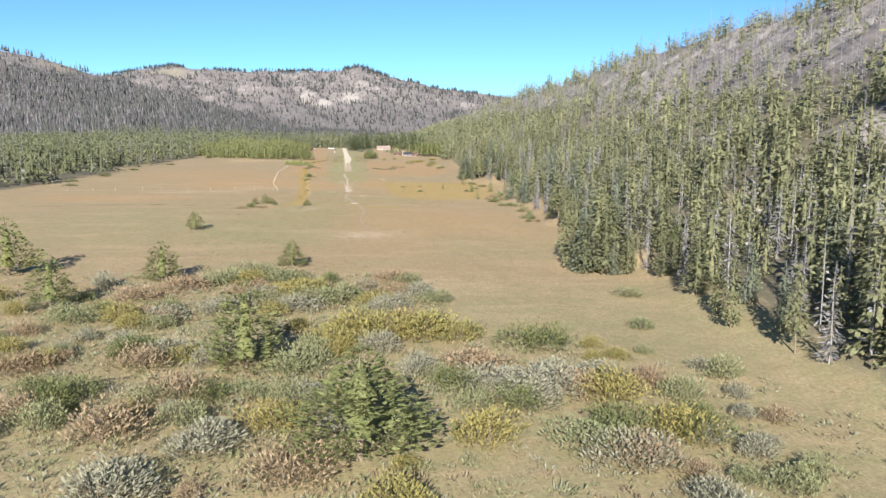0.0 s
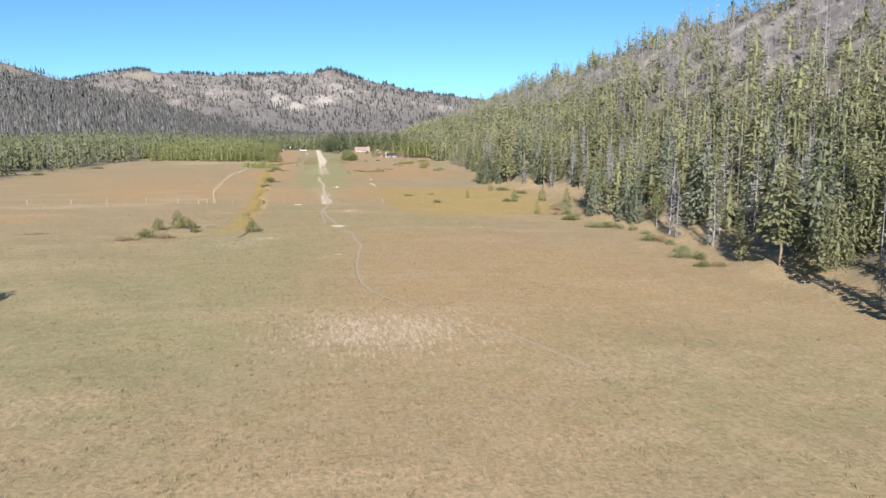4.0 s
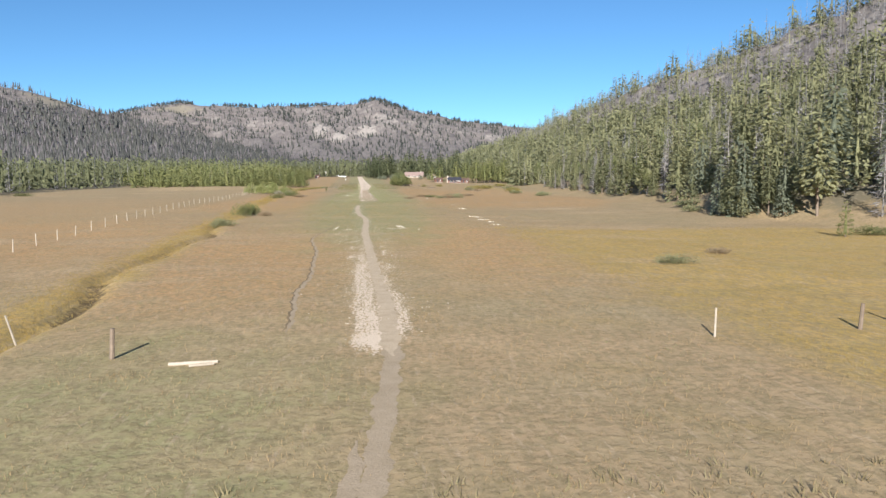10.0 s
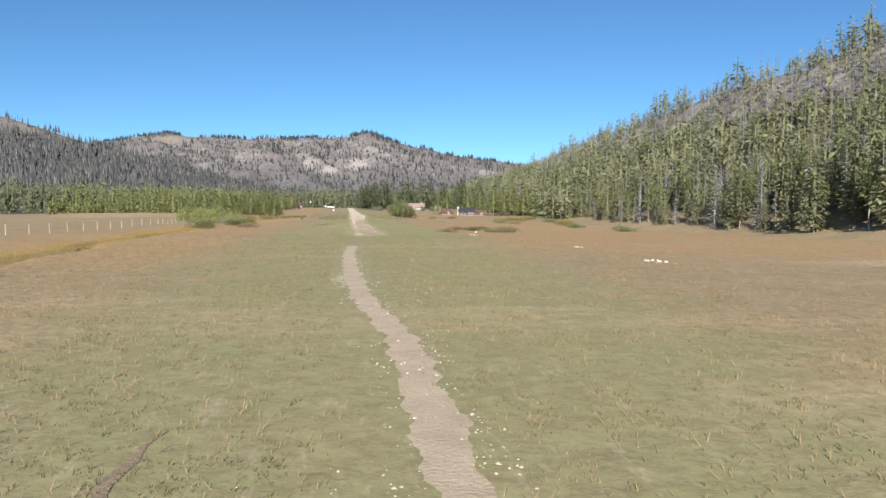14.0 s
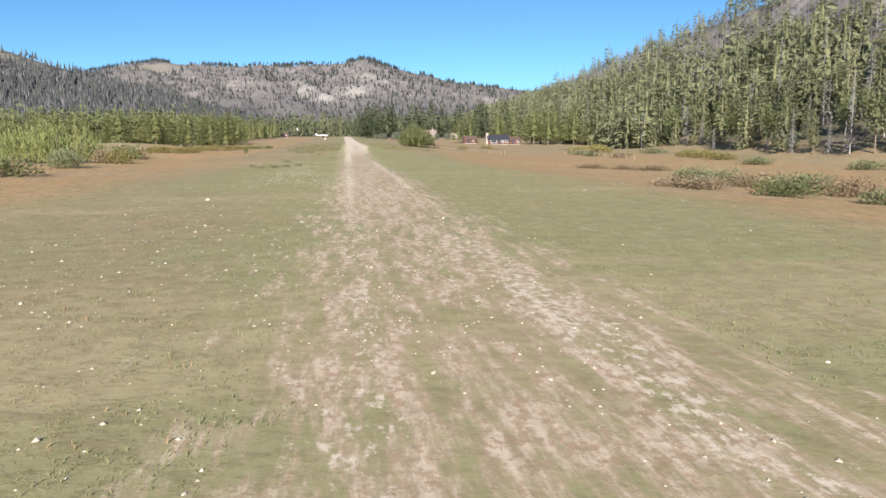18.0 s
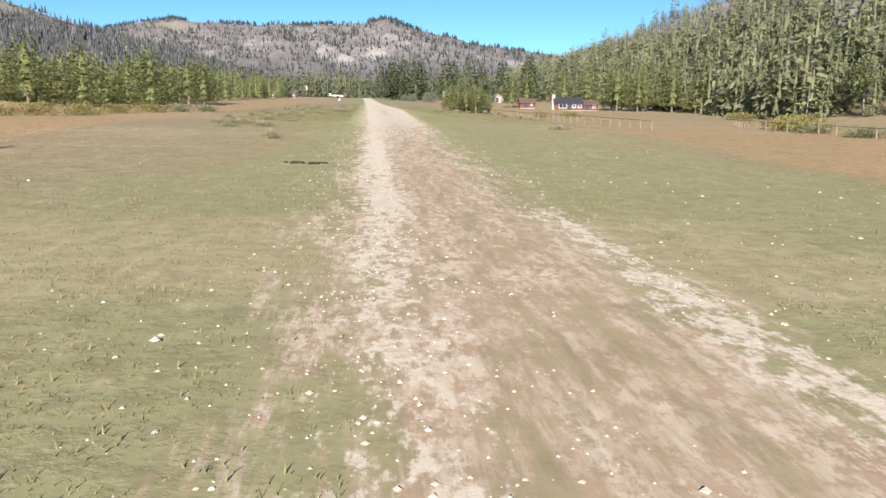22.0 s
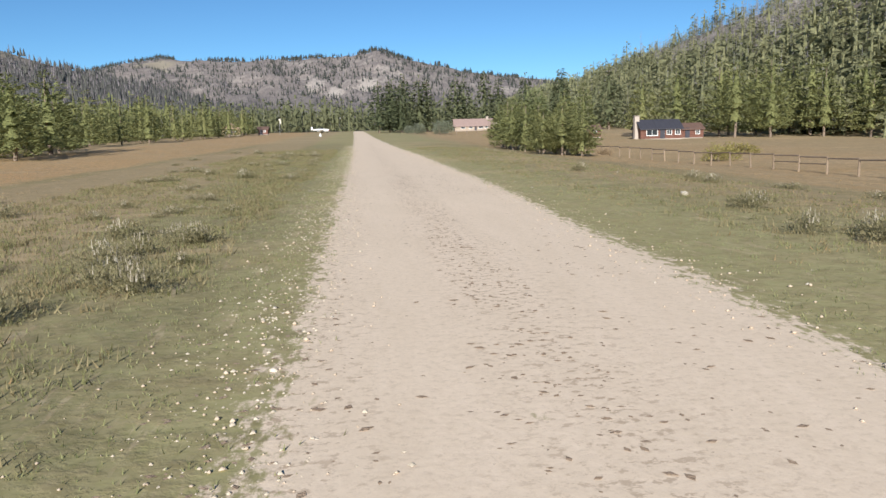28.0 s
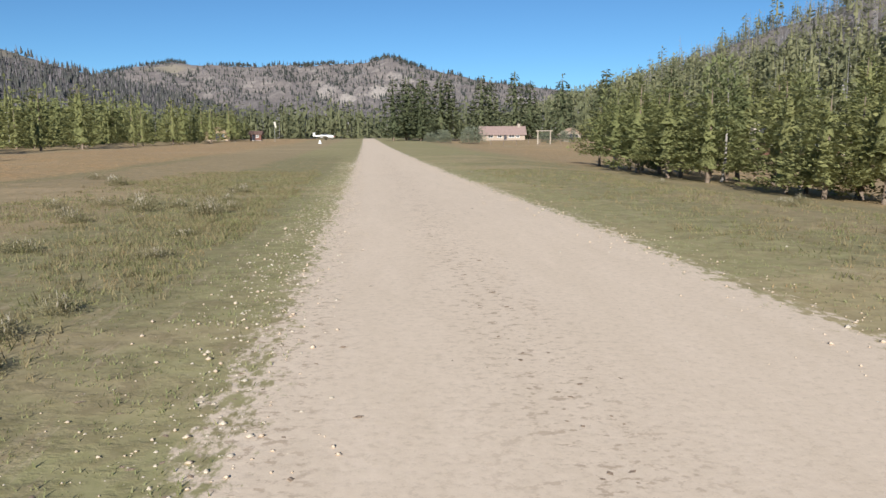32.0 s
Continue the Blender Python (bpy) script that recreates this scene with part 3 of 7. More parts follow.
def ground_material():
    m, nodes, links, bs = node_mat("meadow ground", 0.95)
    nt = m.node_tree
    bs.inputs["Specular IOR Level"].default_value = 0.1
    tc = nodes.new("ShaderNodeTexCoord").outputs["Object"]
    ca, cb, cc, cd = (add(nt, "ShaderNodeAttribute", attribute_name=n) for n in ("cover_a", "cover_b", "cover_c", "cover_d"))
    se = nodes.new("ShaderNodeSeparateColor")
    links.new(add(nt, "ShaderNodeAttribute", attribute_name="cover_e").outputs["Color"], se.inputs[0])
    sd = nodes.new("ShaderNodeSeparateColor")
    links.new(cd.outputs["Color"], sd.inputs[0])
    sa, sb, sc = nodes.new("ShaderNodeSeparateColor"), nodes.new("ShaderNodeSeparateColor"), nodes.new("ShaderNodeSeparateColor")
    links.new(cc.outputs["Color"], sc.inputs[0])
    links.new(ca.outputs["Color"], sa.inputs[0])
    links.new(cb.outputs["Color"], sb.inputs[0])
    big, mid, small, fine = (noise_fac(nt, tc, s, 0.3, 0.7, 5.0, 0.65) for s in (0.035, 0.22, 1.6, 9.0))
    # long ruts: noise drawn out along the strip
    mp = nodes.new("ShaderNodeMapping")
    mp.inputs["Scale"].default_value = (2.2, 0.35, 1)
    links.new(tc, mp.inputs["Vector"])
    streak = noise_fac(nt, mp.outputs[0], 1.0, 0.3, 0.7, 6.0, 0.7)

    def ragged(mask, spread, edge=0.18, by=None):
        v = calc(nt, "ADD", mask, calc(nt, "MULTIPLY", calc(nt, "SUBTRACT", by or small, 0.5), spread))
        r = nodes.new("ShaderNodeMapRange")
        r.interpolation_type = "SMOOTHSTEP"
        r.inputs["From Min"].default_value, r.inputs["From Max"].default_value = 0.5 - edge, 0.5 + edge
        links.new(v, r.inputs["Value"])
        return r.outputs[0]

    zone = noise_fac(nt, tc, 0.03, 0.46, 0.58, 4.0, 0.6)
    flat_zone = nodes.new("ShaderNodeMapping")
    flat_zone.inputs["Scale"].default_value = (0.35, 1.0, 1)
    links.new(tc, flat_zone.inputs["Vector"])
    swath = noise_fac(nt, flat_zone.outputs[0], 0.09, 0.42, 0.60, 5.0, 0.65)
    col = blend(nt, mid, (0.43, 0.305, 0.175), (0.295, 0.205, 0.115))
    col = blend(nt, calc(nt, "MULTIPLY", zone, 0.5), col, (0.33, 0.275, 0.15))
    col = blend(nt, calc(nt, "MULTIPLY", swath, 0.45), col, (0.50, 0.305, 0.155))
    col = blend(nt, calc(nt, "MULTIPLY", ragged(sb.outputs[1], 0.7, 0.5, mid), 0.9), col, blend(nt, swath, (0.56, 0.295, 0.115), (0.47, 0.26, 0.115)))
    col = blend(nt, calc(nt, "MULTIPLY", ragged(sa.outputs[2], 0.8, 0.5, mid), 0.9), col, blend(nt, small, (0.30, 0.295, 0.135), (0.235, 0.24, 0.10)))
    col = blend(nt, calc(nt, "MULTIPLY", ragged(se.outputs[0], 0.9, 0.4, small), 0.8), col, blend(nt, noise_fac(nt, tc, 2.6, 0.42, 0.58, 5.0, 0.7), (0.21, 0.20, 0.088), (0.125, 0.125, 0.055)))
    col = blend(nt, calc(nt, "MULTIPLY", ragged(sd.outputs[1], 0.9, 0.35, mid), 0.85), col, blend(nt, small, (0.38, 0.275, 0.155), (0.26, 0.195, 0.11)))
    col = blend(nt, calc(nt, "MULTIPLY", ragged(ca.outputs["Alpha"], 0.6, 0.4, mid), 0.92), col, blend(nt, mid, (0.54, 0.32, 0.065), (0.42, 0.295, 0.07)))
    col = blend(nt, calc(nt, "MULTIPLY", ragged(sb.outputs[2], 0.9, 0.4, swath), 0.8), col, (0.58, 0.415, 0.26))
    # tufts and bare specks, fewer in the short green sward
    tall_grass = calc(nt, "SUBTRACT", 1.0, calc(nt, "MULTIPLY", cd.outputs["Alpha"], 0.6))
    clump = noise_fac(nt, tc, 3.2, 0.46, 0.60, 5.0, 0.7)
    col = blend(nt, calc(nt, "MULTIPLY", calc(nt, "MULTIPLY", clump, tall_grass), 0.62), col, (0.165, 0.125, 0.062))
    mp6 = nodes.new("ShaderNodeMapping")
    mp6.inputs["Scale"].default_value = (1.9, 0.75, 1)
    links.new(tc, mp6.inputs["Vector"])
    tussock = noise_fac(nt, mp6.outputs[0], 1.6, 0.47, 0.57, 4.0, 0.65)
    col = blend(nt, calc(nt, "MULTIPLY", calc(nt, "MULTIPLY", tussock, tall_grass), 0.55), col, (0.205, 0.165, 0.085))
    swathes = noise_fac(nt, tc, 0.55, 0.44, 0.60, 5.0, 0.65)
    col = blend(nt, calc(nt, "MULTIPLY", calc(nt, "MULTIPLY", swathes, tall_grass), 0.22), col, (0.50, 0.365, 0.21))
    col = blend(nt, calc(nt, "MULTIPLY", small, 0.22), col, (0.22, 0.16, 0.085))
    col = blend(nt, calc(nt, "MULTIPLY", fine, 0.30), col, (0.50, 0.40, 0.26))
    wood_col = blend(nt, mid, (0.105, 0.092, 0.062), (0.20, 0.172, 0.12))
    # beyond the valley floor the woods close: their canopy is the surface seen, distance haze mixed into its colour
    canopy = blend(nt, noise_fac(nt, tc, 0.06, 0.38, 0.62, 8.0, 0.8), (0.10, 0.093, 0.092), (0.21, 0.185, 0.175))
    wood_col = blend(nt, sc.outputs[1], wood_col, canopy)
    col = blend(nt, ragged(cb.outputs["Alpha"], 0.5, 0.3, mid), col, wood_col)
    col = blend(nt, calc(nt, "MULTIPLY", ragged(sd.outputs[0], 0.5, 0.2), 0.9), col, (0.10, 0.07, 0.04))
    # the footpath: trodden soil with a darker rim
    tread = calc(nt, "ADD", sb.outputs[0], calc(nt, "MULTIPLY", calc(nt, "SUBTRACT", small, 0.5), 0.3))
    col = blend(nt, calc(nt, "MULTIPLY", ragged(tread, 0.0, 0.12), 0.7), col, (0.19, 0.14, 0.09))
    col = blend(nt, ragged(calc(nt, "SUBTRACT", tread, 0.14), 0.0, 0.08), col, blend(nt, fine, (0.49, 0.385, 0.28), (0.39, 0.305, 0.215)))
    mp3 = nodes.new("ShaderNodeMapping")
    mp3.inputs["Scale"].default_value = (3.2, 0.5, 1)
    links.new(tc, mp3.inputs["Vector"])
    mp4 = nodes.new("ShaderNodeMapping")
    mp4.inputs["Scale"].default_value = (9.0, 4.5, 1)
    links.new(tc, mp4.inputs["Vector"])
    drag = noise_fac(nt, mp3.outputs[0], 1.0, 0.40, 0.62, 7.0, 0.7)
    soil = blend(nt, small, (0.47, 0.325, 0.215), (0.39, 0.265, 0.17))
    soil = blend(nt, calc(nt, "MULTIPLY", calc(nt, "MULTIPLY", drag, noise_fac(nt, mp4.outputs[0], 1.0, 0.44, 0.54, 4.0, 0.7)), 0.85), soil, (0.66, 0.52, 0.38))
    soil = blend(nt, calc(nt, "MULTIPLY", noise_fac(nt, mp3.outputs[0], 1.7, 0.5, 0.62, 6.0, 0.7), 0.45), soil, (0.26, 0.205, 0.115))
    col = blend(nt, ragged(sa.outputs[1], 0.8, 0.35, drag), col, soil)
    grit = noise_fac(nt, tc, 22.0, 0.3, 0.7, 6.0, 0.7)
    stones = blend(nt, fine, (0.76, 0.61, 0.475), (0.67, 0.535, 0.41))
    stones = blend(nt, calc(nt, "MULTIPLY", streak, 0.35), stones, (0.51, 0.395, 0.275))
    stones = blend(nt, calc(nt, "MULTIPLY", grit, 0.4), stones, (0.76, 0.63, 0.47))
    stones = blend(nt, calc(nt, "MULTIPLY", noise_fac(nt, tc, 14.0, 0.52, 0.62, 6.0, 0.8), 0.3), stones, (0.40, 0.31, 0.22))
    # dark clods and old litter pressed into the surface, thicker along the middle
    mp2 = nodes.new("ShaderNodeMapping")
    mp2.inputs["Scale"].default_value = (1.0, 1.25, 1)
    links.new(tc, mp2.inputs["Vector"])
    clod = noise_fac(nt, mp2.outputs[0], 7.5, 0.55, 0.60, 5.0, 0.7)
    patch = noise_fac(nt, tc, 0.2, 0.42, 0.58, 3.0, 0.5)
    stones = blend(nt, calc(nt, "MULTIPLY", calc(nt, "MULTIPLY", clod, calc(nt, "ADD", calc(nt, "MULTIPLY", patch, 0.12), sc.outputs[2])), 0.7), stones, (0.36, 0.265, 0.185))
    edge_noise = calc(nt, "ADD", calc(nt, "MULTIPLY", streak, 0.4), calc(nt, "MULTIPLY", noise_fac(nt, mp4.outputs[0], 0.8, 0.36, 0.64, 6.0, 0.7), 0.6))
    col = blend(nt, ragged(sa.outputs[0], 0.95, 0.14, edge_noise), col, stones)
    # burnt upper slopes: pale soil and rock between standing dead wood
    rock_a = noise_fac(nt, tc, 0.012, 0.52, 0.62, 6.0, 0.7)
    slope = blend(nt, noise_fac(nt, tc, 0.03, 0.40, 0.60, 9.0, 0.85), (0.14, 0.122, 0.118), (0.275, 0.235, 0.21))
    slope = blend(nt, calc(nt, "MULTIPLY", rock_a, 0.45), slope, (0.36, 0.325, 0.29))
    slope = blend(nt, calc(nt, "MULTIPLY", ragged(cc.outputs["Alpha"], 1.8, 0.25, noise_fac(nt, tc, 0.035, 0.3, 0.7, 9.0, 0.85)), 0.5), slope, (0.47, 0.42, 0.37))
    slope = blend(nt, calc(nt, "MULTIPLY", ragged(sd.outputs[2], 0.6, 0.3, rock_a), 0.7), slope, (0.30, 0.26, 0.185))
    col = blend(nt, sc.outputs[0], col, slope)
    links.new(col, bs.inputs["Base Color"])
    rough_sward = calc(nt, "MULTIPLY", calc(nt, "MULTIPLY", calc(nt, "ADD", clump, small), tall_grass), calc(nt, "SUBTRACT", 1.0, calc(nt, "MULTIPLY", calc(nt, "MAXIMUM", sa.outputs[0], sa.outputs[1]), 0.97)))
    bump(nt, bs, calc(nt, "ADD", calc(nt, "MULTIPLY", fine, 0.12), rough_sward), 0.35, 0.03)
    return m


ground.data.materials[0] = ground_material()

# ---- trodden trails ----
def trail_ribbon(name, ys, xs, half, material, label, lift=0.008, side=0.0, seed=1):
    """A narrow trodden strip along a line, its edges frayed; side shifts it across."""
    r = np.random.RandomState(seed)
    y = np.arange(ys[0], ys[-1], 0.14)
    fine = np.interp(y, ys, xs)
    k = np.ones(41) / 41
    fine = np.convolve(np.pad(fine, 20, mode="edge"), k, "valid") + 0.05 * np.sin(y * 1.7) + 0.04 * np.sin(y * 4.1 + 1)
    w = np.convolve(r.uniform(0.55, 1.45, len(y) + 4), np.ones(5) / 5, "valid")
    ends = np.clip(np.minimum(y - y[0], y[-1] - y) / 2.0, 0.15, 1)
    cols = []
    for u, up in ((-1.0, 0.0), (-0.55, 0.6), (0.55, 0.6), (1.0, 0.0)):
        x = fine + side + u * half * w * ends * (1 + min(0.25, 0.03 / half) * r.uniform(-1, 1, len(y)) * (abs(u) == 1))
        cols.append(np.stack([x, y, land(x, y) + lift + 0.004 * up], -1))
    v = np.stack(cols, 1).reshape(-1, 3)
    n = np.arange(len(y) - 1)[:, None] * 4
    f = np.concatenate([np.concatenate([n + i, n + i + 1, n + i + 5, n + i + 4], 1) for i in range(3)])
    return tagged(from_arrays(name, v, f, material, smooth_shade=True), label, "path", kind="structure")


PALE_TREAD = surface("dry pale soil", (0.57, 0.45, 0.315), (0.47, 0.36, 0.245), 1.3, 0.95, (0.33, 0.25, 0.165), relief=0.5)
TREAD = surface("trodden grey soil", (0.44, 0.34, 0.235), (0.37, 0.285, 0.19), 1.3, 0.95, (0.30, 0.23, 0.15), relief=0.5)
# dark colour for the shadow that a trail's cut edge throws
LIP_SHADOW = surface("dark lip shadow", (0.17, 0.12, 0.07), (0.30, 0.22, 0.13), 2.0, 0.95, relief=0.6)
RUT_SOIL = surface("brown rut soil", (0.27, 0.20, 0.125), (0.34, 0.25, 0.155), 1.5, 0.95, relief=0.6)
PATH_Y, PATH_X = [150, 165, 168, 172, 177, 183, 189, 200, 211, 218, 226, 234, 241], [16, 10.7, 8.2, 6.1, 3.7, 1.5, 0.7, 0.9, 1.8, 2.7, 2.1, 2.2, 0.9]
TREK_Y, TREK_X = [247.5, 257, 261, 266, 276, 284, 293, 300], [0.2, -0.8, -1.2, -1.7, -2.0, -1.4, -0.6, -0.5]
WAY_Y, WAY_X = [293, 304, 314, 324, 337, 352, 366, 376, 382, 389, 403, 416, 428], [-0.7, -0.4, -0.6, -0.7, -0.8, -0.95, -0.65, -0.5, -0.5, -1.25, -1.6, -1.6, -1.3]
RUT_Y, RUT_X = [298, 305, 308, 310, 313, 316, 325, 333, 345, 350], [-5.0, -5.2, -5.5, -5.5, -5.2, -5.0, -5.3, -5.4, -6.6, -6.4]
trail_ribbon("footpath", PATH_Y, PATH_X, 0.17, TREAD, "narrow pale footpath trodden through dry grass", seed=2)
# this thin strip paints the shadow of the path's left lip
trail_ribbon("footpath_lip", PATH_Y[4:9], PATH_X[4:9], 0.05, LIP_SHADOW, "painted shadow of the turf lip along a narrow footpath", 0.014, -0.2, 3)
trail_ribbon("footpath", TREK_Y, TREK_X, 0.34, TREAD, "pale trodden path through short dry grass", seed=4)
trail_ribbon("side_path", [250, 257, 266, 276, 284], [-2.2, -2.1, -2.5, -2.6, -1.9], 0.22, TREAD, "faint second tread beside the path", seed=5)
trail_ribbon("side_path", [224, 228, 233, 234, 237.5, 239.8, 244], [-33, -24, -13, -11, -7, -3.3, -0.5], 0.34, TREAD, "pale side path winding off across the meadow", seed=11)
trail_ribbon("dirt_path", WAY_Y, WAY_X, 0.4, PALE_TREAD, "wide pale dirt path between stony verges", 0.010, seed=7)
trail_ribbon("cattle_rut", RUT_Y, RUT_X, 0.13, TREAD, "narrow worn cattle track in rusty grass", 0.008, 0.1, 8)
# the track's cut edge, its shadow laid on as a dark strip
trail_ribbon("cattle_rut_lip", RUT_Y, RUT_X, 0.055, LIP_SHADOW, "cut edge of a narrow cattle track with its shadow painted dark", 0.014, -0.04, 9)
trail_ribbon("cattle_rut", [345, 352, 362, 374], [-6.5, -6.0, -4.9, -4.4], 0.1, RUT_SOIL, "narrow worn cattle track in rusty grass", 0.008, 0, 10)

# ---- plants: templates as arrays ----
def leaf_quads(rng, at, way, length, width, droop):
    """Small leaf clumps: kite-shaped quads at the points, laid along the ways, tipped at random."""
    n = len(at)
    way = way / np.linalg.norm(way, axis=1, keepdims=True)
    side = np.cross(way, np.array([0, 0, 1.0]) + rng.normal(0, 0.45, (n, 3)))
    side /= np.linalg.norm(side, axis=1, keepdims=True) + 1e-6
    length, width = np.broadcast_to(length, n)[:, None], np.broadcast_to(width, n)[:, None]
    tip = at + way * length + np.array([0, 0, -1.0]) * droop * length
    m = at + way * length * rng.uniform(0.35, 0.6, (n, 1))
    lift = rng.normal(0, 0.12, (n, 1)) * width * np.array([0, 0, 1.0])
    v = np.stack([at, m + side * width / 2 + lift, tip, m - side * width / 2 + lift], 1).reshape(-1, 3)
    return v, np.arange(4 * n, dtype=np.int32).reshape(-1, 4)


def skirt_crown(rng, height, radius, base, tiers, boughs, power=0.85, jag=0.45, rise=1.9):
    """Tiers of pointed boughs hanging from the leader like skirts, each shorter than the one below."""
    v, f = [], []
    for k in range(tiers):
        s = k / tiers
        r = radius * (1 - s) ** power * (0.8 if k == 0 else 1.0) * rng.uniform(0.7, 1.2)
        z0 = base + (height - base) * (s + rng.uniform(-0.2, 0.2) / tiers)
        n = len(v)
        v.append((rng.normal(0, 0.04) * radius, rng.normal(0, 0.04) * radius, min(height, base + (height - base) * (s + rise / tiers))))
        a0 = rng.uniform(0, 6.283)
        for i in range(boughs * 2):
            a = a0 + 3.1416 * (i + rng.uniform(-0.3, 0.3)) / boughs
            q = r * ((1.0 + rng.uniform(-0.35, 0.3)) if i % 2 else (1 - jag) * rng.uniform(0.8, 1.15))
            v.append((math.cos(a) * q, math.sin(a) * q, z0 + (height - base) / tiers * (rng.uniform(-0.15, 0.2) if i % 2 else rng.uniform(0.1, 0.5))))
        for i in range(boughs):
            f.append((n, n + 1 + 2 * i, n + 2 + 2 * i, n + 1 + (2 * i + 2) % (2 * boughs)))
    return np.array(v), np.array(f, np.int32)


def spray_crown(rng, height, radius, base, count, leaf, tiers, power=0.75, hang=0.35, round_top=0.0, core=(6, 5)):
    """A conifer's crown of many short sprays set in loose tiers, thick outside, thin within."""
    f = 1 - np.sqrt(rng.rand(count) * 0.985 + 0.005) ** 1.1
    f = (np.floor(f * tiers) + 0.5 + rng.normal(0, 0.22, count)) / tiers
    f = np.clip(f, 0.0, 0.985)
    a = rng.uniform(0, 6.283, count)
    ph = rng.uniform(0, 6.283, 4)
    env = (1 - f) ** power * np.minimum(1, 0.55 + 3.5 * f) * (1 + 0.15 * np.sin(2 * a + ph[0] + 5 * f) + 0.13 * np.sin(3 * a + ph[1] - 11 * f) + 0.1 * np.sin(23 * f + ph[2]))
    q = radius * env * rng.uniform(0.35, 1.0, count) ** 0.6
    keep = np.sin(2 * a + ph[3] + 9 * f) + np.sin(17 * f + ph[1] - 3 * a) > -1.45
    f, a, q = f[keep], a[keep], q[keep]
    n = len(f)
    at = np.stack([np.cos(a) * q, np.sin(a) * q, base + (height - base) * f - hang * 0.6 * q], -1)
    turn = a + rng.normal(0, 0.55, n)
    way = np.stack([np.cos(turn), np.sin(turn), rng.uniform(-1.3, 0.35, n) * hang * 2 + round_top], -1)
    top = leaf_quads(rng, np.array([(0, 0, height * 0.94), (0, 0, height * 0.9)]), np.array([(0.05, 0.0, 1.0), (-0.05, 0.05, 1.0)]), height * 0.075, leaf * 0.35, 0)
    return joined(leaf_quads(rng, at, way, leaf * rng.uniform(0.6, 1.35, n), leaf * rng.uniform(0.4, 0.62, n), 0.12), top,
                  skirt_crown(rng, height * 0.9, radius * 0.34, base + 0.4, *core, power, 0.25, 2.0))


def joined(*pieces):
    vs, fs, n = [], [], 0
    for v, f in pieces:
        vs.append(v)
        fs.append(f + n)
        n += len(v)
    return np.concatenate(vs), np.concatenate(fs)


def round_crown(rng, height, radius, base, count, leaf, flat=1.0):
    """A loose crown of clumps gathered in several heads."""
    heads = [(rng.uniform(-0.5, 0.5) * radius, rng.uniform(-0.5, 0.5) * radius, base + (height - base) * rng.uniform(0.2, 0.8), radius * rng.uniform(0.4, 0.7)) for _ in range(9)]
    heads.append((0, 0, base + (height - base) * 0.8, radius * 0.5))
    at, way = [], []
    for i in range(count):
        hx, hy, hz, hr = heads[i % len(heads)]
        d = rng.normal(0, 1, 3)
        d /= np.linalg.norm(d)
        p = np.array((hx, hy, hz)) + d * hr * rng.uniform(0.6, 1.05) * np.array((1, 1, flat))
        p[2] = max(p[2], base * 0.9)
        at.append(p)
        way.append(d + np.array((0, 0, 0.35)) + rng.normal(0, 0.4, 3))
    return leaf_quads(rng, np.array(at), np.array(way), leaf * rng.uniform(0.7, 1.3, count), leaf * 0.6, 0.1)


def shrub_crown(rng, height, radius, count, leaf, mound=False):
    """Upright wands from a wide base, thick with leaves at their tops."""
    at, way = [], []
    lobes = [(rng.uniform(-0.5, 0.5) * radius, rng.uniform(-0.5, 0.5) * radius, rng.uniform(0.5, 0.75) * radius, rng.uniform(0.7, 1.0)) for _ in range(7)]
    for i in range(count):
        lx, ly, lr, lh = lobes[i % 7]
        a, q = rng.uniform(0, 6.283), math.sqrt(rng.rand())
        x, y = lx + math.cos(a) * lr * q, ly + math.sin(a) * lr * q
        top = height * lh * math.sqrt(max(0.05, 1 - 0.85 * q * q))
        z = top * (rng.uniform(0.02, 1.0) ** 0.75 if mound else rng.uniform(0.05, 1.0) ** 0.6)
        at.append((x, y, z))
        way.append((math.cos(a) * q * 1.0 + rng.normal(0, 0.5), math.sin(a) * q * 1.0 + rng.normal(0, 0.5), 0.8))
    leaves = leaf_quads(rng, np.array(at), np.array(way), leaf * rng.uniform(0.7, 1.5, count), leaf * 0.34, 0.0)
    return leaves


def pole_arrays(rng, height, r0, lean=0.0, sides=5, rings=3):
    """A tapered trunk."""
    zs = np.linspace(-0.25, height, rings + 1)
    off = np.cumsum(rng.normal(0, lean, (rings + 1, 2)), 0)
    off[0] = 0
    ang = np.arange(sides) * 6.283 / sides
    v = []
    for z, o in zip(zs, off):
        r = r0 * (1 - 0.88 * max(z, 0) / height)
        v += [(o[0] + math.cos(a) * r, o[1] + math.sin(a) * r, z) for a in ang]
    f = [(k * sides + i, k * sides + (i + 1) % sides, (k + 1) * sides + (i + 1) % sides, (k + 1) * sides + i) for k in range(rings) for i in range(sides)]
    return np.array(v), np.array(f, np.int32)


def snag_arrays(rng, height, r0, twigs, reach):
    """A dead trunk with bare limbs."""
    v, f = pole_arrays(rng, height, r0, 0.12, 5, 4)
    vs, fs, n = [v], [f], len(v)
    for _ in range(twigs):
        z = height * rng.uniform(0.25, 0.97)
        a = rng.uniform(0, 6.283)
        L = reach * (1.1 - z / height) * rng.uniform(0.5, 1.2)
        p, q = np.array((0, 0, z)), np.array((math.cos(a) * L, math.sin(a) * L, z + rng.uniform(-0.3, 0.15) * L))
        w = 0.035
        u = np.array((0, 0, w))
        s = np.array((-math.sin(a), math.cos(a), 0)) * w
        vs.append(np.array([p + u, p - u, q, p + s, p - s, q]))
        fs.append(np.array([[n, n + 1, n + 2, n + 2], [n + 3, n + 4, n + 5, n + 5]], np.int32))
        n += 6
    return np.concatenate(vs), np.concatenate(fs)


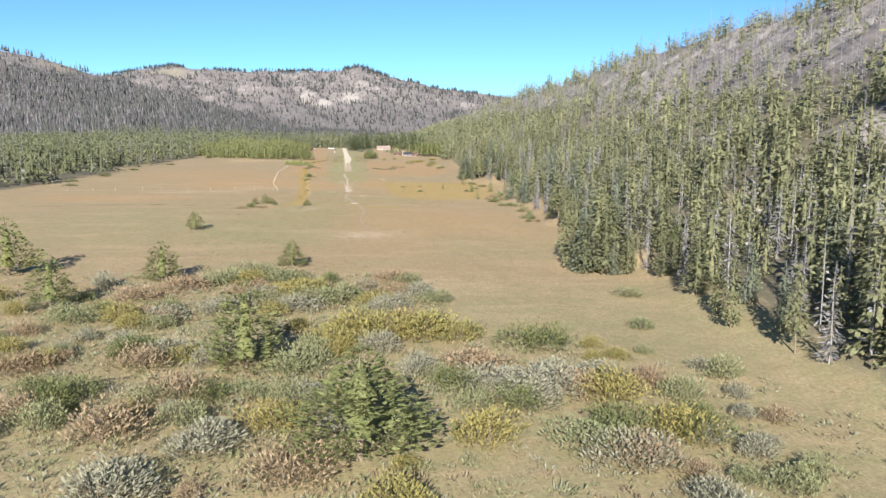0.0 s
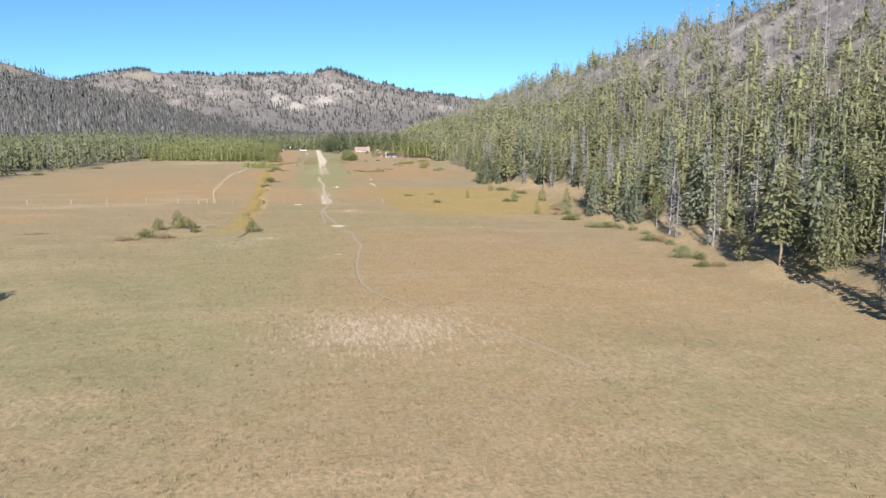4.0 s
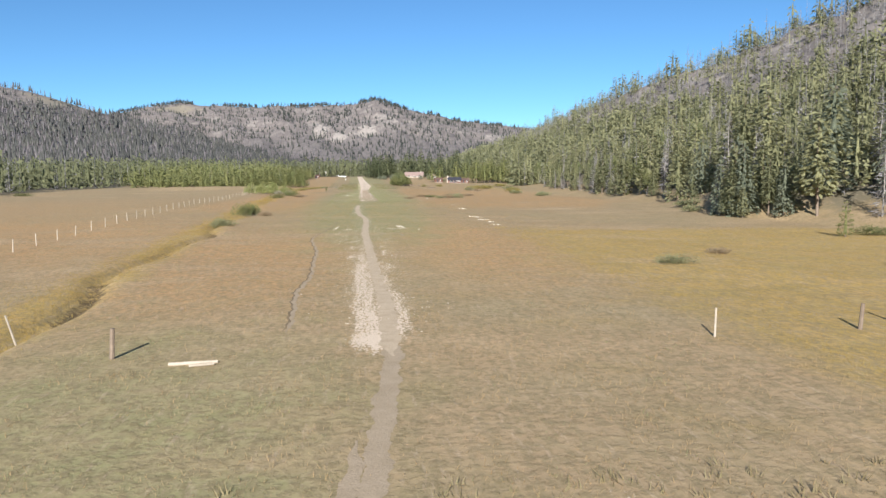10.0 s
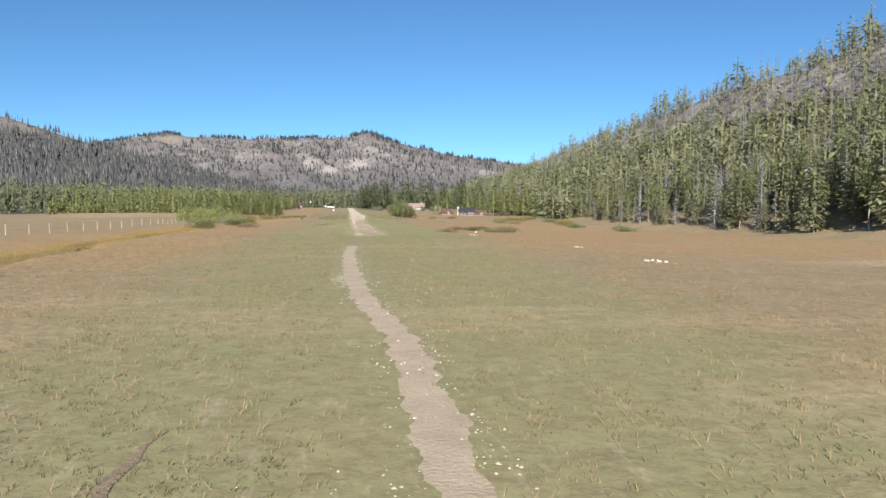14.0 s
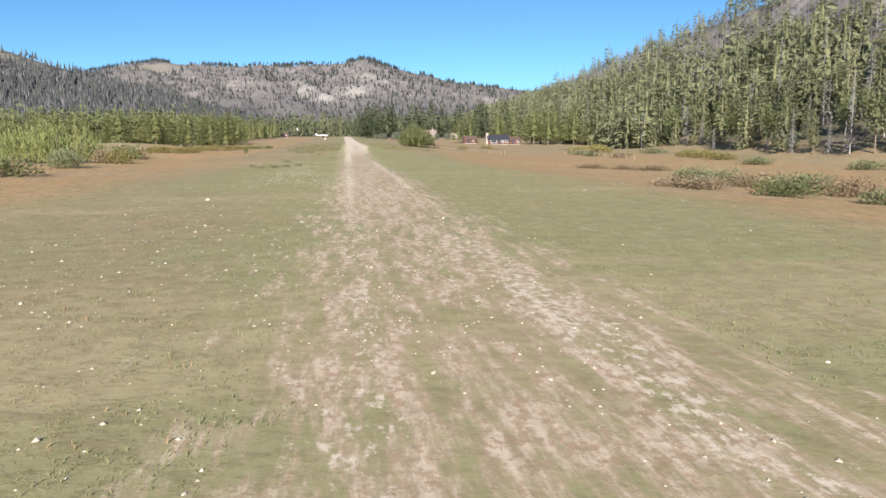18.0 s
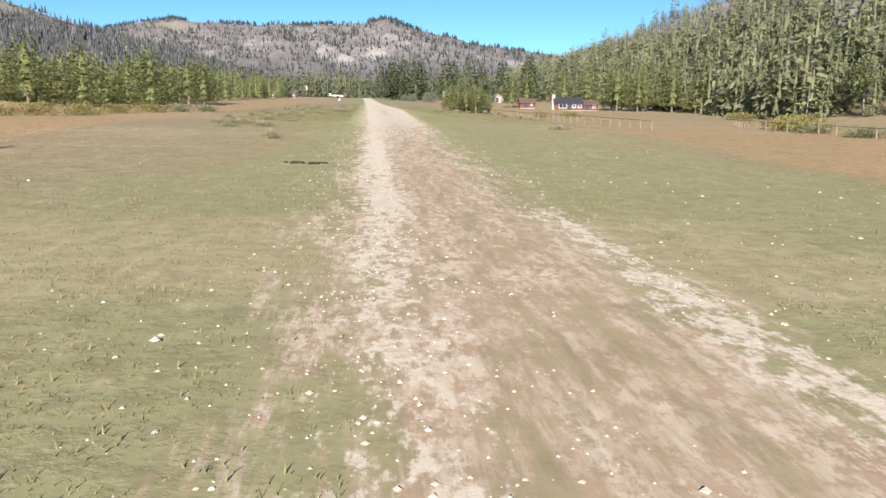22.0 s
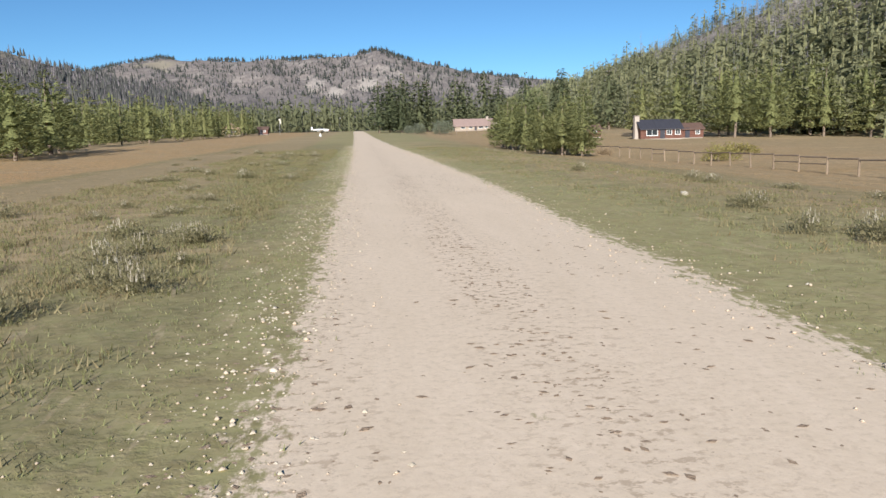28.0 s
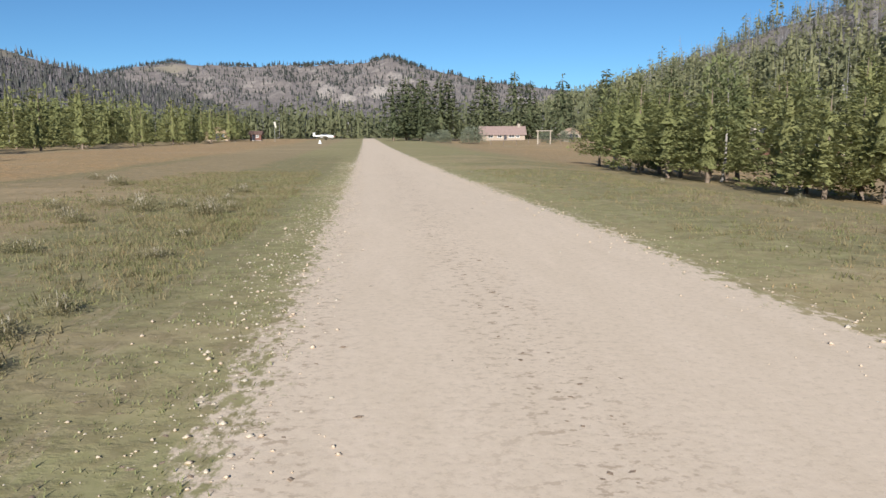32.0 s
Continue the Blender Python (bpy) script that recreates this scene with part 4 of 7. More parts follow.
def dead_twigs(rng, height, reach, base, count, width):
    """Fine bare twigs of a dead conifer, hanging about its trunk."""
    f = rng.rand(count) ** 1.15
    z = base + (height - base) * f
    a = rng.uniform(0, 6.283, count)
    r = reach * (1 - f) ** 0.6 * rng.uniform(0.45, 1.15, count)
    s = rng.uniform(0.0, 0.45, count)
    d = np.stack([np.cos(a), np.sin(a), rng.uniform(-0.75, 0.1, count)], -1)
    root = np.stack([0 * z, 0 * z, z], -1) + d * (r * s)[:, None]
    tip = np.stack([0 * z, 0 * z, z], -1) + d * r[:, None]
    side = np.stack([-np.sin(a), np.cos(a), rng.normal(0, 0.8, count)], -1) * width
    v = np.stack([root, (root + tip) / 2 + side, tip, (root + tip) / 2 - side], 1).reshape(-1, 3)
    return v, np.arange(4 * count, dtype=np.int32).reshape(-1, 4)


def scatter(templates, places, rng, grow=(0.75, 1.25)):
    """Copies of the templates over the places as one set of arrays, each turned, sized and toned at random."""
    places = np.asarray(places)
    pick = rng.randint(0, len(templates), len(places))
    vs, fs, ts, n = [], [], [], 0
    for k, (v, f) in enumerate(templates):
        p = places[pick == k]
        if not len(p):
            continue
        a, s = rng.uniform(0, 6.283, len(p)), rng.uniform(*grow, len(p))
        if p.shape[1] > 3:
            s = s * p[:, 3]
        wide = s * rng.uniform(0.85, 1.15, len(p))
        x = (v[None, :, 0] * np.cos(a)[:, None] - v[None, :, 1] * np.sin(a)[:, None]) * wide[:, None] + p[:, 0:1]
        y = (v[None, :, 0] * np.sin(a)[:, None] + v[None, :, 1] * np.cos(a)[:, None]) * wide[:, None] + p[:, 1:2]
        z = v[None, :, 2] * s[:, None] + p[:, 2:3]
        vs.append(np.stack([x, y, z], -1).reshape(-1, 3))
        fs.append((f[None] + (np.arange(len(p)) * len(v))[:, None, None]).reshape(-1, f.shape[1]) + n)
        ts.append(np.repeat(rng.rand(len(p)), len(v)))
        n += len(p) * len(v)
    return np.concatenate(vs), np.concatenate(fs), np.concatenate(ts)


def on_land(xs, ys, sink=0.1):
    return np.stack([xs, ys, land(xs, ys) - sink], -1)


# ---- tree things ----
def tree_thing(name, crown, trunk, leaf, bark, x, y, turn=0.0, size=1.0, label="", category="tree", group=""):
    e = anchor(name, x, y, turn, label=label, category=category, group=group)
    e.matrix_world = e.matrix_world @ Matrix.Diagonal((size, size, size, 1))
    for part_name, (v, f), m in (("crown", crown, leaf), ("trunk", trunk, bark)):
        ob = from_arrays(part_name, v, f, m)
        ob.parent = e
    return e


R = np.random.RandomState(11)
MODELS = {}
for k in range(4):
    r = np.random.RandomState(40 + k)
    H = 19
    tall = k in (1, 3)
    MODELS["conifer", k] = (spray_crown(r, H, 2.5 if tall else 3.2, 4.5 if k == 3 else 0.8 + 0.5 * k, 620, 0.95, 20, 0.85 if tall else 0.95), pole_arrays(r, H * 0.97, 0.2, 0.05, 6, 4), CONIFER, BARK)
for k in range(3):
    r = np.random.RandomState(60 + k)
    MODELS["pine", k] = (spray_crown(r, 9, 3.0 + 0.3 * k, 0.4, 800, 0.55, 8, 0.75, 0.12, 0.5), pole_arrays(r, 8.4, 0.2, 0.06, 6, 4), PINE, BARK)
for k in range(3):
    r = np.random.RandomState(65 + k)
    MODELS["grove", k] = (spray_crown(r, 9, 3.3 + 0.35 * k, (0.5, 1.1, 1.7)[k], 1700, 0.46, 8, 0.72, 0.1, 0.55), pole_arrays(r, 8.4, 0.2, 0.06, 6, 4), PINE, BARK)
for k in range(2):
    r = np.random.RandomState(70 + k)
    MODELS["spruce", k] = (spray_crown(r, 20, 3.3, 0.4, 760, 0.95, 20, 0.85, 0.45), pole_arrays(r, 19, 0.24, 0.03, 6, 4), SPRUCE, BARK)
for k in range(3):
    r = np.random.RandomState(80 + k)
    MODELS["snag", k] = (dead_twigs(r, 17, 1.7 + 0.4 * k, 1.2, 420, 0.07), snag_arrays(r, 17.5, 0.18, 30, 1.8), DEAD, BARK_PALE)
for k in range(2):
    r = np.random.RandomState(90 + k)
    MODELS["aspen", k] = (round_crown(r, 11, 2.3, 2.4, 900, 0.5, 1.6), pole_arrays(r, 9.5, 0.16, 0.08, 6, 4), ASPEN, BARK_PALE)
for k in range(2):
    r = np.random.RandomState(95 + k)
    MODELS["big_pine", k] = (spray_crown(r, 20, 4.1, 1.4, 900, 1.1, 13, 0.8, 0.25), pole_arrays(r, 19, 0.35, 0.04, 7, 4), TALL_PINE, BARK)
LABELS = {"grove": "bushy green pine of the grove beside the strip",
    "conifer": "narrow green lodgepole conifer at the forest edge", "pine": "bushy young green pine on the meadow", "spruce": "blue green spruce with drooping boughs",
    "snag": "grey dead standing tree with bare limbs", "aspen": "pale green aspen with a light trunk", "big_pine": "tall dark green pine beside the buildings"}
NAMES = {"grove": "pine_tree", "conifer": "conifer", "pine": "pine_tree", "spruce": "spruce_tree", "snag": "dead_tree", "aspen": "aspen_tree", "big_pine": "pine_tree"}
GROUPS = {"grove": "pines of the grove", "conifer": "trees of the forest edge", "pine": "young pines", "spruce": "trees of the forest edge", "snag": "dead trees", "aspen": "aspens", "big_pine": "tall pines"}
FIRST = {}


def plant(kind, x, y, size=1.0, label="", wide=1.0):
    k = int(R.randint(0, sum(1 for key in MODELS if key[0] == kind)))
    turn = float(R.uniform(0, 360))
    if (kind, k) not in FIRST:
        crown, trunk, leaf, bark = MODELS[kind, k]
        t = tree_thing(NAMES[kind], crown, trunk, leaf, bark, x, y, turn, 1.0, LABELS[kind], "tree", GROUPS[kind])
        t.matrix_basis = pose(x, y, land1(x, y) - 0.05, 0, 0, turn)
        t.scale = (size * wide, size * wide, size)
        FIRST[kind, k] = t
        return tagged(t, label)
    src = FIRST[kind, k]
    made = copy_thing(src, pose(x, y, land1(x, y) - 0.05, 0, 0, turn))
    made.scale = (size * wide, size * wide, size)
    tagged(made, label or LABELS[kind])
    return made


# lone trees of the willow flat
for x, y, size, wide in ((-55.6, 122, 1.02, 1.35), (-40.9, 97, 0.8, 1.2), (-13.6, 69, 0.95, 1.45), (-3.3, 46, 0.9, 1.6), (-31.1, 115, 0.68, 1.6), (-12.5, 126.5, 0.5, 1.7), (-37.5, 179, 0.5, 1.4)):
    plant("grove", x, y, size, "lone young pine on the willow flat" if y < 120 else "small bushy pine alone on dry meadow", wide)
for x, y, size in ((-27.5, 245, 0.36), (-30.5, 243, 0.26), (-14.5, 238, 0.27), (-24, 238.5, 0.18), (-25.6, 243.5, 0.24)):
    plant("grove", x, y, size, "little green pine on dry meadow", 1.5)
# the grove east of the strip
for x, y, kind, size in ((17.8, 704, "grove", 0.54), (19.3, 702.5, "grove", 0.56), (20.4, 705.5, "grove", 0.58), (18.3, 707.8, "grove", 0.56), (20.6, 710, "grove", 0.5), (18.8, 717, "grove", 0.52), (20.8, 719.5, "aspen", 0.5),
                         (18.3, 721.5, "grove", 0.55), (20.3, 724.5, "grove", 0.6), (22.3, 722, "grove", 0.55), (19, 729, "grove", 0.58), (21.8, 732, "grove", 0.62), (20.3, 738, "grove", 0.6), (23.2, 743, "grove", 0.66),
                         (22.2, 749, "grove", 0.62), (25.5, 755, "aspen", 0.6), (24.2, 736, "grove", 0.58), (25.8, 747, "grove", 0.64), (22.5, 714, "aspen", 0.45), (24.3, 720, "grove", 0.55), (26, 728, "grove", 0.58), (27.5, 736, "grove", 0.6), (29, 744, "grove", 0.62), (22.2, 705.2, "grove", 0.55), (22.7, 709.3, "grove", 0.56), (21.2, 702.3, "grove", 0.48)):
    plant(kind, x + 1.5, y, size * (1.08 if y < 712 else 1.22) * R.uniform(0.8, 1.1), "bushy green tree of the grove beside the strip", 1.12 if kind == "grove" else 1.0)
# pines in front of the far buildings
for x, y, kind, size in ((9, 903, "big_pine", 0.8), (13, 908, "big_pine", 0.82), (17, 905, "big_pine", 0.8), (15, 930, "big_pine", 0.9), (26, 938, "big_pine", 1.0), (29.5, 944, "big_pine", 0.95), (45, 975, "big_pine", 1.1), (50, 985, "big_pine", 1.1), (57, 970, "big_pine", 1.15),
                         (66, 985, "big_pine", 1.05), (74, 965, "big_pine", 1.1), (80, 930, "big_pine", 1.0), (90, 900, "big_pine", 1.0), (20, 935, "big_pine", 1.0), (86, 950, "big_pine", 1.15)):
    plant(kind, x, y, size * 1.1, "", 1.2)
for x, y, size in ((78, 782, 1.7), (83, 777, 1.5), (80, 793, 1.8), (88, 786, 1.9), (93, 775, 1.6), (86, 801, 1.8), (98, 788, 1.9), (74, 802, 1.7), (92, 800, 1.8), (104, 779, 1.7), (68, 808, 1.6), (58, 822, 1.5), (100, 800, 1.9), (52, 818, 1.3), (96, 765, 1.3)):
    plant("grove", x, y, size, "tall bushy green pine beside the log house", 0.85)
for x, y, s in ((48, 872, 0.42), (56, 880, 0.5)):
    plant("spruce", x, y, s * 0.5, "rounded grey green ornamental spruce by the house", 1.9)
# young trees west of the strip, in bands
for x, y in [(-32, 708), (-36, 712), (-40, 722), (-44, 730), (-37, 731), (-48, 745), (-52, 760), (-47, 775), (-57, 770), (-62, 790), (-40, 742), (-27, 648), (-31, 652), (-35, 647), (-39, 655), (-43, 650), (-47, 660), (-52, 654), (-56, 664),
             (-61, 658), (-66, 668), (-72, 662), (-77, 672), (-45, 668), (-57, 676), (-33, 664), (-68, 690), (-75, 700), (-83, 690), (-90, 702), (-98, 695), (-105, 705), (-52, 690), (-60, 705), (-80, 715), (-66, 722), (-72, 735), (-88, 730)]:
    near = x > -58
    plant("grove" if near else "pine", x, y, R.uniform(0.7, 1.08) * (1.1 if y > 700 else 1), "young green pine in the band west of the strip", 1.25)
for i in range(34):
    y = 790 + i * 5.5
    plant("pine", -40 - R.uniform(0, 26) + (y - 790) * 0.02, y, R.uniform(0.8, 1.25), "green pine among the western cabins", 1.0)
# the forest edge in the east: the front rows, tree by tree
row_y = 60.0
while row_y < 700:
    for row in range(3):
        x = float(foot(row_y)) + 3 + row * 5.5 + R.uniform(-2.2, 2.2)
        y = row_y + R.uniform(-2, 2)
        u = R.rand()
        if row == 0 and 395 < y < 440 and u < 0.5:
            continue
        far_end = y > 430
        kind = "snag" if u < 0.36 else ("spruce" if u < 0.5 and not far_end else ("aspen" if u < (0.6 if far_end else 0.56) else "conifer"))
        plant(kind, x, y, (0.38 + 0.62 * R.rand() ** 0.8) * (0.92 if 330 < y < 480 else (0.85 if far_end else (0.62 if y < 126 else 0.74))) * (1.25 if kind == "aspen" else 1), "", R.uniform(0.85, 1.45))
    row_y += 6.4

for i in range(34):
    cx, cy, rx, ry = ((40, 125, 4, 9), (60, 381, 4, 7))[i % 2]
    plant("conifer" if R.rand() < 0.6 else "spruce", cx + R.uniform(-rx, rx), cy + R.uniform(-ry, ry), R.uniform(0.2, 0.75), "young conifer standing forward of the forest edge", 1.3)

# ---- woods as wholes ----
def stem(seed, height, r0):
    return pole_arrays(np.random.RandomState(seed), height, r0, 0.05, 3, 1)


FRONT = ([spray_crown(np.random.RandomState(270 + k), 15.5 - 1.5 * (k % 3), 2.9 + 0.25 * k, 0.4 + 0.4 * k, 150, 1.35, 11, 0.9, core=(3, 3)) for k in range(4)]
         + [spray_crown(np.random.RandomState(275 + k), 16.5 - k, 2.2 + 0.25 * k, 2.5 + k, 130, 1.3, 10, 0.75, 0.2, 0.2, (3, 3)) for k in range(3)]
         + [spray_crown(np.random.RandomState(280 + k), 11, 2.9, 0.4, 110, 1.25, 7, 0.7, core=(3, 3)) for k in range(2)])
MID = ([spray_crown(np.random.RandomState(200 + k), 15.5 - 1.5 * (k % 3), 3.0 + 0.25 * k, 0.4 + k * 0.3, 60, 2.05, 9, 0.9, core=(3, 3)) for k in range(4)]
       + [spray_crown(np.random.RandomState(206 + k), 16.5 - k, 2.3 + 0.25 * k, 2.5 + k, 52, 2.05, 8, 0.75, 0.2, 0.2, (3, 3)) for k in range(3)])
MID_LOW = [spray_crown(np.random.RandomState(210 + k), 16 - (k % 2), 2.9 + 0.2 * k, 0.8 + 0.5 * k, 20, 3.1, 6, 0.75 + 0.06 * k, core=(2, 3)) for k in range(5)]
MID_DEAD = [joined(dead_twigs(np.random.RandomState(220 + k), 16 - k, 1.5 + 0.25 * k, 1.5, 30, 0.19), pole_arrays(np.random.RandomState(225 + k), 16.4, 0.17, 0.1, 3, 2)) for k in range(5)]
LOW_DEAD = [joined(dead_twigs(np.random.RandomState(230 + k), 15, 1.8, 1.5, 11, 0.36), pole_arrays(np.random.RandomState(235 + k), 15.5, 0.2, 0.1, 3, 1)) for k in range(4)]
STEMS = [stem(240 + k, 12.5, 0.13) for k in range(3)]


def woods(name, xs, ys, rng, label, dead_share, sizes, templates, dead_templates, stems=True, leaf=CONIFER, dead_cluster=0.0, dead_leaf=DEAD):
    """A wood of living and dead trees over the given spots, as three uncounted masses."""
    p = np.concatenate([on_land(xs, ys, 0.3), np.broadcast_to(sizes, len(xs))[:, None]], 1)
    share = dead_share + dead_cluster * lumps(xs, ys, 120)
    dead = rng.rand(len(xs)) < share
    for suffix, sel, tm, m, word in (("", ~dead, templates, leaf, "living"), ("dead_", dead, dead_templates, dead_leaf, "dead grey")):
        if sel.sum():
            v, f, t = scatter(tm, p[sel], rng)
            tagged(from_arrays(suffix + name, v, f, m, t), label.format(word), "trees", kind="stuff")
    if stems:
        s = (dead & (rng.rand(len(xs)) < 0.55)) | (rng.rand(len(xs)) < 0.02)
        v, f, t = scatter(STEMS, p[s], rng, (0.9, 1.1))
        tagged(from_arrays(name + "_trunks", v, f, TRUNK_GREY, t), "pale bare trunks among the hillside trees", "trunks", kind="stuff")


rw = np.random.RandomState(5)
n = 12500
hy = 40 + 1460 * rw.rand(n) ** 1.15
hx = foot(hy) + 12 + (196 - foot(hy)) * rw.rand(n)
hz = land(hx, hy)
burnt = np.clip(smooth(hz + 9 * lumps(hx, hy, 80), 22, 46), 0, 1)
keep = (rw.rand(n) > 0.38 * burnt + 0.5 * (lumps(hx, hy, 45) > 0.4) * (hz > 14)) & (slide(hx, hy) < 0)
size = (0.28 + 0.5 * rw.rand(n) ** 1.3) * (1 - 0.15 * burnt) * (1 + 0.35 * smooth(hy, 480, 700) * (1 - burnt))
gone = rw.rand(n) < 0.33 - 0.2 * smooth(hy, 480, 760) + (0.44 + 0.14 * smooth(hy, 480, 760)) * burnt + 0.22 * lumps(hx, hy, 45)
front = (hy < 480) & (hx < foot(hy) + 50)
for near_, live_set, dead_set in ((front, FRONT, MID_DEAD), ((hy < 1150) & ~front, MID, MID_DEAD), (hy >= 1150, MID_LOW, LOW_DEAD)):
    for sel, tm, m_, pre, word in ((~gone, live_set, CONIFER, "", "living green"), (gone, dead_set, DEAD, "dead_", "burnt grey")):
        sel = sel & keep & near_
        v, f, t = scatter(tm, np.concatenate([on_land(hx[sel], hy[sel], 0.3), size[sel][:, None]], 1), rw)
        tagged(from_arrays(pre + "hillside_wood", v, f, m_, t), word + " conifers covering the eastern hillside", "trees", kind="stuff")
sel = keep & (rw.rand(n) < 0.10 + 0.1 * burnt) & (hy < 1100)
v, f, t = scatter(STEMS, np.concatenate([on_land(hx[sel] + 1.2, hy[sel], 0.3), size[sel][:, None]], 1), rw)
tagged(from_arrays("hillside_trunks", v, f, TRUNK_GREY, t), "pale bare trunks among the hillside trees", "trunks", kind="stuff")
n = 1900
ey = rw.uniform(50, 560, n)
ex = foot(ey) + 6 + 34 * rw.rand(n)
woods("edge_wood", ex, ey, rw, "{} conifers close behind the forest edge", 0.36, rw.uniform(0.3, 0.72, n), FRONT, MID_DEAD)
# the burnt upper slope: standing grey trunks with a few living trees
n = 4300
by = 60 + 1300 * rw.rand(n) ** 1.1
bx = rw.uniform(100, 204, n)
keep = (land(bx, by) + 7 * lumps(bx, by, 60) > 35) & (slide(bx, by) < 0) & (lumps(bx, by, 40) > -0.55)
woods("burnt_wood", bx[keep], by[keep], rw, "{} conifers on the burnt upper slope", 0.84, 0.3 + 0.4 * rw.rand(keep.sum()), MID_LOW, MID_DEAD, False)
# trees along the crest, thin against the sky
n = 460
cy = rw.uniform(200, 1500, n)
cx = rw.normal(197, 5, n)
woods("crest_wood", cx, cy, rw, "{} sparse trees along the hill crest", 0.45, 0.28 + 0.8 * rw.rand(n) ** 1.8, MID, MID_DEAD, False)
# the flat wood in the west and the wood at the valley's head
n = 4200
wx, wy = rw.uniform(-460, -128, n), rw.uniform(300, 1300, n)
keep = wx < -128 - 14 * lumps(wx, wy, 70) - 25 * (wy < 318 + 14 * lumps(wx, wy, 50))
woods("western_wood", wx[keep], wy[keep], rw, "{} conifers of the flat western wood", 0.30, rw.uniform(0.7, 1.05, keep.sum()), MID_LOW, LOW_DEAD, True, DARK_CONIFER, 0.15)
n = 4200
wx, wy = rw.uniform(-420, 330, n), 1005 + 700 * rw.rand(n) ** 1.4
keep = (np.abs(wx - 2) > 4) | (wy > 1040)
keep &= wx < foot(wy) + 20
woods("valley_head_wood", wx[keep], wy[keep], rw, "{} conifers closing the end of the valley", 0.12, rw.uniform(0.75, 1.15, keep.sum()), MID_LOW, LOW_DEAD, True, DARK_CONIFER)
n = 900
wx, wy = rw.uniform(-140, -58, n), rw.uniform(735, 1005, n)
woods("cabin_wood", wx, wy, rw, "{} pines behind the western cabins", 0.06, rw.uniform(0.5, 0.85, n), MID, MID_DEAD, True, PINE)
n = 800
wy = rw.uniform(700, 1005, n)
wx = rw.uniform(0, 1, n) * 40 + foot(wy) - 8
woods("eastern_yard_wood", wx, wy, rw, "{} conifers behind the log house", 0.12, rw.uniform(0.6, 1.1, n), MID, MID_DEAD, True, CONIFER)
# low trees of the western meadow's far side
n = 260
wx, wy = rw.uniform(-118, -40, n), 690 + rw.uniform(-6, 40, n)
woods("meadow_edge_trees", wx, wy, rw, "{} low pines along the far meadow edge", 0.03, rw.uniform(0.35, 0.6, n), MID, MID_DEAD, False, PINE)


# far slopes
def far_tree(seed, height, radius):
    """A distant conifer: a ragged four-sided spire."""
    r = np.random.RandomState(seed)
    v = [(r.normal(0, 0.3), r.normal(0, 0.3), height)] + [(math.cos(a) * radius * r.uniform(0.6, 1.2), math.sin(a) * radius * r.uniform(0.6, 1.2), r.uniform(0.0, 0.25) * height) for a in (0.2, 1.8, 3.3, 4.9)]
    return np.array(v), np.array([(0, 1, 2), (0, 2, 3), (0, 3, 4), (0, 4, 1)], np.int32)


FAR = [far_tree(300 + k, 20, 3.4) for k in range(5)]
FAR_DEAD = [far_tree(320 + k, 17, 1.3) for k in range(4)]
n = 22000
wx = rw.uniform(-1900, 80, n)
wy = 1250 + 1480 * rw.rand(n) ** 0.9
keep = (np.abs(wx) < 0.75 * wy + 200) & (rw.rand(n) > 0.6 * smooth(land(wx, wy), 175, 225) + 0.4 * spot(wx, wy, -830, 2640, 170, 130))
woods("spur_wood", wx[keep], wy[keep], rw, "{} dark conifers on the western spur", 0.52, rw.uniform(0.7, 1.1, keep.sum()), FAR, FAR_DEAD, False, FAR_NEEDLES, 0.15, FAR_DEAD_M)
n = 36000
wx = rw.uniform(-1900, 2200, n)
wy = 2750 + 1850 * rw.rand(n)
keep = rw.rand(n) < 0.3 + 0.7 * smooth(lumps(wx, wy, 240), -0.5, 0.5) - 0.6 * np.maximum(spot(wx, wy, -900, 4420, 200, 160), spot(wx, wy, -80, 3190, 110, 90))
keep &= wy < ramp(wx, [-1500, -978, -400, 113, 700, 1500, 3500], [4500, 4650, 4300, 3996, 4000, 4100, 4200]) + 20
woods("ridge_wood", wx[keep], wy[keep], rw, "{} thin burnt forest on the far ridge", 0.5, rw.uniform(0.6, 1.0, keep.sum()), FAR, FAR_DEAD, False, RIDGE_NEEDLES, 0.2, FAR_DEAD_M)

# clumps of dark trees along the skyline
n = 2600
wx = rw.uniform(-1700, 900, n)
wy = ramp(wx, [-1500, -978, -400, 113, 700, 1500, 3500], [4500, 4650, 4300, 3996, 4000, 4100, 4200]) - 12 + rw.normal(0, 10, n)
keep = (lumps(wx, wx * 0, 260) + 0.5 * lumps(wx, wx * 0 + 50, 90) > 0.15) | (np.abs(wx - 90) < 70) | (np.abs(wx + 930) < 90)
woods("skyline_wood", wx[keep], wy[keep], rw, "{} dark conifers along the far skyline", 0.15, 0.5 + 0.6 * rw.rand(keep.sum()) ** 1.5, FAR, FAR_DEAD, False, RIDGE_NEEDLES, 0.0, FAR_DEAD_M)

# ---- shrubs ----
SHRUB_KINDS = {
    "green": (WILLOW_GREEN, "grey green willow shrub on the wet flat"), "yellow": (WILLOW_YELLOW, "yellow autumn willow shrub on the wet flat"),
    "rust": (WILLOW_RUST, "rust brown shrub with fading leaves"), "grey": (WILLOW_GREY, "pale grey sagebrush with silvery leaves"), "spruce": (SPRUCE, "rounded grey green ornamental spruce by the house"), "dark": (WILLOW_DARK, "dark green leafy bush on dry grass"),
    "fresh": (WILLOW_FRESH, "tall bright green willow thicket by the meadow"), "weed": (WEED, "dry brown weed clump beside the gravel strip")}
SHRUBS = {}


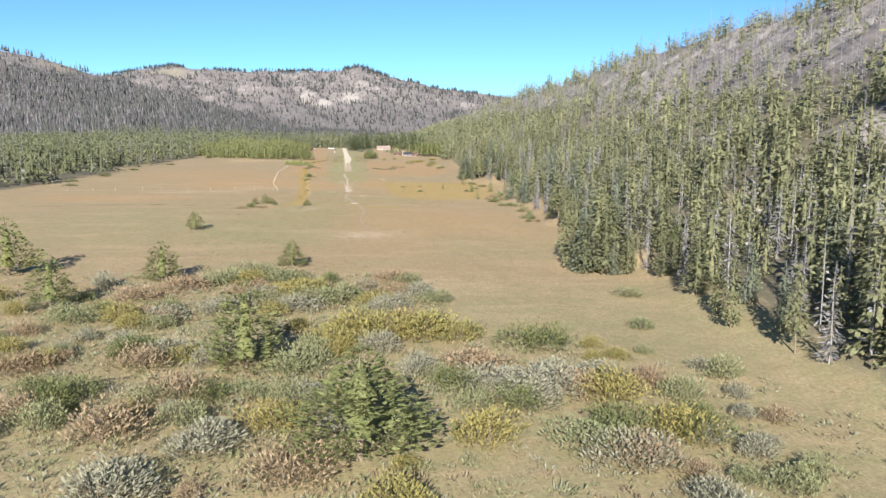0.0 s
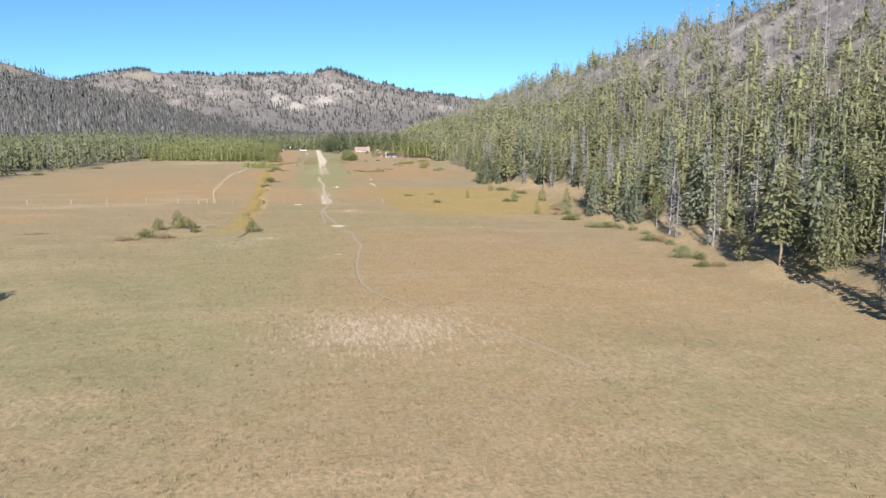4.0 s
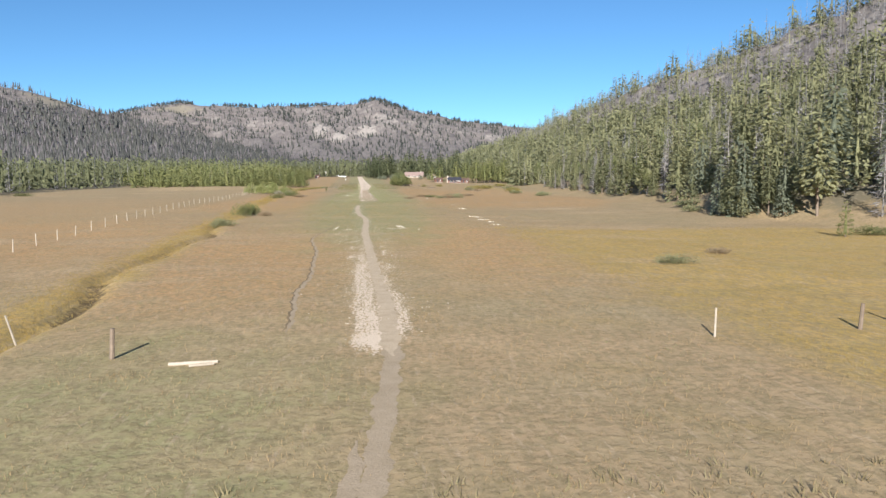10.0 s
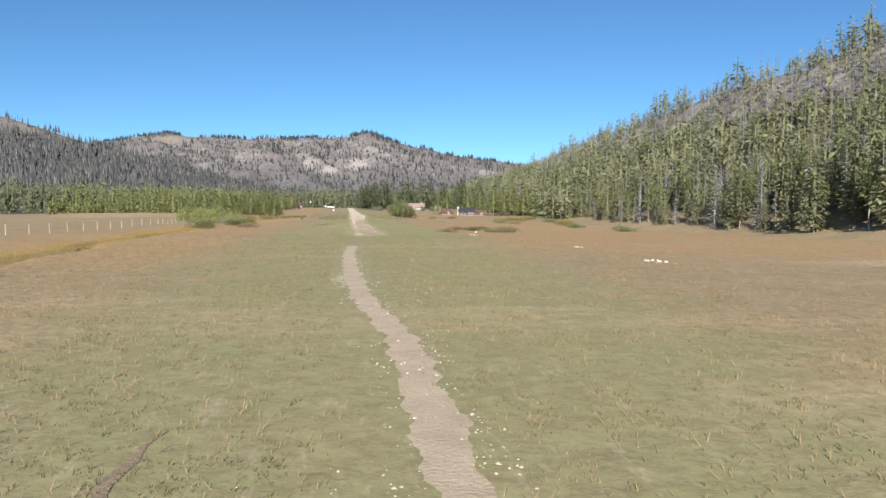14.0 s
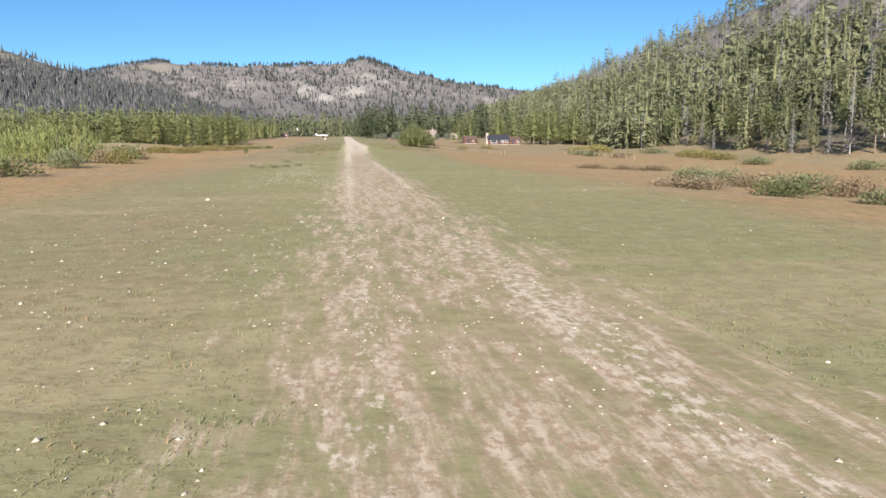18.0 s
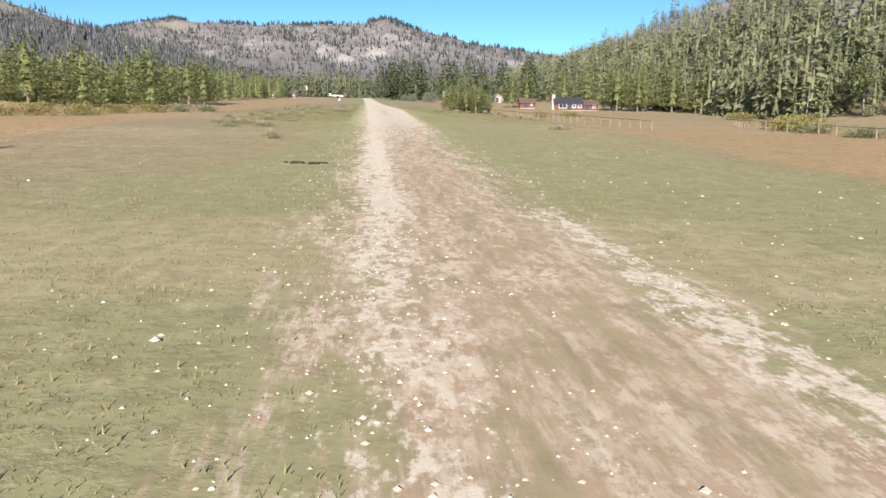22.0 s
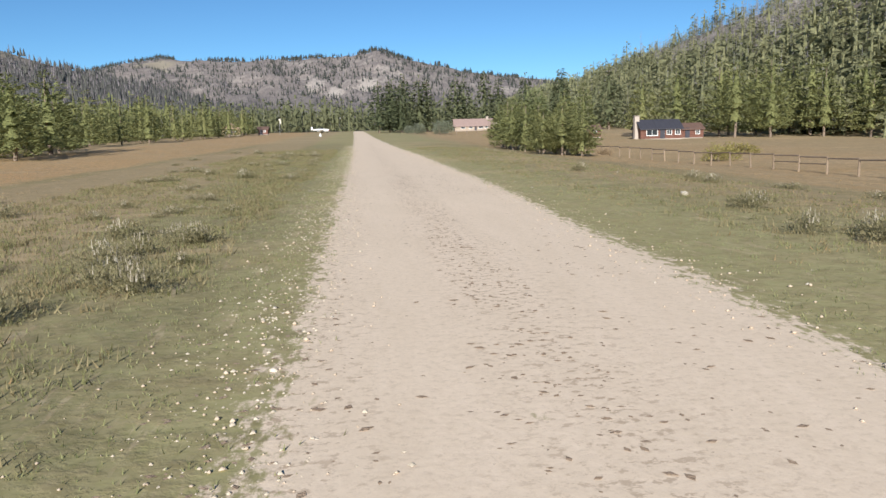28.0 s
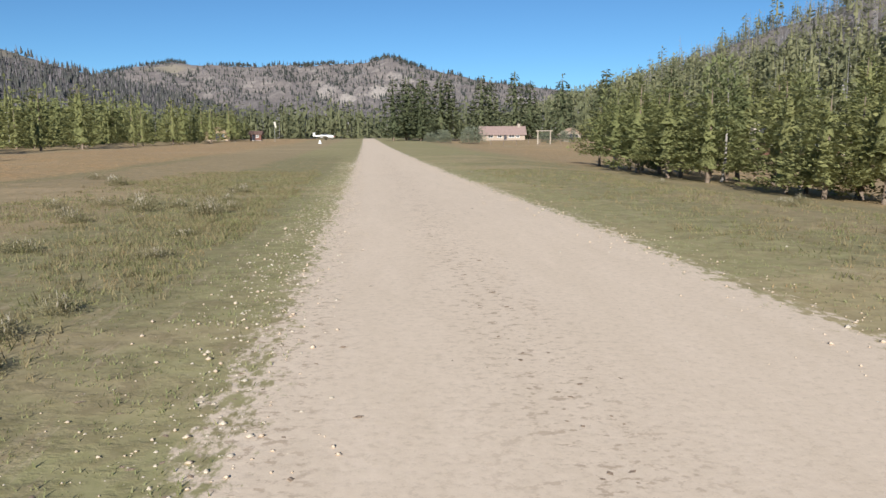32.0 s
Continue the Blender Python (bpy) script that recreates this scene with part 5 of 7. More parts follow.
def shrub(kind, x, y, height, radius, label=""):
    k = int(R.randint(0, 3))
    key = (kind, k)
    turn = float(R.uniform(0, 360))
    if key not in SHRUBS:
        r = np.random.RandomState(500 + len(SHRUBS))
        if kind == "weed":
            crown = shrub_crown(r, 1.0, 1.0, 800, 0.12, True)
        else:
            crown = shrub_crown(r, 1.0, 1.0, 1300, 0.125, True)
        sv, sf = [], []
        for i in range(40 if kind == "weed" else 14):
            a, q = r.uniform(0, 6.283), r.uniform(0.1, 0.75)
            b = np.array((math.cos(a) * q * 0.4, math.sin(a) * q * 0.4, -0.05))
            t = np.array((math.cos(a) * q, math.sin(a) * q, 0.75 * math.sqrt(1 - q * q)))
            w = np.array((-math.sin(a), math.cos(a), 0)) * 0.012
            if kind == "weed":
                t[2] *= r.uniform(0.95, 1.45)
                b, w = t - np.array((0, 0, 0.16)), w * 1.5
            sf.append((len(sv), len(sv) + 1, len(sv) + 2, len(sv) + 3))
            sv += [b + w, b - w, t - w * 0.3, t + w * 0.3]
        e = tree_thing("weed_clump" if kind == "weed" else "shrub", crown, (np.array(sv), np.array(sf)), SHRUB_KINDS[kind][0], SEED if kind == "weed" else BARK, x, y, turn, 1.0, SHRUB_KINDS[kind][1], "weeds" if kind == "weed" else "shrub",
                       "weed clumps by the strip" if kind == "weed" else "shrubs of the valley")
        e.children[0].name, e.children[1].name = "foliage", "seed_head" if kind == "weed" else "woody_base"
        tagged(e.children[1], "pale dry seed heads" if kind == "weed" else "", kind="stuff")
        SHRUBS[key] = e
        made = e
    else:
        made = copy_thing(SHRUBS[key], Matrix())
    made.matrix_basis = pose(x, y, land1(x, y) - 0.03, 0, 0, turn)
    made.scale = (radius, radius, height)
    return tagged(made, label or SHRUB_KINDS[kind][1])


WILLOWS_AHEAD = (
    ("yellow", -3, 80, 2.6, 3.0), ("yellow", 1, 78, 2.9, 3.2), ("yellow", 5, 77.5, 2.8, 3.0), ("yellow", 8, 76, 2.2, 2.4), ("rust", 8.2, 66.5, 2.0, 2.7), ("dark", 15.9, 73, 2.5, 2.9),
    ("grey", 8.5, 60, 2.0, 2.8), ("grey", 12, 58, 2.3, 3.2), ("grey", 14.6, 61.5, 2.0, 2.6), ("grey", 10.5, 55.5, 1.7, 2.4), ("yellow", 18.7, 57, 2.3, 2.7), ("rust", 16.5, 59, 1.9, 2.0),
    ("yellow", 20.9, 48, 2.2, 2.5), ("green", -4, 95.6, 2.2, 3.2), ("green", -8, 97, 2.0, 3.0), ("yellow", 0, 94, 1.9, 2.6), ("rust", 2.9, 110.7, 1.9, 2.6),
)
WILLOWS_BELT = (
    ("green", 5.5, 109, 1.5, 2.0), ("green", -17.8, 117, 2.2, 3.4), ("green", -13, 113, 1.9, 3.0), ("green", -22, 112, 2.2, 3.2), ("rust", -26, 108, 2.0, 3.0), ("yellow", -29.9, 89, 2.2, 2.2),
    ("grey", -25, 90, 1.7, 2.6), ("grey", -20, 93, 1.9, 2.8), ("green", -35, 88, 1.8, 2.4), ("green", -8.4, 66.6, 2.2, 2.4), ("green", -6.5, 70, 1.9, 2.0), ("yellow", -9.9, 52.5, 2.0, 2.1),
    ("rust", -23.5, 70, 2.0, 2.4), ("yellow", -20, 71.5, 1.5, 1.7), ("grey", -14.2, 48.7, 2.0, 2.6), ("rust", -34, 69.4, 1.9, 2.2), ("dark", -15.6, 59.5, 1.5, 1.6),
)
WILLOWS_SIDE = (
    ("grey", 16.3, 43.2, 2.0, 2.8), ("green", 13, 45, 1.9, 2.5), ("yellow", -2, 38, 2.0, 2.0), ("rust", -8, 43, 2.0, 2.4), ("grey", -19, 41, 2.2, 2.8), ("rust", -22, 52, 2.3, 2.7),
    ("rust", -18, 61, 2.0, 2.4), ("rust", -12.5, 117.5, 1.5, 2.2), ("grey", 20, 63, 1.4, 2.6), ("grey", -11, 93, 2.0, 2.8), ("grey", -14, 99, 1.9, 2.6), ("rust", -2, 103, 1.8, 2.6),
    ("yellow", -9, 104, 2.0, 2.6), ("rust", -17, 104, 1.9, 2.6), ("grey", 6, 101, 1.6, 2.4), ("green", 8.5, 95, 1.5, 2.2), ("rust", -31, 101, 1.9, 2.8),
)
for kind, x, y, h, r in WILLOWS_AHEAD + WILLOWS_BELT + WILLOWS_SIDE:
    shrub(kind, x, y, h * 1.25, r * 1.3)
for i in range(300):
    y = R.uniform(22, 112)
    x = R.uniform(-62, 32)
    if (x > 5 and y > 86 - max(0, x - 12) * 1.0) or (abs(x + 3.3) < 2.6 and abs(y - 46) < 3) or (abs(x + 13.6) < 2 and abs(y - 69) < 3) or lumps(x, y, 26, 5) < -0.3:
        continue
    tint = float(lumps(x + 40, y, 22, 4)) + R.uniform(-0.35, 0.35)
    kind = "yellow" if tint > 0.38 else ("green" if tint > 0.05 else ("grey" if tint > -0.2 else ("rust" if tint > -0.5 else "dark")))
    s = R.uniform(0.45, 1.1)
    shrub(kind, x, y, 2.5 * s, 2.5 * s * R.uniform(0.8, 1.2))
DITCH_BUSHES = (
    ("dark", -20, 394, 2.4, 1.7), ("dark", -18.8, 397, 1.9, 1.3), ("green", -19, 370, 1.1, 1.9), ("green", -20.5, 372, 1.0, 1.7), ("rust", -16.6, 394, 0.9, 1.2), ("dark", -30.5, 233, 1.6, 1.8),
    ("rust", -27.5, 231.5, 1.2, 1.6), ("rust", -33, 230, 1.0, 1.8), ("dark", -24, 488, 1.6, 2.0), ("dark", -22, 515, 1.5, 2.6), ("green", -24, 535, 1.9, 2.2), ("dark", -28, 567, 2.0, 3.2),
    ("green", -33, 568, 1.9, 2.6), ("rust", -18.4, 498, 1.0, 2.2), ("dark", 20.2, 496, 0.95, 1.8), ("green", 22.8, 492, 0.9, 1.6), ("rust", 18, 501, 0.8, 2.2), ("dark", 26.9, 299.6, 1.0, 1.3),
)
MEADOW_BUSHES = (
    ("green", 22, 322, 0.8, 1.7), ("rust", 30, 330, 0.7, 1.2), ("dark", 46, 303, 1.1, 1.3), ("yellow", 35.5, 700, 1.9, 1.9), ("yellow", 46, 716, 1.6, 2.6), ("rust", 30.2, 719, 1.0, 1.0),
    ("yellow", 66, 600, 1.7, 3.5), ("yellow", 69, 612, 1.8, 3.5), ("yellow", 64, 590, 1.4, 3.0), ("green", 62, 575, 1.5, 3.0), ("green", 72, 640, 1.8, 3.2), ("yellow", 78, 700, 1.9, 3.6),
    ("yellow", 82, 708, 1.8, 3.4), ("green", 70, 560, 1.6, 3.0), ("green", 66, 545, 1.5, 3.0), ("green", 62, 410, 1.4, 2.6), ("green", 58, 398, 1.3, 2.4), ("dark", 55, 345, 1.2, 2.2),
)
THICKETS = (
    ("fresh", -33.5, 553, 4.2, 2.6), ("fresh", -30.5, 551, 4.8, 2.5), ("fresh", -27.5, 550, 3.6, 2.0), ("fresh", -36.5, 556, 4.4, 2.8), ("rust", -25.5, 548.5, 1.8, 1.6), ("yellow", -23.5, 548, 1.7, 1.7), ("grey", -29, 547, 1.5, 1.6), ("fresh", -40, 560, 4.0, 2.8),
    ("green", 33, 534, 1.6, 2.6), ("green", 32, 526, 1.6, 2.6), ("rust", 30, 517, 1.4, 2.4), ("green", 28, 508, 1.3, 2.4), ("rust", 25.8, 500, 1.2, 2.0), ("rust", 34.6, 569, 0.8, 2.4), ("rust", 40.9, 562, 0.9, 2.8), ("rust", 37.5, 566, 0.8, 2.0),
    ("yellow", 56, 640, 2.2, 4.2), ("yellow", 53, 633, 1.9, 3.4), ("yellow", 60, 648, 2.2, 4.0), ("green", 50.5, 626, 1.4, 2.6), ("yellow", 64, 656, 2.0, 3.6), ("green", 50, 617, 1.3, 2.4), ("rust", 52, 606, 1.2, 2.2),
    ("yellow", -24, 596, 1.0, 1.5), ("yellow", -22.3, 599, 1.1, 1.5), ("yellow", -20.4, 602, 1.0, 1.4), ("yellow", -18.8, 606, 0.9, 1.4), ("yellow", -17.6, 611, 0.9, 1.4), ("green", -16.4, 616, 1.0, 1.4), ("green", -15.4, 622, 0.9, 1.3),
)
EDGE_BUSHES = (
    ("dark", 57, 330, 1.1, 2.0), ("green", 52, 315, 1.0, 1.8), ("green", 55, 285, 1.2, 2.2), ("dark", 54, 262, 1.2, 2.2), ("green", 51, 240, 1.1, 2.0), ("grey", 40, 128, 1.2, 2.4),
    ("green", 36, 100, 1.6, 2.4), ("green", 31, 82, 1.5, 2.2), ("dark", -120, 560, 1.5, 3.2), ("dark", -122, 470, 1.5, 3.0), ("dark", -119, 400, 1.6, 3.0), ("green", -122, 360, 1.6, 3.0),
    ("green", -113, 330, 1.5, 3.2), ("yellow", -28, 590, 1.3, 3.0), ("yellow", -24, 583, 1.2, 2.6), ("rust", 12, 470, 0.6, 1.6),
)
for kind, x, y, h, r in DITCH_BUSHES + MEADOW_BUSHES + THICKETS + EDGE_BUSHES:
    shrub(kind, x, y, h, r, "low bush at the edge of the meadow" if abs(x) > 50 else ("green leafy bush beside the ditch" if x < -15 else "low bush on the dry meadow"))
for i in range(34):
    y = R.uniform(196, 300)
    shrub(("green", "dark", "rust", "green")[i % 4], float(foot(y)) - R.uniform(0, 5), y, R.uniform(0.7, 1.5), R.uniform(1.0, 2.0), "low bush along the forest edge")
plant("aspen", -12.9, 567.5, 0.15, "small lone sapling with a forked pale stem", 1.1)
for x, y, s in ((55.3, 302, 0.5), (47.3, 301, 0.42), (48.2, 303.5, 0.35), (60, 296, 0.5), (51, 344, 0.45), (44, 268, 0.35), (38, 316, 0.3)):
    plant("pine", x, y, s, "small pine sapling at the meadow edge", 0.8)
WEEDS_NEAR = ((-1.8, 637.2), (-2.1, 638.2), (-1.9, 641.6), (-2.4, 642.4), (-2.9, 639.6), (-6.5, 549.6), (-5.1, 697.7), (-5.9, 694.5), (-2.5, 694.7), (8.6, 640), (9.3, 638.8), (-2.3, 638), (-2.6, 640.6), (-2.0, 642), (-3.1, 636), (-4.3, 664.5), (-1.9, 661), (-2.8, 634), (-3.6, 643), (-4.6, 639), (9.4, 639.5), (10.6, 645.6), (11.8, 641), (12.5, 637), (-4.5, 695.8), (-5.3, 693), (-2.6, 694.6), (-3, 703), (-6.2, 698), (-7.2, 697), (-3.7, 678), (-5.7, 678.7), (-4.1, 663), (-6.5, 668), (-8, 672), (-5.2, 533))
WEEDS_FAR = ((-6.1, 531), (-7.2, 529), (-6.6, 535), (-8.4, 533), (-4.6, 536), (-3.9, 576), (-7, 584), (-8.5, 590), (-6.4, 597), (-9.5, 600), (-4.7, 604), (-6.4, 611), (-8.6, 615), (-3.8, 618), (-5.5, 622), (-7.5, 627), (14, 620), (15.5, 612), (12.5, 605), (13.2, 655), (11, 662), (-10, 650), (-11.5, 640), (-9, 708), (-12, 715))
for i, (x, y) in enumerate(WEEDS_NEAR + WEEDS_FAR):
    shrub("weed", x, y, R.uniform(0.28, 0.5), R.uniform(0.4, 0.7), ("flowering dry weeds beside the gravel strip", "brown weed clump beside the gravel strip")[i % 2])

for i in range(70):
    y = R.uniform(622, 652) if i % 2 else R.uniform(655, 705)
    x = R.uniform(-5.5, -1.6)
    if lumps(x * 1.5, y, 9) > -0.2:
        shrub("weed", x, y, R.uniform(0.12, 0.3), R.uniform(0.2, 0.5), "low brown weed clump beside the gravel strip")
for i in range(60):
    y = R.uniform(582, 716)
    x = R.uniform(-12, -3.2) if R.rand() < 0.72 else R.uniform(9.5, 17)
    if lumps(x * 1.5, y, 14) > -0.1:
        shrub("weed", x, y, R.uniform(0.18, 0.4), R.uniform(0.3, 0.8), "low brown weed clump beside the gravel strip")
for x, y, h, r in ((17, 872, 3.0, 2.2), (20.5, 870, 3.9, 2.6), (27, 868, 5.0, 4.2), (50, 890, 3.2, 2.0), (56, 892, 3.8, 2.2)):
    shrub("spruce", x, y, h, r)
# low brush between the willows
rb = np.random.RandomState(77)
BRUSH = [shrub_crown(np.random.RandomState(780 + k), 0.5, 0.7, 15, 0.28) for k in range(5)]
for m_, n_, word in ((WILLOW_GREEN, 2400, "olive green"), (WILLOW_RUST, 1200, "brown"), (WILLOW_GREY, 1500, "pale grey")):
    bx, by = rb.normal(-14, 24, n_), rb.uniform(22, 118, n_)
    ok = (bx < 8) | (by < 88 - (bx - 8))
    v, f, t = scatter(BRUSH, on_land(bx[ok], by[ok], 0.02), rb, (0.5, 1.5))
    tagged(from_arrays("low_brush", v, f, m_, t), word + " low brush between the willows", "brush", kind="stuff")

# ---- stones ----
def chip(seed, flat):
    r = np.random.RandomState(seed)
    v = np.array([(1, 0, 0), (0, 1, 0), (-1, 0, 0), (0, -1, 0), (0, 0, 1), (0, 0, -1)], float) * r.uniform(0.3, 0.6, (6, 1)) * np.array((1, 0.9, flat))
    f = np.array([(0, 1, 4), (1, 2, 4), (2, 3, 4), (3, 0, 4), (1, 0, 5), (2, 1, 5), (3, 2, 5), (0, 3, 5)], np.int32)
    return v + np.array((0, 0, 0.15)), f


def pebble(seed, squash):
    r = np.random.RandomState(seed)
    bm = bmesh.new()
    bmesh.ops.create_icosphere(bm, subdivisions=1, radius=0.5)
    v = np.array([p.co[:] for p in bm.verts]) * (1 + 0.28 * (r.rand(len(bm.verts), 1) - 0.5)) * np.array((1.0, 0.8, squash))
    f = np.array([[q.index for q in p.verts] for p in bm.faces], np.int32)
    bm.free()
    return v + np.array((0, 0, squash * 0.3)), f


PEBBLES = [pebble(700 + k, 0.45 + 0.1 * (k % 3)) for k in range(6)]
STONE_MESH = []
for k, (v, f) in enumerate(PEBBLES):
    me = bpy.data.meshes.new("stone")
    me.from_pydata(v.tolist(), [], f.tolist())
    me.materials.append(STONE)
    STONE_MESH.append(me)


def stone(parent, x, y, size, name="stone"):
    ob = new(name, STONE_MESH[R.randint(0, 6)])
    ob.parent = parent
    ob.matrix_basis = pose(x - parent.location.x, y - parent.location.y, land1(x, y) - parent.location.z - 0.02, R.uniform(-15, 15), R.uniform(-15, 15), R.uniform(0, 360))
    ob.scale = (size, size, size)
    return ob


right_mark = anchor("stone_marker", 3.6, 360.5, label="corner of whitewashed stones marking the strip's threshold", category="marker")
left_mark = anchor("stone_marker", -3.9, 359.5, label="broken line of white stones marking the threshold", category="marker")
for i in range(64):
    stone(right_mark, 1.7 + i * 0.041 + R.uniform(-0.06, 0.06), 359.0 + R.uniform(-0.22, 0.22), R.uniform(0.06, 0.13))
for i in range(170):
    u = R.rand()
    stone(right_mark, 3.4 + 0.4 * (1 - u) + R.uniform(-0.36, 0.36), 360.7 + 3.8 * u + R.uniform(-0.3, 0.3), R.uniform(0.07, 0.15))
for i in range(26):
    stone(left_mark, -3.4 + 1.0 * R.rand(), 358.7 + R.uniform(-0.15, 0.15), R.uniform(0.08, 0.16))
for i in range(34):
    u = R.rand()
    stone(left_mark, -4.55 + 0.5 * u + R.uniform(-0.15, 0.15), 358.4 + 5.0 * u + R.uniform(-0.25, 0.25), R.uniform(0.08, 0.19))
for x, y, n, s in ((18, 411, 16, 1.3), (16.1, 385, 14, 1.1), (16.7, 383, 12, 1.0), (16.1, 375.5, 22, 0.8), (16.4, 370, 6, 0.5), (16.2, 365, 9, 0.9), (18.6, 430, 8, 1.0), (13.5, 455, 5, 0.6)):
    pile = anchor("stone_pile", x, y, label="small pile of pale stones in rusty grass", category="stones", group="stone piles along the east side")
    for i in range(n):
        stone(pile, x + R.normal(0, 0.45 * s), y + R.normal(0, 0.6 * s), R.uniform(0.1, 0.3))
for x, y, s in ((5.5, 357, 0.26), (-6.2, 351, 0.16), (-3.8, 352.5, 0.2), (17.5, 478, 0.5), (24.5, 480, 0.45), (9.8, 648, 0.3), (10, 639, 0.28), (-5.4, 492, 0.25)):
    lone = new("stone", STONE_MESH[R.randint(0, 6)])
    lone.matrix_basis = pose(x, y, land1(x, y) - 0.02, 5, -8, R.uniform(0, 360))
    lone.scale = (s, s, s)
    tagged(lone, "single pale stone lying in short grass", "stone", "lone stones")

rs = np.random.RandomState(21)
xs, ys = [], []
for n, cx, sx, y0, y1 in ((900, -1.2, 1.9, 300, 372), (700, 0.9, 0.9, 340, 368), (600, 0.5, 0.8, 350, 432), (500, -2.8, 0.8, 338, 364), (420, -0.2, 1.6, 345, 372), (500, -1.4, 1.0, 290, 345), (500, -5.5, 2.6, 440, 640), (420, -4.5, 1.8, 470, 492),  (420, 9.5, 3.4, 450, 690), (700, 0.2, 0.5, 600, 760), (700, 6.0, 0.6, 610, 760)):
    xs.append(rs.normal(cx, sx, n)); ys.append(rs.uniform(y0, y1, n))
xs, ys = np.concatenate(xs), np.concatenate(ys)
p = np.concatenate([on_land(xs, ys, 0.01), rs.choice([0.015, 0.028, 0.045, 0.08], len(xs), p=[0.5, 0.3, 0.15, 0.05])[:, None]], 1)
v, f, t = scatter([chip(720 + k, 0.6) for k in range(6)], p, rs)
tagged(from_arrays("pebbles", v, f, STONE, t), "pale pebbles scattered over gravel and grass", "pebbles", kind="stuff")

xs, ys = [], []
for n, cx, sx, y0, y1 in ((300, -3.8, 1.3, 503, 524), (160, -4.6, 1.6, 446, 490), (260, -2.0, 0.55, 312, 346), (260, 0.5, 0.6, 312, 346), (200, -0.9, 1.4, 297, 316), (120, 9.0, 3.5, 455, 545), (90, -4.5, 1.5, 560, 640)):
    xs.append(rs.normal(cx, sx, n)); ys.append(rs.uniform(y0, y1, n))
xs, ys = np.concatenate(xs), np.concatenate(ys)
p = np.concatenate([on_land(xs, ys, 0.01), rs.choice([0.035, 0.055, 0.085], len(xs), p=[0.55, 0.33, 0.12])[:, None]], 1)
v, f, t = scatter(PEBBLES, p, rs)
tagged(from_arrays("cobbles", v, f, STONE, t), "whitish cobbles strewn in short grass", "stones", kind="stuff")

xs, ys = [], []
for n, cx, sx, y0, y1, big in ((4500, 0.4, 1.4, 450, 505, 0), (12000, 0.0, 0.9, 490, 610, 0), (7000, 2.7, 0.8, 480, 600, 0), (1500, -3.8, 1.4, 498, 550, 1), (500, -4.4, 1.8, 444, 492, 1), (700, 7.5, 2.2, 500, 572, 1), (700, -2.4, 0.7, 300, 372, 1), (800, 0.7, 0.7, 300, 372, 1), (300, -3.6, 0.7, 340, 362, 1), (700, -16, 4, 216, 230, 1), (500, 1, 5, 161, 173, 1)):
    xs.append(np.stack([rs.normal(cx, sx, n), np.full(n, big)], -1)); ys.append(rs.uniform(y0, y1, n))
xs, ys = np.concatenate(xs), np.concatenate(ys)
verge = rs.uniform(345, 428, 2600)
aside = np.where(rs.rand(2600) < 0.62, 0.4, -0.4) + rs.normal(0, 0.35, 2600)
xs = np.concatenate([xs, np.stack([ramp(verge, WAY_Y, WAY_X) + aside, (rs.rand(2600) < 0.6) * 1.0], -1)])
ys = np.concatenate([ys, verge])
spill = rs.uniform(592, 735, 8000)
xs = np.concatenate([xs, np.stack([ramp(spill, GRAVEL_Y, GRAVEL_L) - 0.25 + rs.normal(0, 0.38, 8000), np.zeros(8000)], -1)])
ys = np.concatenate([ys, spill])
size = np.where(xs[:, 1] > 0, rs.choice([0.035, 0.055, 0.09], len(ys), p=[0.6, 0.3, 0.1]), rs.choice([0.02, 0.034, 0.055], len(ys), p=[0.6, 0.3, 0.1]))
ok = lumps(xs[:, 0] * 2.5, ys, 9, 5) > -0.3
p = np.concatenate([on_land(xs[ok, 0], ys[ok], 0.005), size[ok][:, None]], 1)
CHALK = surface("pale strip stones", (0.72, 0.62, 0.48), (0.60, 0.50, 0.37), 3.0, relief=0.2)
v, f, t = scatter([(lambda q: (q[0], q[1][:4]))(chip(730 + k, 0.7)) for k in range(6)], p, rs)
tagged(from_arrays("strip_stones", v, f, CHALK, t), "whitish stones strewn over soil and grass", "stones", kind="stuff")

# loose gravel on the road: small eight-sided chips, pale and dark
CHIPS = [chip(740 + k, 0.55) for k in range(6)]
GRIT = surface("tan gravel chips", (0.60, 0.49, 0.37), (0.46, 0.36, 0.26), 3.0, relief=0.2)
CLOD = surface("brown soil clods", (0.38, 0.275, 0.19), (0.29, 0.205, 0.14), 3.0, relief=0.4)
rg = np.random.RandomState(31)
ys = np.concatenate([rg.uniform(560, 735, 5200), rg.uniform(560, 735, 3600)])
xs = np.concatenate([ramp(ys[:5200], GRAVEL_Y, GRAVEL_L) + rg.normal(-0.25, 0.5, 5200), ramp(ys[5200:], GRAVEL_Y, GRAVEL_R) + rg.normal(0.0, 0.45, 3600)])
p = np.concatenate([on_land(xs, ys, 0.0), rg.choice([0.018, 0.03, 0.05], len(xs), p=[0.6, 0.3, 0.1])[:, None] * 1.3], 1)
v, f, t = scatter(CHIPS, p, rg)
tagged(from_arrays("gravel_chips", v, f, GRIT, t), "tan gravel chips along the road's ragged edges", "gravel", kind="stuff")
n = 22000
ys = np.where(rg.rand(n) < 0.5, rg.uniform(612, 664, n), rg.uniform(556, 735, n))
u = rg.rand(n)
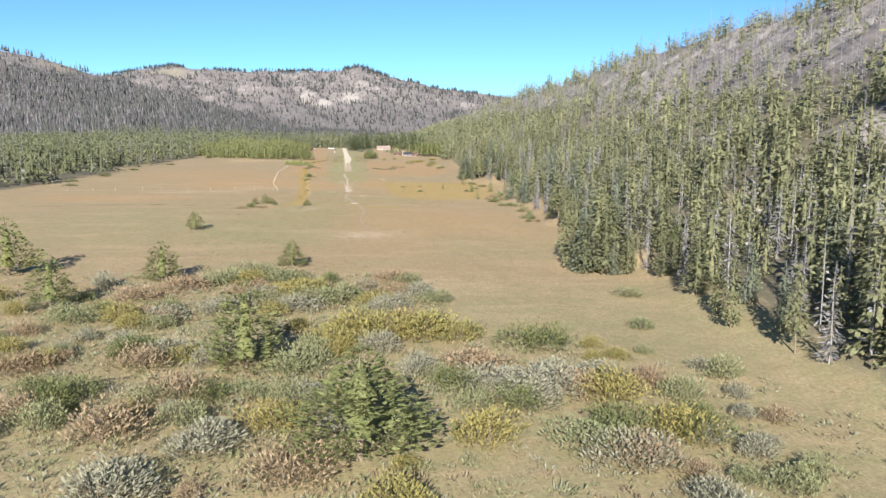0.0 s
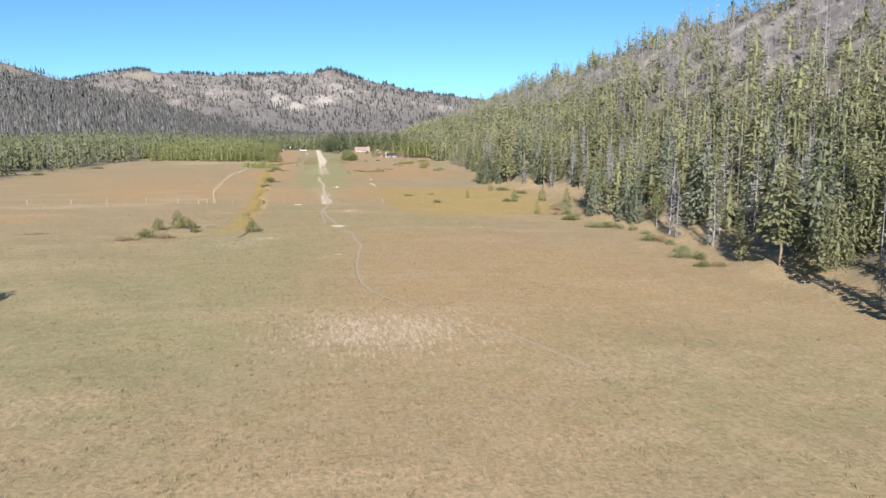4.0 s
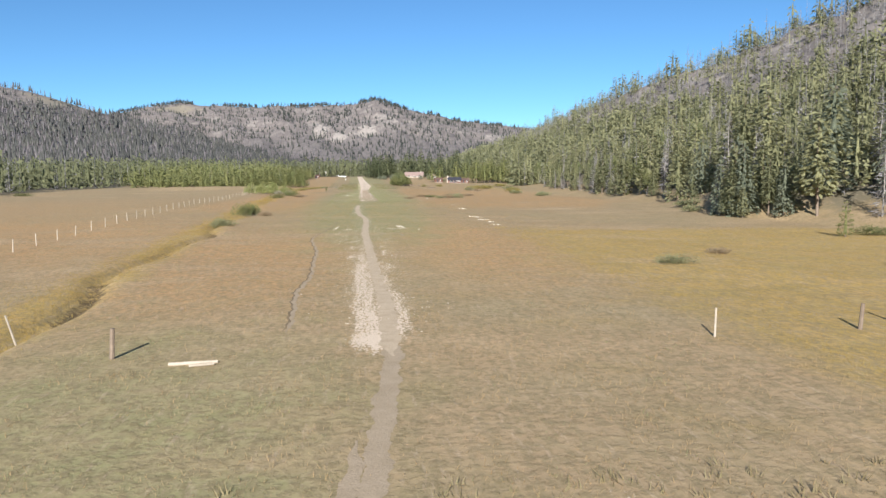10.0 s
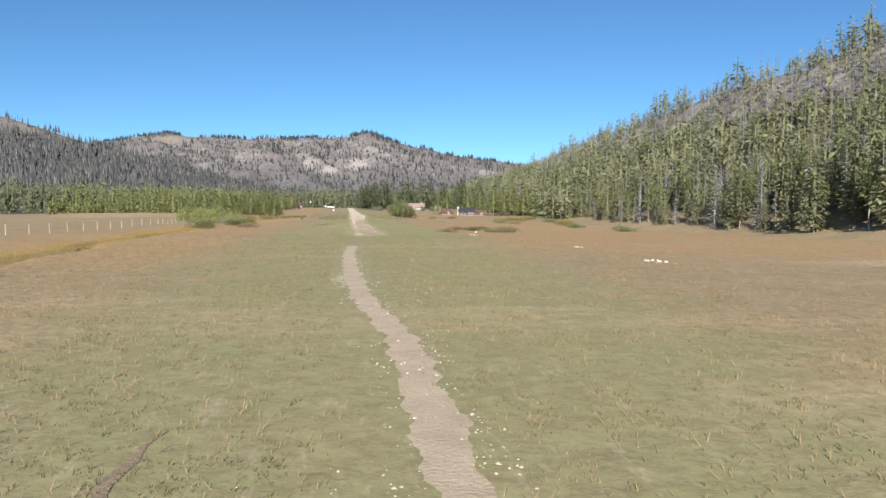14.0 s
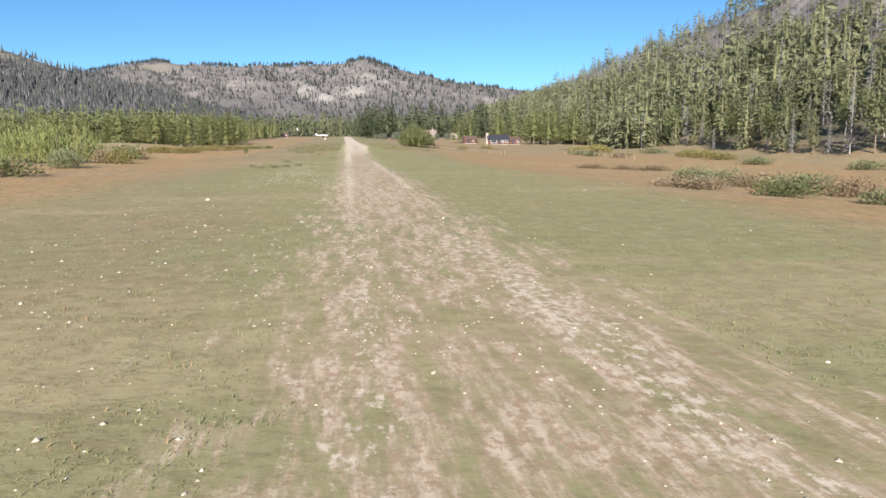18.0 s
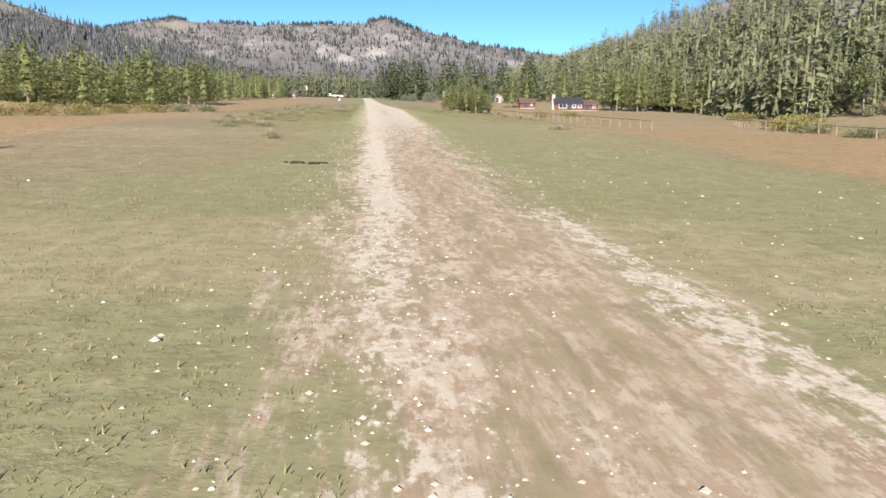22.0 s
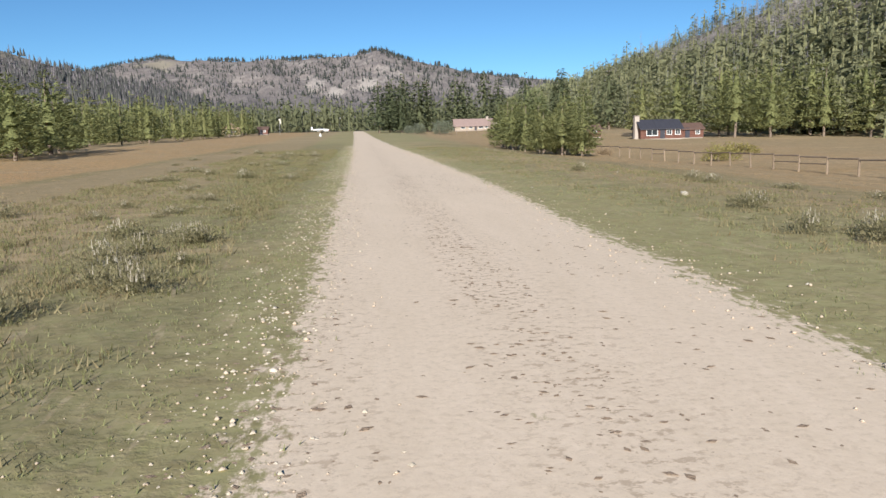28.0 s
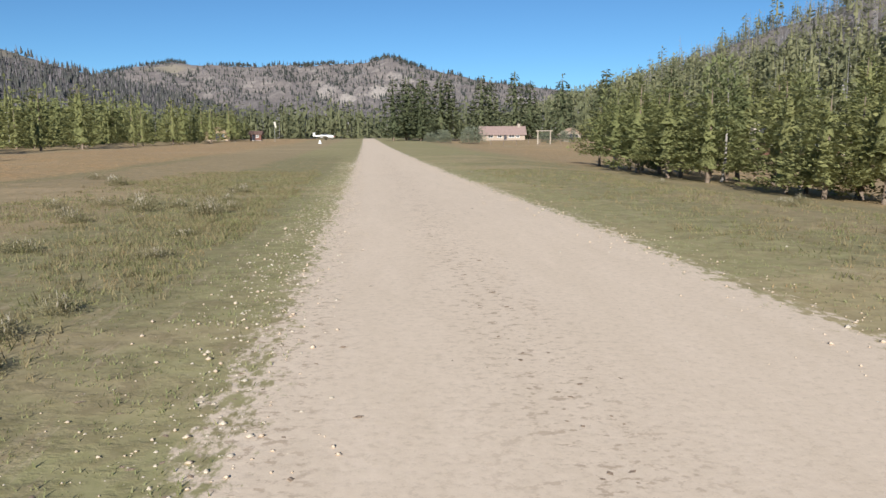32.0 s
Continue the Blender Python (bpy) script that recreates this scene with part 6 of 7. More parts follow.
xs = np.where(u < 0.45, ramp(ys, [560, 600, 633, 645, 664, 700, 760], [1.5, 2.1, 2.35, 2.5, 2.9, 2.9, 3.0]) + rg.normal(0, 0.32, n), np.where(u < 0.7, ramp(ys, [560, 640, 760], [2.6, 4.2, 4.4]) + rg.normal(0, 0.6, n), ramp(ys, GRAVEL_Y, GRAVEL_L) + rg.normal(-0.1, 0.5, n)))
ok = lumps(xs * 2, ys, 9) > -0.1
p = np.concatenate([on_land(xs[ok], ys[ok], 0.006), rg.choice([0.018, 0.03, 0.05], ok.sum(), p=[0.5, 0.38, 0.12])[:, None] * 1.2], 1)
v, f, t = scatter([(lambda q: (q[0] * np.array((1.5, 1.0, 1.0)), q[1][:4]))(chip(760 + k, 0.16)) for k in range(5)], p, rg)
tagged(from_arrays("soil_clods", v, f, CLOD, t), "brown soil clods and litter on the gravel", "soil", kind="stuff")

# ---- grass ----
def tuft(seed, blades, height, spread, width):
    """A few narrow blades from one root, one triangle each."""
    r = np.random.RandomState(seed)
    a = r.uniform(0, 6.283, blades)
    at = np.stack([r.normal(0, spread, blades), r.normal(0, spread, blades), np.full(blades, -0.02)], -1)
    side = np.stack([np.cos(a), np.sin(a), np.zeros(blades)], -1) * width
    tip = at + np.stack([r.normal(0, 0.4, blades), r.normal(0, 0.4, blades), np.ones(blades)], -1) * height * r.uniform(0.6, 1.3, (blades, 1))
    return np.stack([at - side, at + side, tip], 1).reshape(-1, 3), np.arange(3 * blades, dtype=np.int32).reshape(-1, 3)


SHORT = [tuft(800 + k, 6, 0.05, 0.075, 0.009) for k in range(6)]
TALL = [tuft(820 + k, 9, 0.13, 0.30, 0.009) for k in range(6)]


def meadow(name, xs, ys, templates, m, label, rng, grow=(0.6, 1.4)):
    lo, hi = ramp(ys, GRAVEL_Y, GRAVEL_L), ramp(ys, GRAVEL_Y, GRAVEL_R)
    keep = (ys < 440) | (xs < lo - 0.1 + rng.normal(0, 0.25, len(xs))) | (xs > hi + 0.1 + rng.normal(0, 0.25, len(xs)))
    path = ramp(ys, [130, 150, 184, 189, 198, 215, 230, 241, 257, 266, 276, 284, 293, 320, 349, 376, 403, 440], [7.5, 3.6, 1.4, 0.8, 0.9, 2.2, 2.4, 1.0, -0.8, -1.7, -2.0, -1.4, -0.6, -1.4, -1.2, -0.8, -1.5, -0.6])
    keep &= (np.abs(xs - path) > np.where(ys > 292, 1.1, 0.75)) | (ys > 440)
    v, f, t = scatter(templates, on_land(xs[keep], ys[keep], 0.0), rng, grow)
    tagged(from_arrays(name, v, f, m, t), label, "grass", kind="stuff")


n = 115000
ys = rs.uniform(438, 715, n)
xs = 2.5 + np.sign(rs.uniform(-1.25, 0.75, n)) * (1.3 + 9.5 * rs.rand(n) ** 1.6)
ok = lumps(xs, ys, 2.2, 4) > rs.uniform(-1.3, 0.6, n)
xs, ys = xs[ok], ys[ok]
meadow("strip_grass", xs, ys, SHORT, GRASS_GREEN, "short green grass tufts beside the strip", rs)
n = 12000
ys = rs.uniform(438, 740, n)
xs = 2.5 + np.sign(rs.uniform(-1, 1, n)) * rs.uniform(4, 26, n)
meadow("dry_strip_grass", xs, ys, SHORT, GRASS_TAN, "dry tan grass tufts among the green", rs, (0.8, 2.0))
n = 40000
ys = rs.uniform(112, 440, n)
xs = rs.normal(-1, 18, n)
ok = (lumps(xs, ys, 6, 5) > rs.uniform(-1.1, 0.9, n)) & ~((xs > 15) & (ys > 256) & (ys < 362))
xs, ys = xs[ok], ys[ok]
meadow("meadow_grass", xs, ys, TALL, GRASS_TAN, "knee-high dry tan meadow grass", rs)
n = 19000
ys = 96 + 185 * rs.rand(n)
xs = rs.normal(-6, 20, n)
ok = lumps(xs, ys, 8, 5) > rs.uniform(-0.9, 0.9, n)
ok &= ~((xs > 15) & (ys > 256))
meadow("dark_meadow_tufts", xs[ok], ys[ok], [tuft(850 + k, 8, 0.22, 0.10, 0.018) for k in range(6)], WEED_BROWN, "darker brown grass tufts in the dry meadow", rs, (0.5, 1.3))
n = 22000
ys = rs.uniform(352, 452, n)
xs = rs.normal(-1, 9, n)
ok = lumps(xs, ys, 5, 5) > rs.uniform(-0.8, 0.8, n)
brown = rs.rand(n) < 0.5
LOW_TUFTS = [tuft(860 + k, 7, 0.085, 0.09, 0.013) for k in range(6)]
meadow("low_brown_tufts", xs[ok & brown], ys[ok & brown], LOW_TUFTS, WEED_BROWN, "low brown tufts in the worn sward", rs, (0.5, 1.3))
meadow("low_olive_tufts", xs[ok & ~brown], ys[ok & ~brown], LOW_TUFTS, WEED_OLIVE, "low olive tufts in the worn sward", rs, (0.5, 1.2))
n = 9000
ys = 28 + 412 * rs.rand(n) ** 1.3
xs = rs.normal(-4, 22, n)
meadow("green_meadow_grass", xs, ys, TALL, GRASS_GREEN, "olive green tufts among the dry grass", rs, (0.5, 1.1))
n = 44000
ys = rs.uniform(596, 722, n)
xs = np.where(rs.rand(n) < 0.74, -0.8 - 0.7 * np.abs(lumps(ys * 0, ys, 9)) - np.abs(rs.normal(0, 0.3, n)) - 8 * rs.rand(n) ** 1.25, 7.5 + 8 * rs.rand(n))
ok = lumps(xs * 1.5, ys, 7) > rs.uniform(-0.8, 0.7, n)
WEEDY = [tuft(840 + k, 9, 0.11, 0.10, 0.012) for k in range(6)]
brown = rs.rand(n) < 0.55
meadow("rough_weeds", xs[ok & brown], ys[ok & brown], WEEDY, WEED_BROWN, "rough brown weeds beside the gravel", rs, (0.4, 1.35))
meadow("olive_weeds", xs[ok & ~brown], ys[ok & ~brown], WEEDY, WEED_OLIVE, "olive green weeds beside the gravel", rs, (0.4, 1.2))
n = 16000
ys = np.concatenate([rs.uniform(240, 520, n // 2), rs.uniform(262, 362, n // 2)])
xs = np.concatenate([ramp(ys[:n // 2], [255, 300, 373, 453, 520], [-17.6, -18.4, -21.3, -24.4, -27]) + rs.normal(0, 1.3, n // 2), 15 + 40 * rs.rand(n // 2) ** 1.3])
meadow("golden_sedge", xs, ys, TALL, GRASS_GOLD, "golden sedge along the wet ditch", rs, (0.6, 1.2))

# ---- fences and posts ----
def post_mesh(height, radius, m, name="post"):
    bm = bmesh.new()
    rod(bm, (0, 0, -0.3), (0, 0, height), radius, radius * 0.85, 7)
    me = bpy.data.meshes.new(name)
    bm.to_mesh(me)
    bm.free()
    me.materials.append(m)
    return me


W_POST, B_POST, T_POST = post_mesh(1.2, 0.05, POST_WHITE), post_mesh(1.15, 0.1, POST), post_mesh(1.15, 0.09, POST_TAN)
west_fence = anchor("wire_fence", -29, 301, label="long line of pale wooden posts across the meadow", category="fence")


def along(points, step):
    """Spots every step metres along a line of points."""
    pts = [Vector(p) for p in points]
    out, left = [], 0.0
    for a, b in zip(pts, pts[1:]):
        d = (b - a).length
        while left < d:
            out.append(a.lerp(b, left / d))
            left += step
        left -= d
    return out


def add_post(parent, me, x, y, lean=4.0):
    ob = new("post", me)
    ob.parent = parent
    ob.matrix_basis = parent.matrix_basis.inverted() @ pose(x, y, land1(x, y), R.uniform(-lean, lean), R.uniform(-lean, lean), R.uniform(0, 360))
    return ob


line = along([(-28.2, 301), (-30.2, 319), (-32.9, 340), (-34.3, 371), (-36, 400), (-38, 445), (-38, 480), (-38, 520), (-40, 548), (-37, 572), (-33, 590), (-29.5, 597), (-27, 603)], 6.3)
for q in line:
    add_post(west_fence, W_POST, q.x, q.y)
for h in (0.5, 0.95):
    bm = bmesh.new()
    for a, b in zip(line, line[1:]):
        rod(bm, (a.x + 29, a.y - 301, land1(a.x, a.y) + h - west_fence.location.z), (b.x + 29, b.y - 301, land1(b.x, b.y) + h - west_fence.location.z), 0.004, 0.004, 3)
    part("wire", bm, BARK, west_fence)
for i in range(9):
    add_post(west_fence, W_POST, -36.5 - 8.5 * i + R.uniform(-1, 1), 302.6 + R.uniform(-0.8, 0.8), 8)
gate_stub = anchor("fence_corner", -29, 300, label="short corner of pale rails and posts", category="fence")
for x, y in ((-29.6, 300), (-27.9, 301.5), (-31.5, 299)):
    add_post(gate_stub, W_POST, x, y)
part("rail", rod(bmesh.new(), (-2.5, -1, 0.95), (-0.6, 0, 1.0), 0.05, 0.05, 6), POST_WHITE, gate_stub)
for x, y, h, lean, me in ((-11, 294.1, 1.0, 3, B_POST), (-16.3, 298.8, 1.2, -14, W_POST), (12.6, 294.5, 1.0, 2, W_POST), (20, 296, 1.0, 6, B_POST), (23, 298, 1.0, -5, B_POST), (28, 303, 1.0, 3, B_POST), (-23.5, 299.5, 1.0, 5, B_POST)):
    ob = new("old_post", me)
    ob.matrix_basis = pose(x, y, land1(x, y), 0, lean, 20)
    ob.scale = (1, 1, h)
    tagged(ob, "lone weathered fence post standing in grass", "post", "old posts across the strip's end")
ob = anchor("fallen_pole", -7.8, 292.7, 4, label="pale weathered poles lying in the grass", category="pole")
part("pole", rod(bmesh.new(), (-0.85, 0, 0.06), (0.85, 0.1, 0.06), 0.07, 0.06, 8), POST_WHITE, ob)
part("short_pole", rod(bmesh.new(), (-0.1, -0.35, 0.055), (0.75, -0.2, 0.055), 0.05, 0.05, 8), POST_WHITE, ob)
ob = anchor("fallen_log", 3.0, 349.3, -83, label="thin grey log lying in rusty grass", category="log")
part("log", rod(bmesh.new(), (-1.0, 0, 0.05), (1.0, 0, 0.05), 0.03, 0.025, 7), BARK_PALE, ob)

rail_fence = anchor("log_fence", 33, 680, label="brown log rail fence around the yard", category="fence")
line = along([(36.5, 640), (34.2, 660), (33.3, 672), (31.8, 700), (31.4, 715), (31.0, 735), (33, 752)], 3.2)
for q in line:
    add_post(rail_fence, T_POST, q.x, q.y, 2.5)
for a, b in zip(line, line[1:]):
    for h, r in ((1.08, 0.06), (0.62, 0.045)):
        if h < 1 and R.rand() < 0.75:
            continue
        za, zb = land1(a.x, a.y) - rail_fence.location.z, land1(b.x, b.y) - rail_fence.location.z
        part("rail", rod(bmesh.new(), (a.x - 33, a.y - 680, za + h + 0.08), (b.x - 33, b.y - 680, zb + h), r, r * 0.8, 6), POST, rail_fence)
yard_fence = anchor("yard_fence", 70, 690, label="low pale post fence before the yellow willows", category="fence")
yl = along([(50, 594), (49.3, 609), (49.8, 632), (52, 646), (58, 662)], 3.4)
for q in yl:
    add_post(yard_fence, T_POST, q.x, q.y)
for a, b in zip(yl, yl[1:]):
    part("rail", rod(bmesh.new(), (a.x - 70, a.y - 690, land1(a.x, a.y) - yard_fence.location.z + 1.02), (b.x - 70, b.y - 690, land1(b.x, b.y) - yard_fence.location.z + 1.0), 0.055, 0.045, 6), POST_TAN, yard_fence)
far_fence = anchor("horse_fence", 50, 862, label="low rail fence before the far house", category="fence")
fl = along([(30, 856), (41, 860), (62, 872)], 3.4)
for q in fl:
    add_post(far_fence, B_POST, q.x, q.y, 2)
for a, b in zip(fl, fl[1:]):
    part("rail", rod(bmesh.new(), (a.x - 50, a.y - 862, land1(a.x, a.y) - far_fence.location.z + 1.0), (b.x - 50, b.y - 862, land1(b.x, b.y) - far_fence.location.z + 1.0), 0.06, 0.05, 6), POST, far_fence)
portal = anchor("gate_frame", 43, 858, label="tall pale timber gateway with a crossbar", category="gate")
for dx in (-1.5, 1.5):
    part("gate_post", rod(bmesh.new(), (dx, 0, -0.3), (dx, 0, 3.3), 0.16, 0.13, 8), POST_WHITE, portal)
part("crossbar", rod(bmesh.new(), (-2.0, 0, 3.15), (2.0, 0, 3.15), 0.11, 0.1, 8), POST_WHITE, portal)

# ---- buildings ----
def gable_house(name, x, y, turn, w, d, wall_h, rise, wall_m, roof_m, windows, label, door=None, chimney=None, logs=True, eave=0.45, ridge_on_x=True):
    """A one-storey house: log walls, gabled roof of two slabs, framed windows, a door, a chimney. w along its front, d deep."""
    e = anchor(name, x, y, turn, label=label, category="house")
    e.location.z = min(land1(x - w / 2, y - d / 2), land1(x + w / 2, y - d / 2), land1(x, y)) + 0.05
    part("foundation", slab(bmesh.new(), -w / 2 - 0.05, w / 2 + 0.05, -d / 2 - 0.05, d / 2 + 0.05, -0.8, 0.18, 0.03), MASONRY, e)
    if logs:
        nlog = int(wall_h / 0.3)
        for i in range(nlog):
            z = 0.18 + 0.15 + i * 0.3
            for sgn in (-1, 1):
                part("log", rod(bmesh.new(), (-w / 2 - 0.2, sgn * (d / 2 - 0.15), z), (w / 2 + 0.2, sgn * (d / 2 - 0.15), z), 0.165, 0.165, 8), wall_m, e)
                part("log", rod(bmesh.new(), (sgn * (w / 2 - 0.15), -d / 2, z + 0.05), (sgn * (w / 2 - 0.15), d / 2, z + 0.05), 0.16, 0.16, 8), wall_m, e)
        top = 0.18 + nlog * 0.3
    else:
        top = wall_h
        for sgn in (-1, 1):
            part("wall", slab(bmesh.new(), -w / 2, w / 2, sgn * (d / 2 - 0.1) - 0.1, sgn * (d / 2 - 0.1) + 0.1, 0.18, top), wall_m, e)
            part("wall", slab(bmesh.new(), sgn * (w / 2 - 0.1) - 0.1, sgn * (w / 2 - 0.1) + 0.1, -d / 2 + 0.2, d / 2 - 0.2, 0.18, top), wall_m, e)
    L, S = (w, d) if ridge_on_x else (d, w)
    spin = Matrix() if ridge_on_x else Matrix.Rotation(radians(90), 4, "Z")
    for sgn in (-1, 1):
        bm = bmesh.new()
        a, b = L / 2 - 0.1, S / 2
        vs = [bm.verts.new(spin @ Vector(p)) for p in ((sgn * a, -b, top), (sgn * a, b, top), (sgn * a, 0, top + rise), (sgn * (a - 0.15), -b, top), (sgn * (a - 0.15), b, top), (sgn * (a - 0.15), 0, top + rise))]
        for fc in ((0, 1, 2), (5, 4, 3), (0, 3, 4, 1), (1, 4, 5, 2), (2, 5, 3, 0)):
            bm.faces.new([vs[k] for k in fc])
        part("gable", bm, wall_m, e)
        bm = bmesh.new()
        k = (S / 2 + eave) / (S / 2)
        z0 = top + rise - rise * k
        quad = [(-L / 2 - eave, sgn * S / 2 * k, z0), (L / 2 + eave, sgn * S / 2 * k, z0), (L / 2 + eave, 0, top + rise), (-L / 2 - eave, 0, top + rise)]
        lo = [bm.verts.new(spin @ Vector((p[0], p[1], p[2] + 0.04))) for p in quad]
        hi = [bm.verts.new(spin @ Vector((p[0], p[1], p[2] + 0.2))) for p in quad]
        bm.faces.new(lo), bm.faces.new(hi[::-1])
        for i in range(4):
            bm.faces.new((lo[i], hi[i], hi[(i + 1) % 4], lo[(i + 1) % 4]))
        bmesh.ops.recalc_face_normals(bm, faces=bm.faces)
        part("roof", bm, roof_m, e)
        n = int(L + 2 * eave)
        for i in range(n):
            u = -L / 2 - eave + (i + 0.5) * (L + 2 * eave) / n
            part("roof_seam", rod(bmesh.new(), spin @ Vector((u, sgn * S / 2 * k, z0 + 0.21)), spin @ Vector((u, sgn * 0.05, top + rise + 0.2)), 0.025, 0.025, 4), roof_m, e)
    for wx, wz, ww, wh in windows:
        yw = -d / 2 - 0.06
        win = part("window", slab(bmesh.new(), wx - ww / 2, wx + ww / 2, yw - 0.02, yw + 0.1, wz - wh / 2, wz + wh / 2), GLASS, e, "dark window pane")
        for bx0, bx1, bz0, bz1 in ((-ww / 2 - 0.12, ww / 2 + 0.12, wh / 2, wh / 2 + 0.13), (-ww / 2 - 0.12, ww / 2 + 0.12, -wh / 2 - 0.13, -wh / 2), (-ww / 2 - 0.12, -ww / 2, -wh / 2, wh / 2), (ww / 2, ww / 2 + 0.12, -wh / 2, wh / 2), (-0.035, 0.035, -wh / 2, wh / 2)):
            part("frame", slab(bmesh.new(), wx + bx0, wx + bx1, yw - 0.07, yw + 0.02, wz + bz0, wz + bz1), WHITE, win, "white painted frame")
    if door:
        yw = -d / 2 - 0.08
        dr = part("door", slab(bmesh.new(), door - 0.48, door + 0.48, yw - 0.03, yw + 0.08, 0.2, 2.25, 0.01), ROOF_DARK, e, "dark plank door")
        part("handle", rod(bmesh.new(), (door + 0.36, yw - 0.09, 1.2), (door + 0.36, yw - 0.02, 1.2), 0.03, 0.03, 6), METAL, dr)
    if chimney is not None:
        bm = bmesh.new()
        slab(bm, chimney - 0.5, chimney + 0.5, -0.7, 0.7, -0.5, top + rise + 0.9, 0.05)
        ch = part("chimney", bm, MASONRY, e, "pale stone chimney")
        part("chimney_cap", slab(bmesh.new(), chimney - 0.6, chimney + 0.6, -0.8, 0.8, top + rise + 0.9, top + rise + 1.05, 0.03), MASONRY, ch)
    return e


gable_house("log_house", 64.2, 789, -3, 8.4, 6.0, 2.3, 1.7, LOG, ROOF_DARK, [(-2.0, 1.45, 2.2, 1.1), (1.6, 1.5, 0.9, 0.9), (3.4, 1.5, 0.9, 0.9)], "red brown log house with a dark blue roof", 0.2, -4.45)
gable_house("log_annex", 71.5, 790, -3, 4.6, 4.6, 2.0, 1.1, LOG, ROOF_BROWN, [(1.2, 1.3, 0.7, 0.7)], "small brown log annex beside the house", -1.0)
gable_house("log_shed", 56.0, 812, 0, 5.0, 4.0, 2.0, 1.2, LOG, ROOF_BROWN, [(1.2, 1.3, 0.6, 0.6)], "brown log shed behind the house", -0.8)
gable_house("ranch_house", 49.5, 954, -4, 15.5, 7.0, 2.2, 2.6, CREAM, ROOF_RED, [(-4.4, 1.5, 1.6, 1.0), (-1.2, 1.5, 1.4, 1.0), (3.0, 1.5, 1.8, 1.0), (5.2, 1.5, 1.0, 1.0)], "cream ranch house under a faded red roof", 0.8, 5.9, False, 0.6)
gable_house("small_cabin", 61.5, 905, 0, 5.0, 5.0, 2.3, 1.5, CREAM, ROOF_TAN, [(1.3, 1.5, 0.8, 0.8)], "small cream cabin with an open dark porch", -0.4, None, False, 0.7, False)
gable_house("western_cabin", -44.5, 925, 6, 6.4, 6.0, 2.2, 1.9, LOG_PALE, ROOF_TAN, [(-1.5, 1.4, 0.9, 0.9), (1.6, 1.4, 0.9, 0.9)], "pale log cabin among the western pines", 0.1, None, True, 0.5, False)
gable_house("tool_shed", -33.5, 930, 0, 3.4, 3.0, 2.1, 0.8, LOG, ROOF_BROWN, [(0.6, 1.4, 0.6, 0.6)], "dark plank shed behind the windsock", -0.6, None, False)

# ---- windsock, parked aircraft, markers ----
sock = anchor("windsock_mast", -25.9, 914, label="slim mast with a limp pale windsock", category="windsock")
part("mast", rod(bmesh.new(), (0, 0, -0.3), (0, 0, 5.6), 0.07, 0.04, 8), METAL, sock)
bm = bmesh.new()
rod(bm, (0.1, 0, 5.7), (0.45, 0, 4.0), 0.42, 0.2, 12)
part("windsock", bm, OCHRE, sock, "limp faded cloth sock")
part("hoop", rod(bmesh.new(), (0.08, 0, 5.76), (0.1, 0, 5.68), 0.45, 0.45, 14), METAL, sock)

plane = anchor("parked_aircraft", -12.5, 940, -6, label="small white single-engine aircraft parked on grass", category="airplane")


def loft(bm, rings, sides=12):
    """A skin over oval rings: x, half width, half height, centre height."""
    loops = []
    for x, rw_, rh, zc in rings:
        loops.append([bm.verts.new((x, math.cos(6.283 * i / sides) * rw_, zc + math.sin(6.283 * i / sides) * rh)) for i in range(sides)])
    for a, b in zip(loops, loops[1:]):
        for i in range(sides):
            bm.faces.new((a[i], b[i], b[(i + 1) % sides], a[(i + 1) % sides]))
    bm.faces.new(loops[0][::-1]), bm.faces.new(loops[-1])
    return bm


part("fuselage", loft(bmesh.new(), [(-3.9, 0.08, 0.14, 1.25), (-2.5, 0.25, 0.3, 1.2), (-0.8, 0.52, 0.58, 1.15), (0.8, 0.58, 0.62, 1.12), (2.2, 0.52, 0.5, 1.05), (2.9, 0.38, 0.38, 1.02), (3.05, 0.15, 0.15, 1.02)]), WHITE, plane)
part("canopy", loft(bmesh.new(), [(-0.9, 0.1, 0.05, 1.7), (-0.5, 0.42, 0.3, 1.75), (0.6, 0.45, 0.34, 1.75), (1.3, 0.2, 0.06, 1.6)], 10), GLASS, plane, "dark tinted canopy")
for sgn in (-1, 1):
    bm = bmesh.new()
    slab(bm, -0.7, 0.8, 0.3, 4.6, -0.08, 0.08, 0.05, Matrix.Translation((0.2, 0, 0.85)) @ (Matrix.Scale(sgn, 4, (0, 1, 0)) @ Matrix.Rotation(radians(5), 4, "X")))
    bmesh.ops.recalc_face_normals(bm, faces=bm.faces)
    part("wing", bm, WHITE, plane)
    bm = bmesh.new()
    slab(bm, -3.9, -3.2, 0.05 * sgn, 1.5 * sgn, 1.25, 1.31, 0.02)
    bmesh.ops.recalc_face_normals(bm, faces=bm.faces)
    part("tailplane", bm, WHITE, plane)
    gear = part("gear_leg", rod(bmesh.new(), (0.3, sgn * 1.2, 0.85), (0.3, sgn * 1.25, 0.25), 0.05, 0.05, 6), METAL, plane)
    part("wheel", rod(bmesh.new(), (0.3, sgn * 1.18, 0.22), (0.3, sgn * 1.34, 0.22), 0.22, 0.22, 12), RUBBER, gear)
bm = bmesh.new()
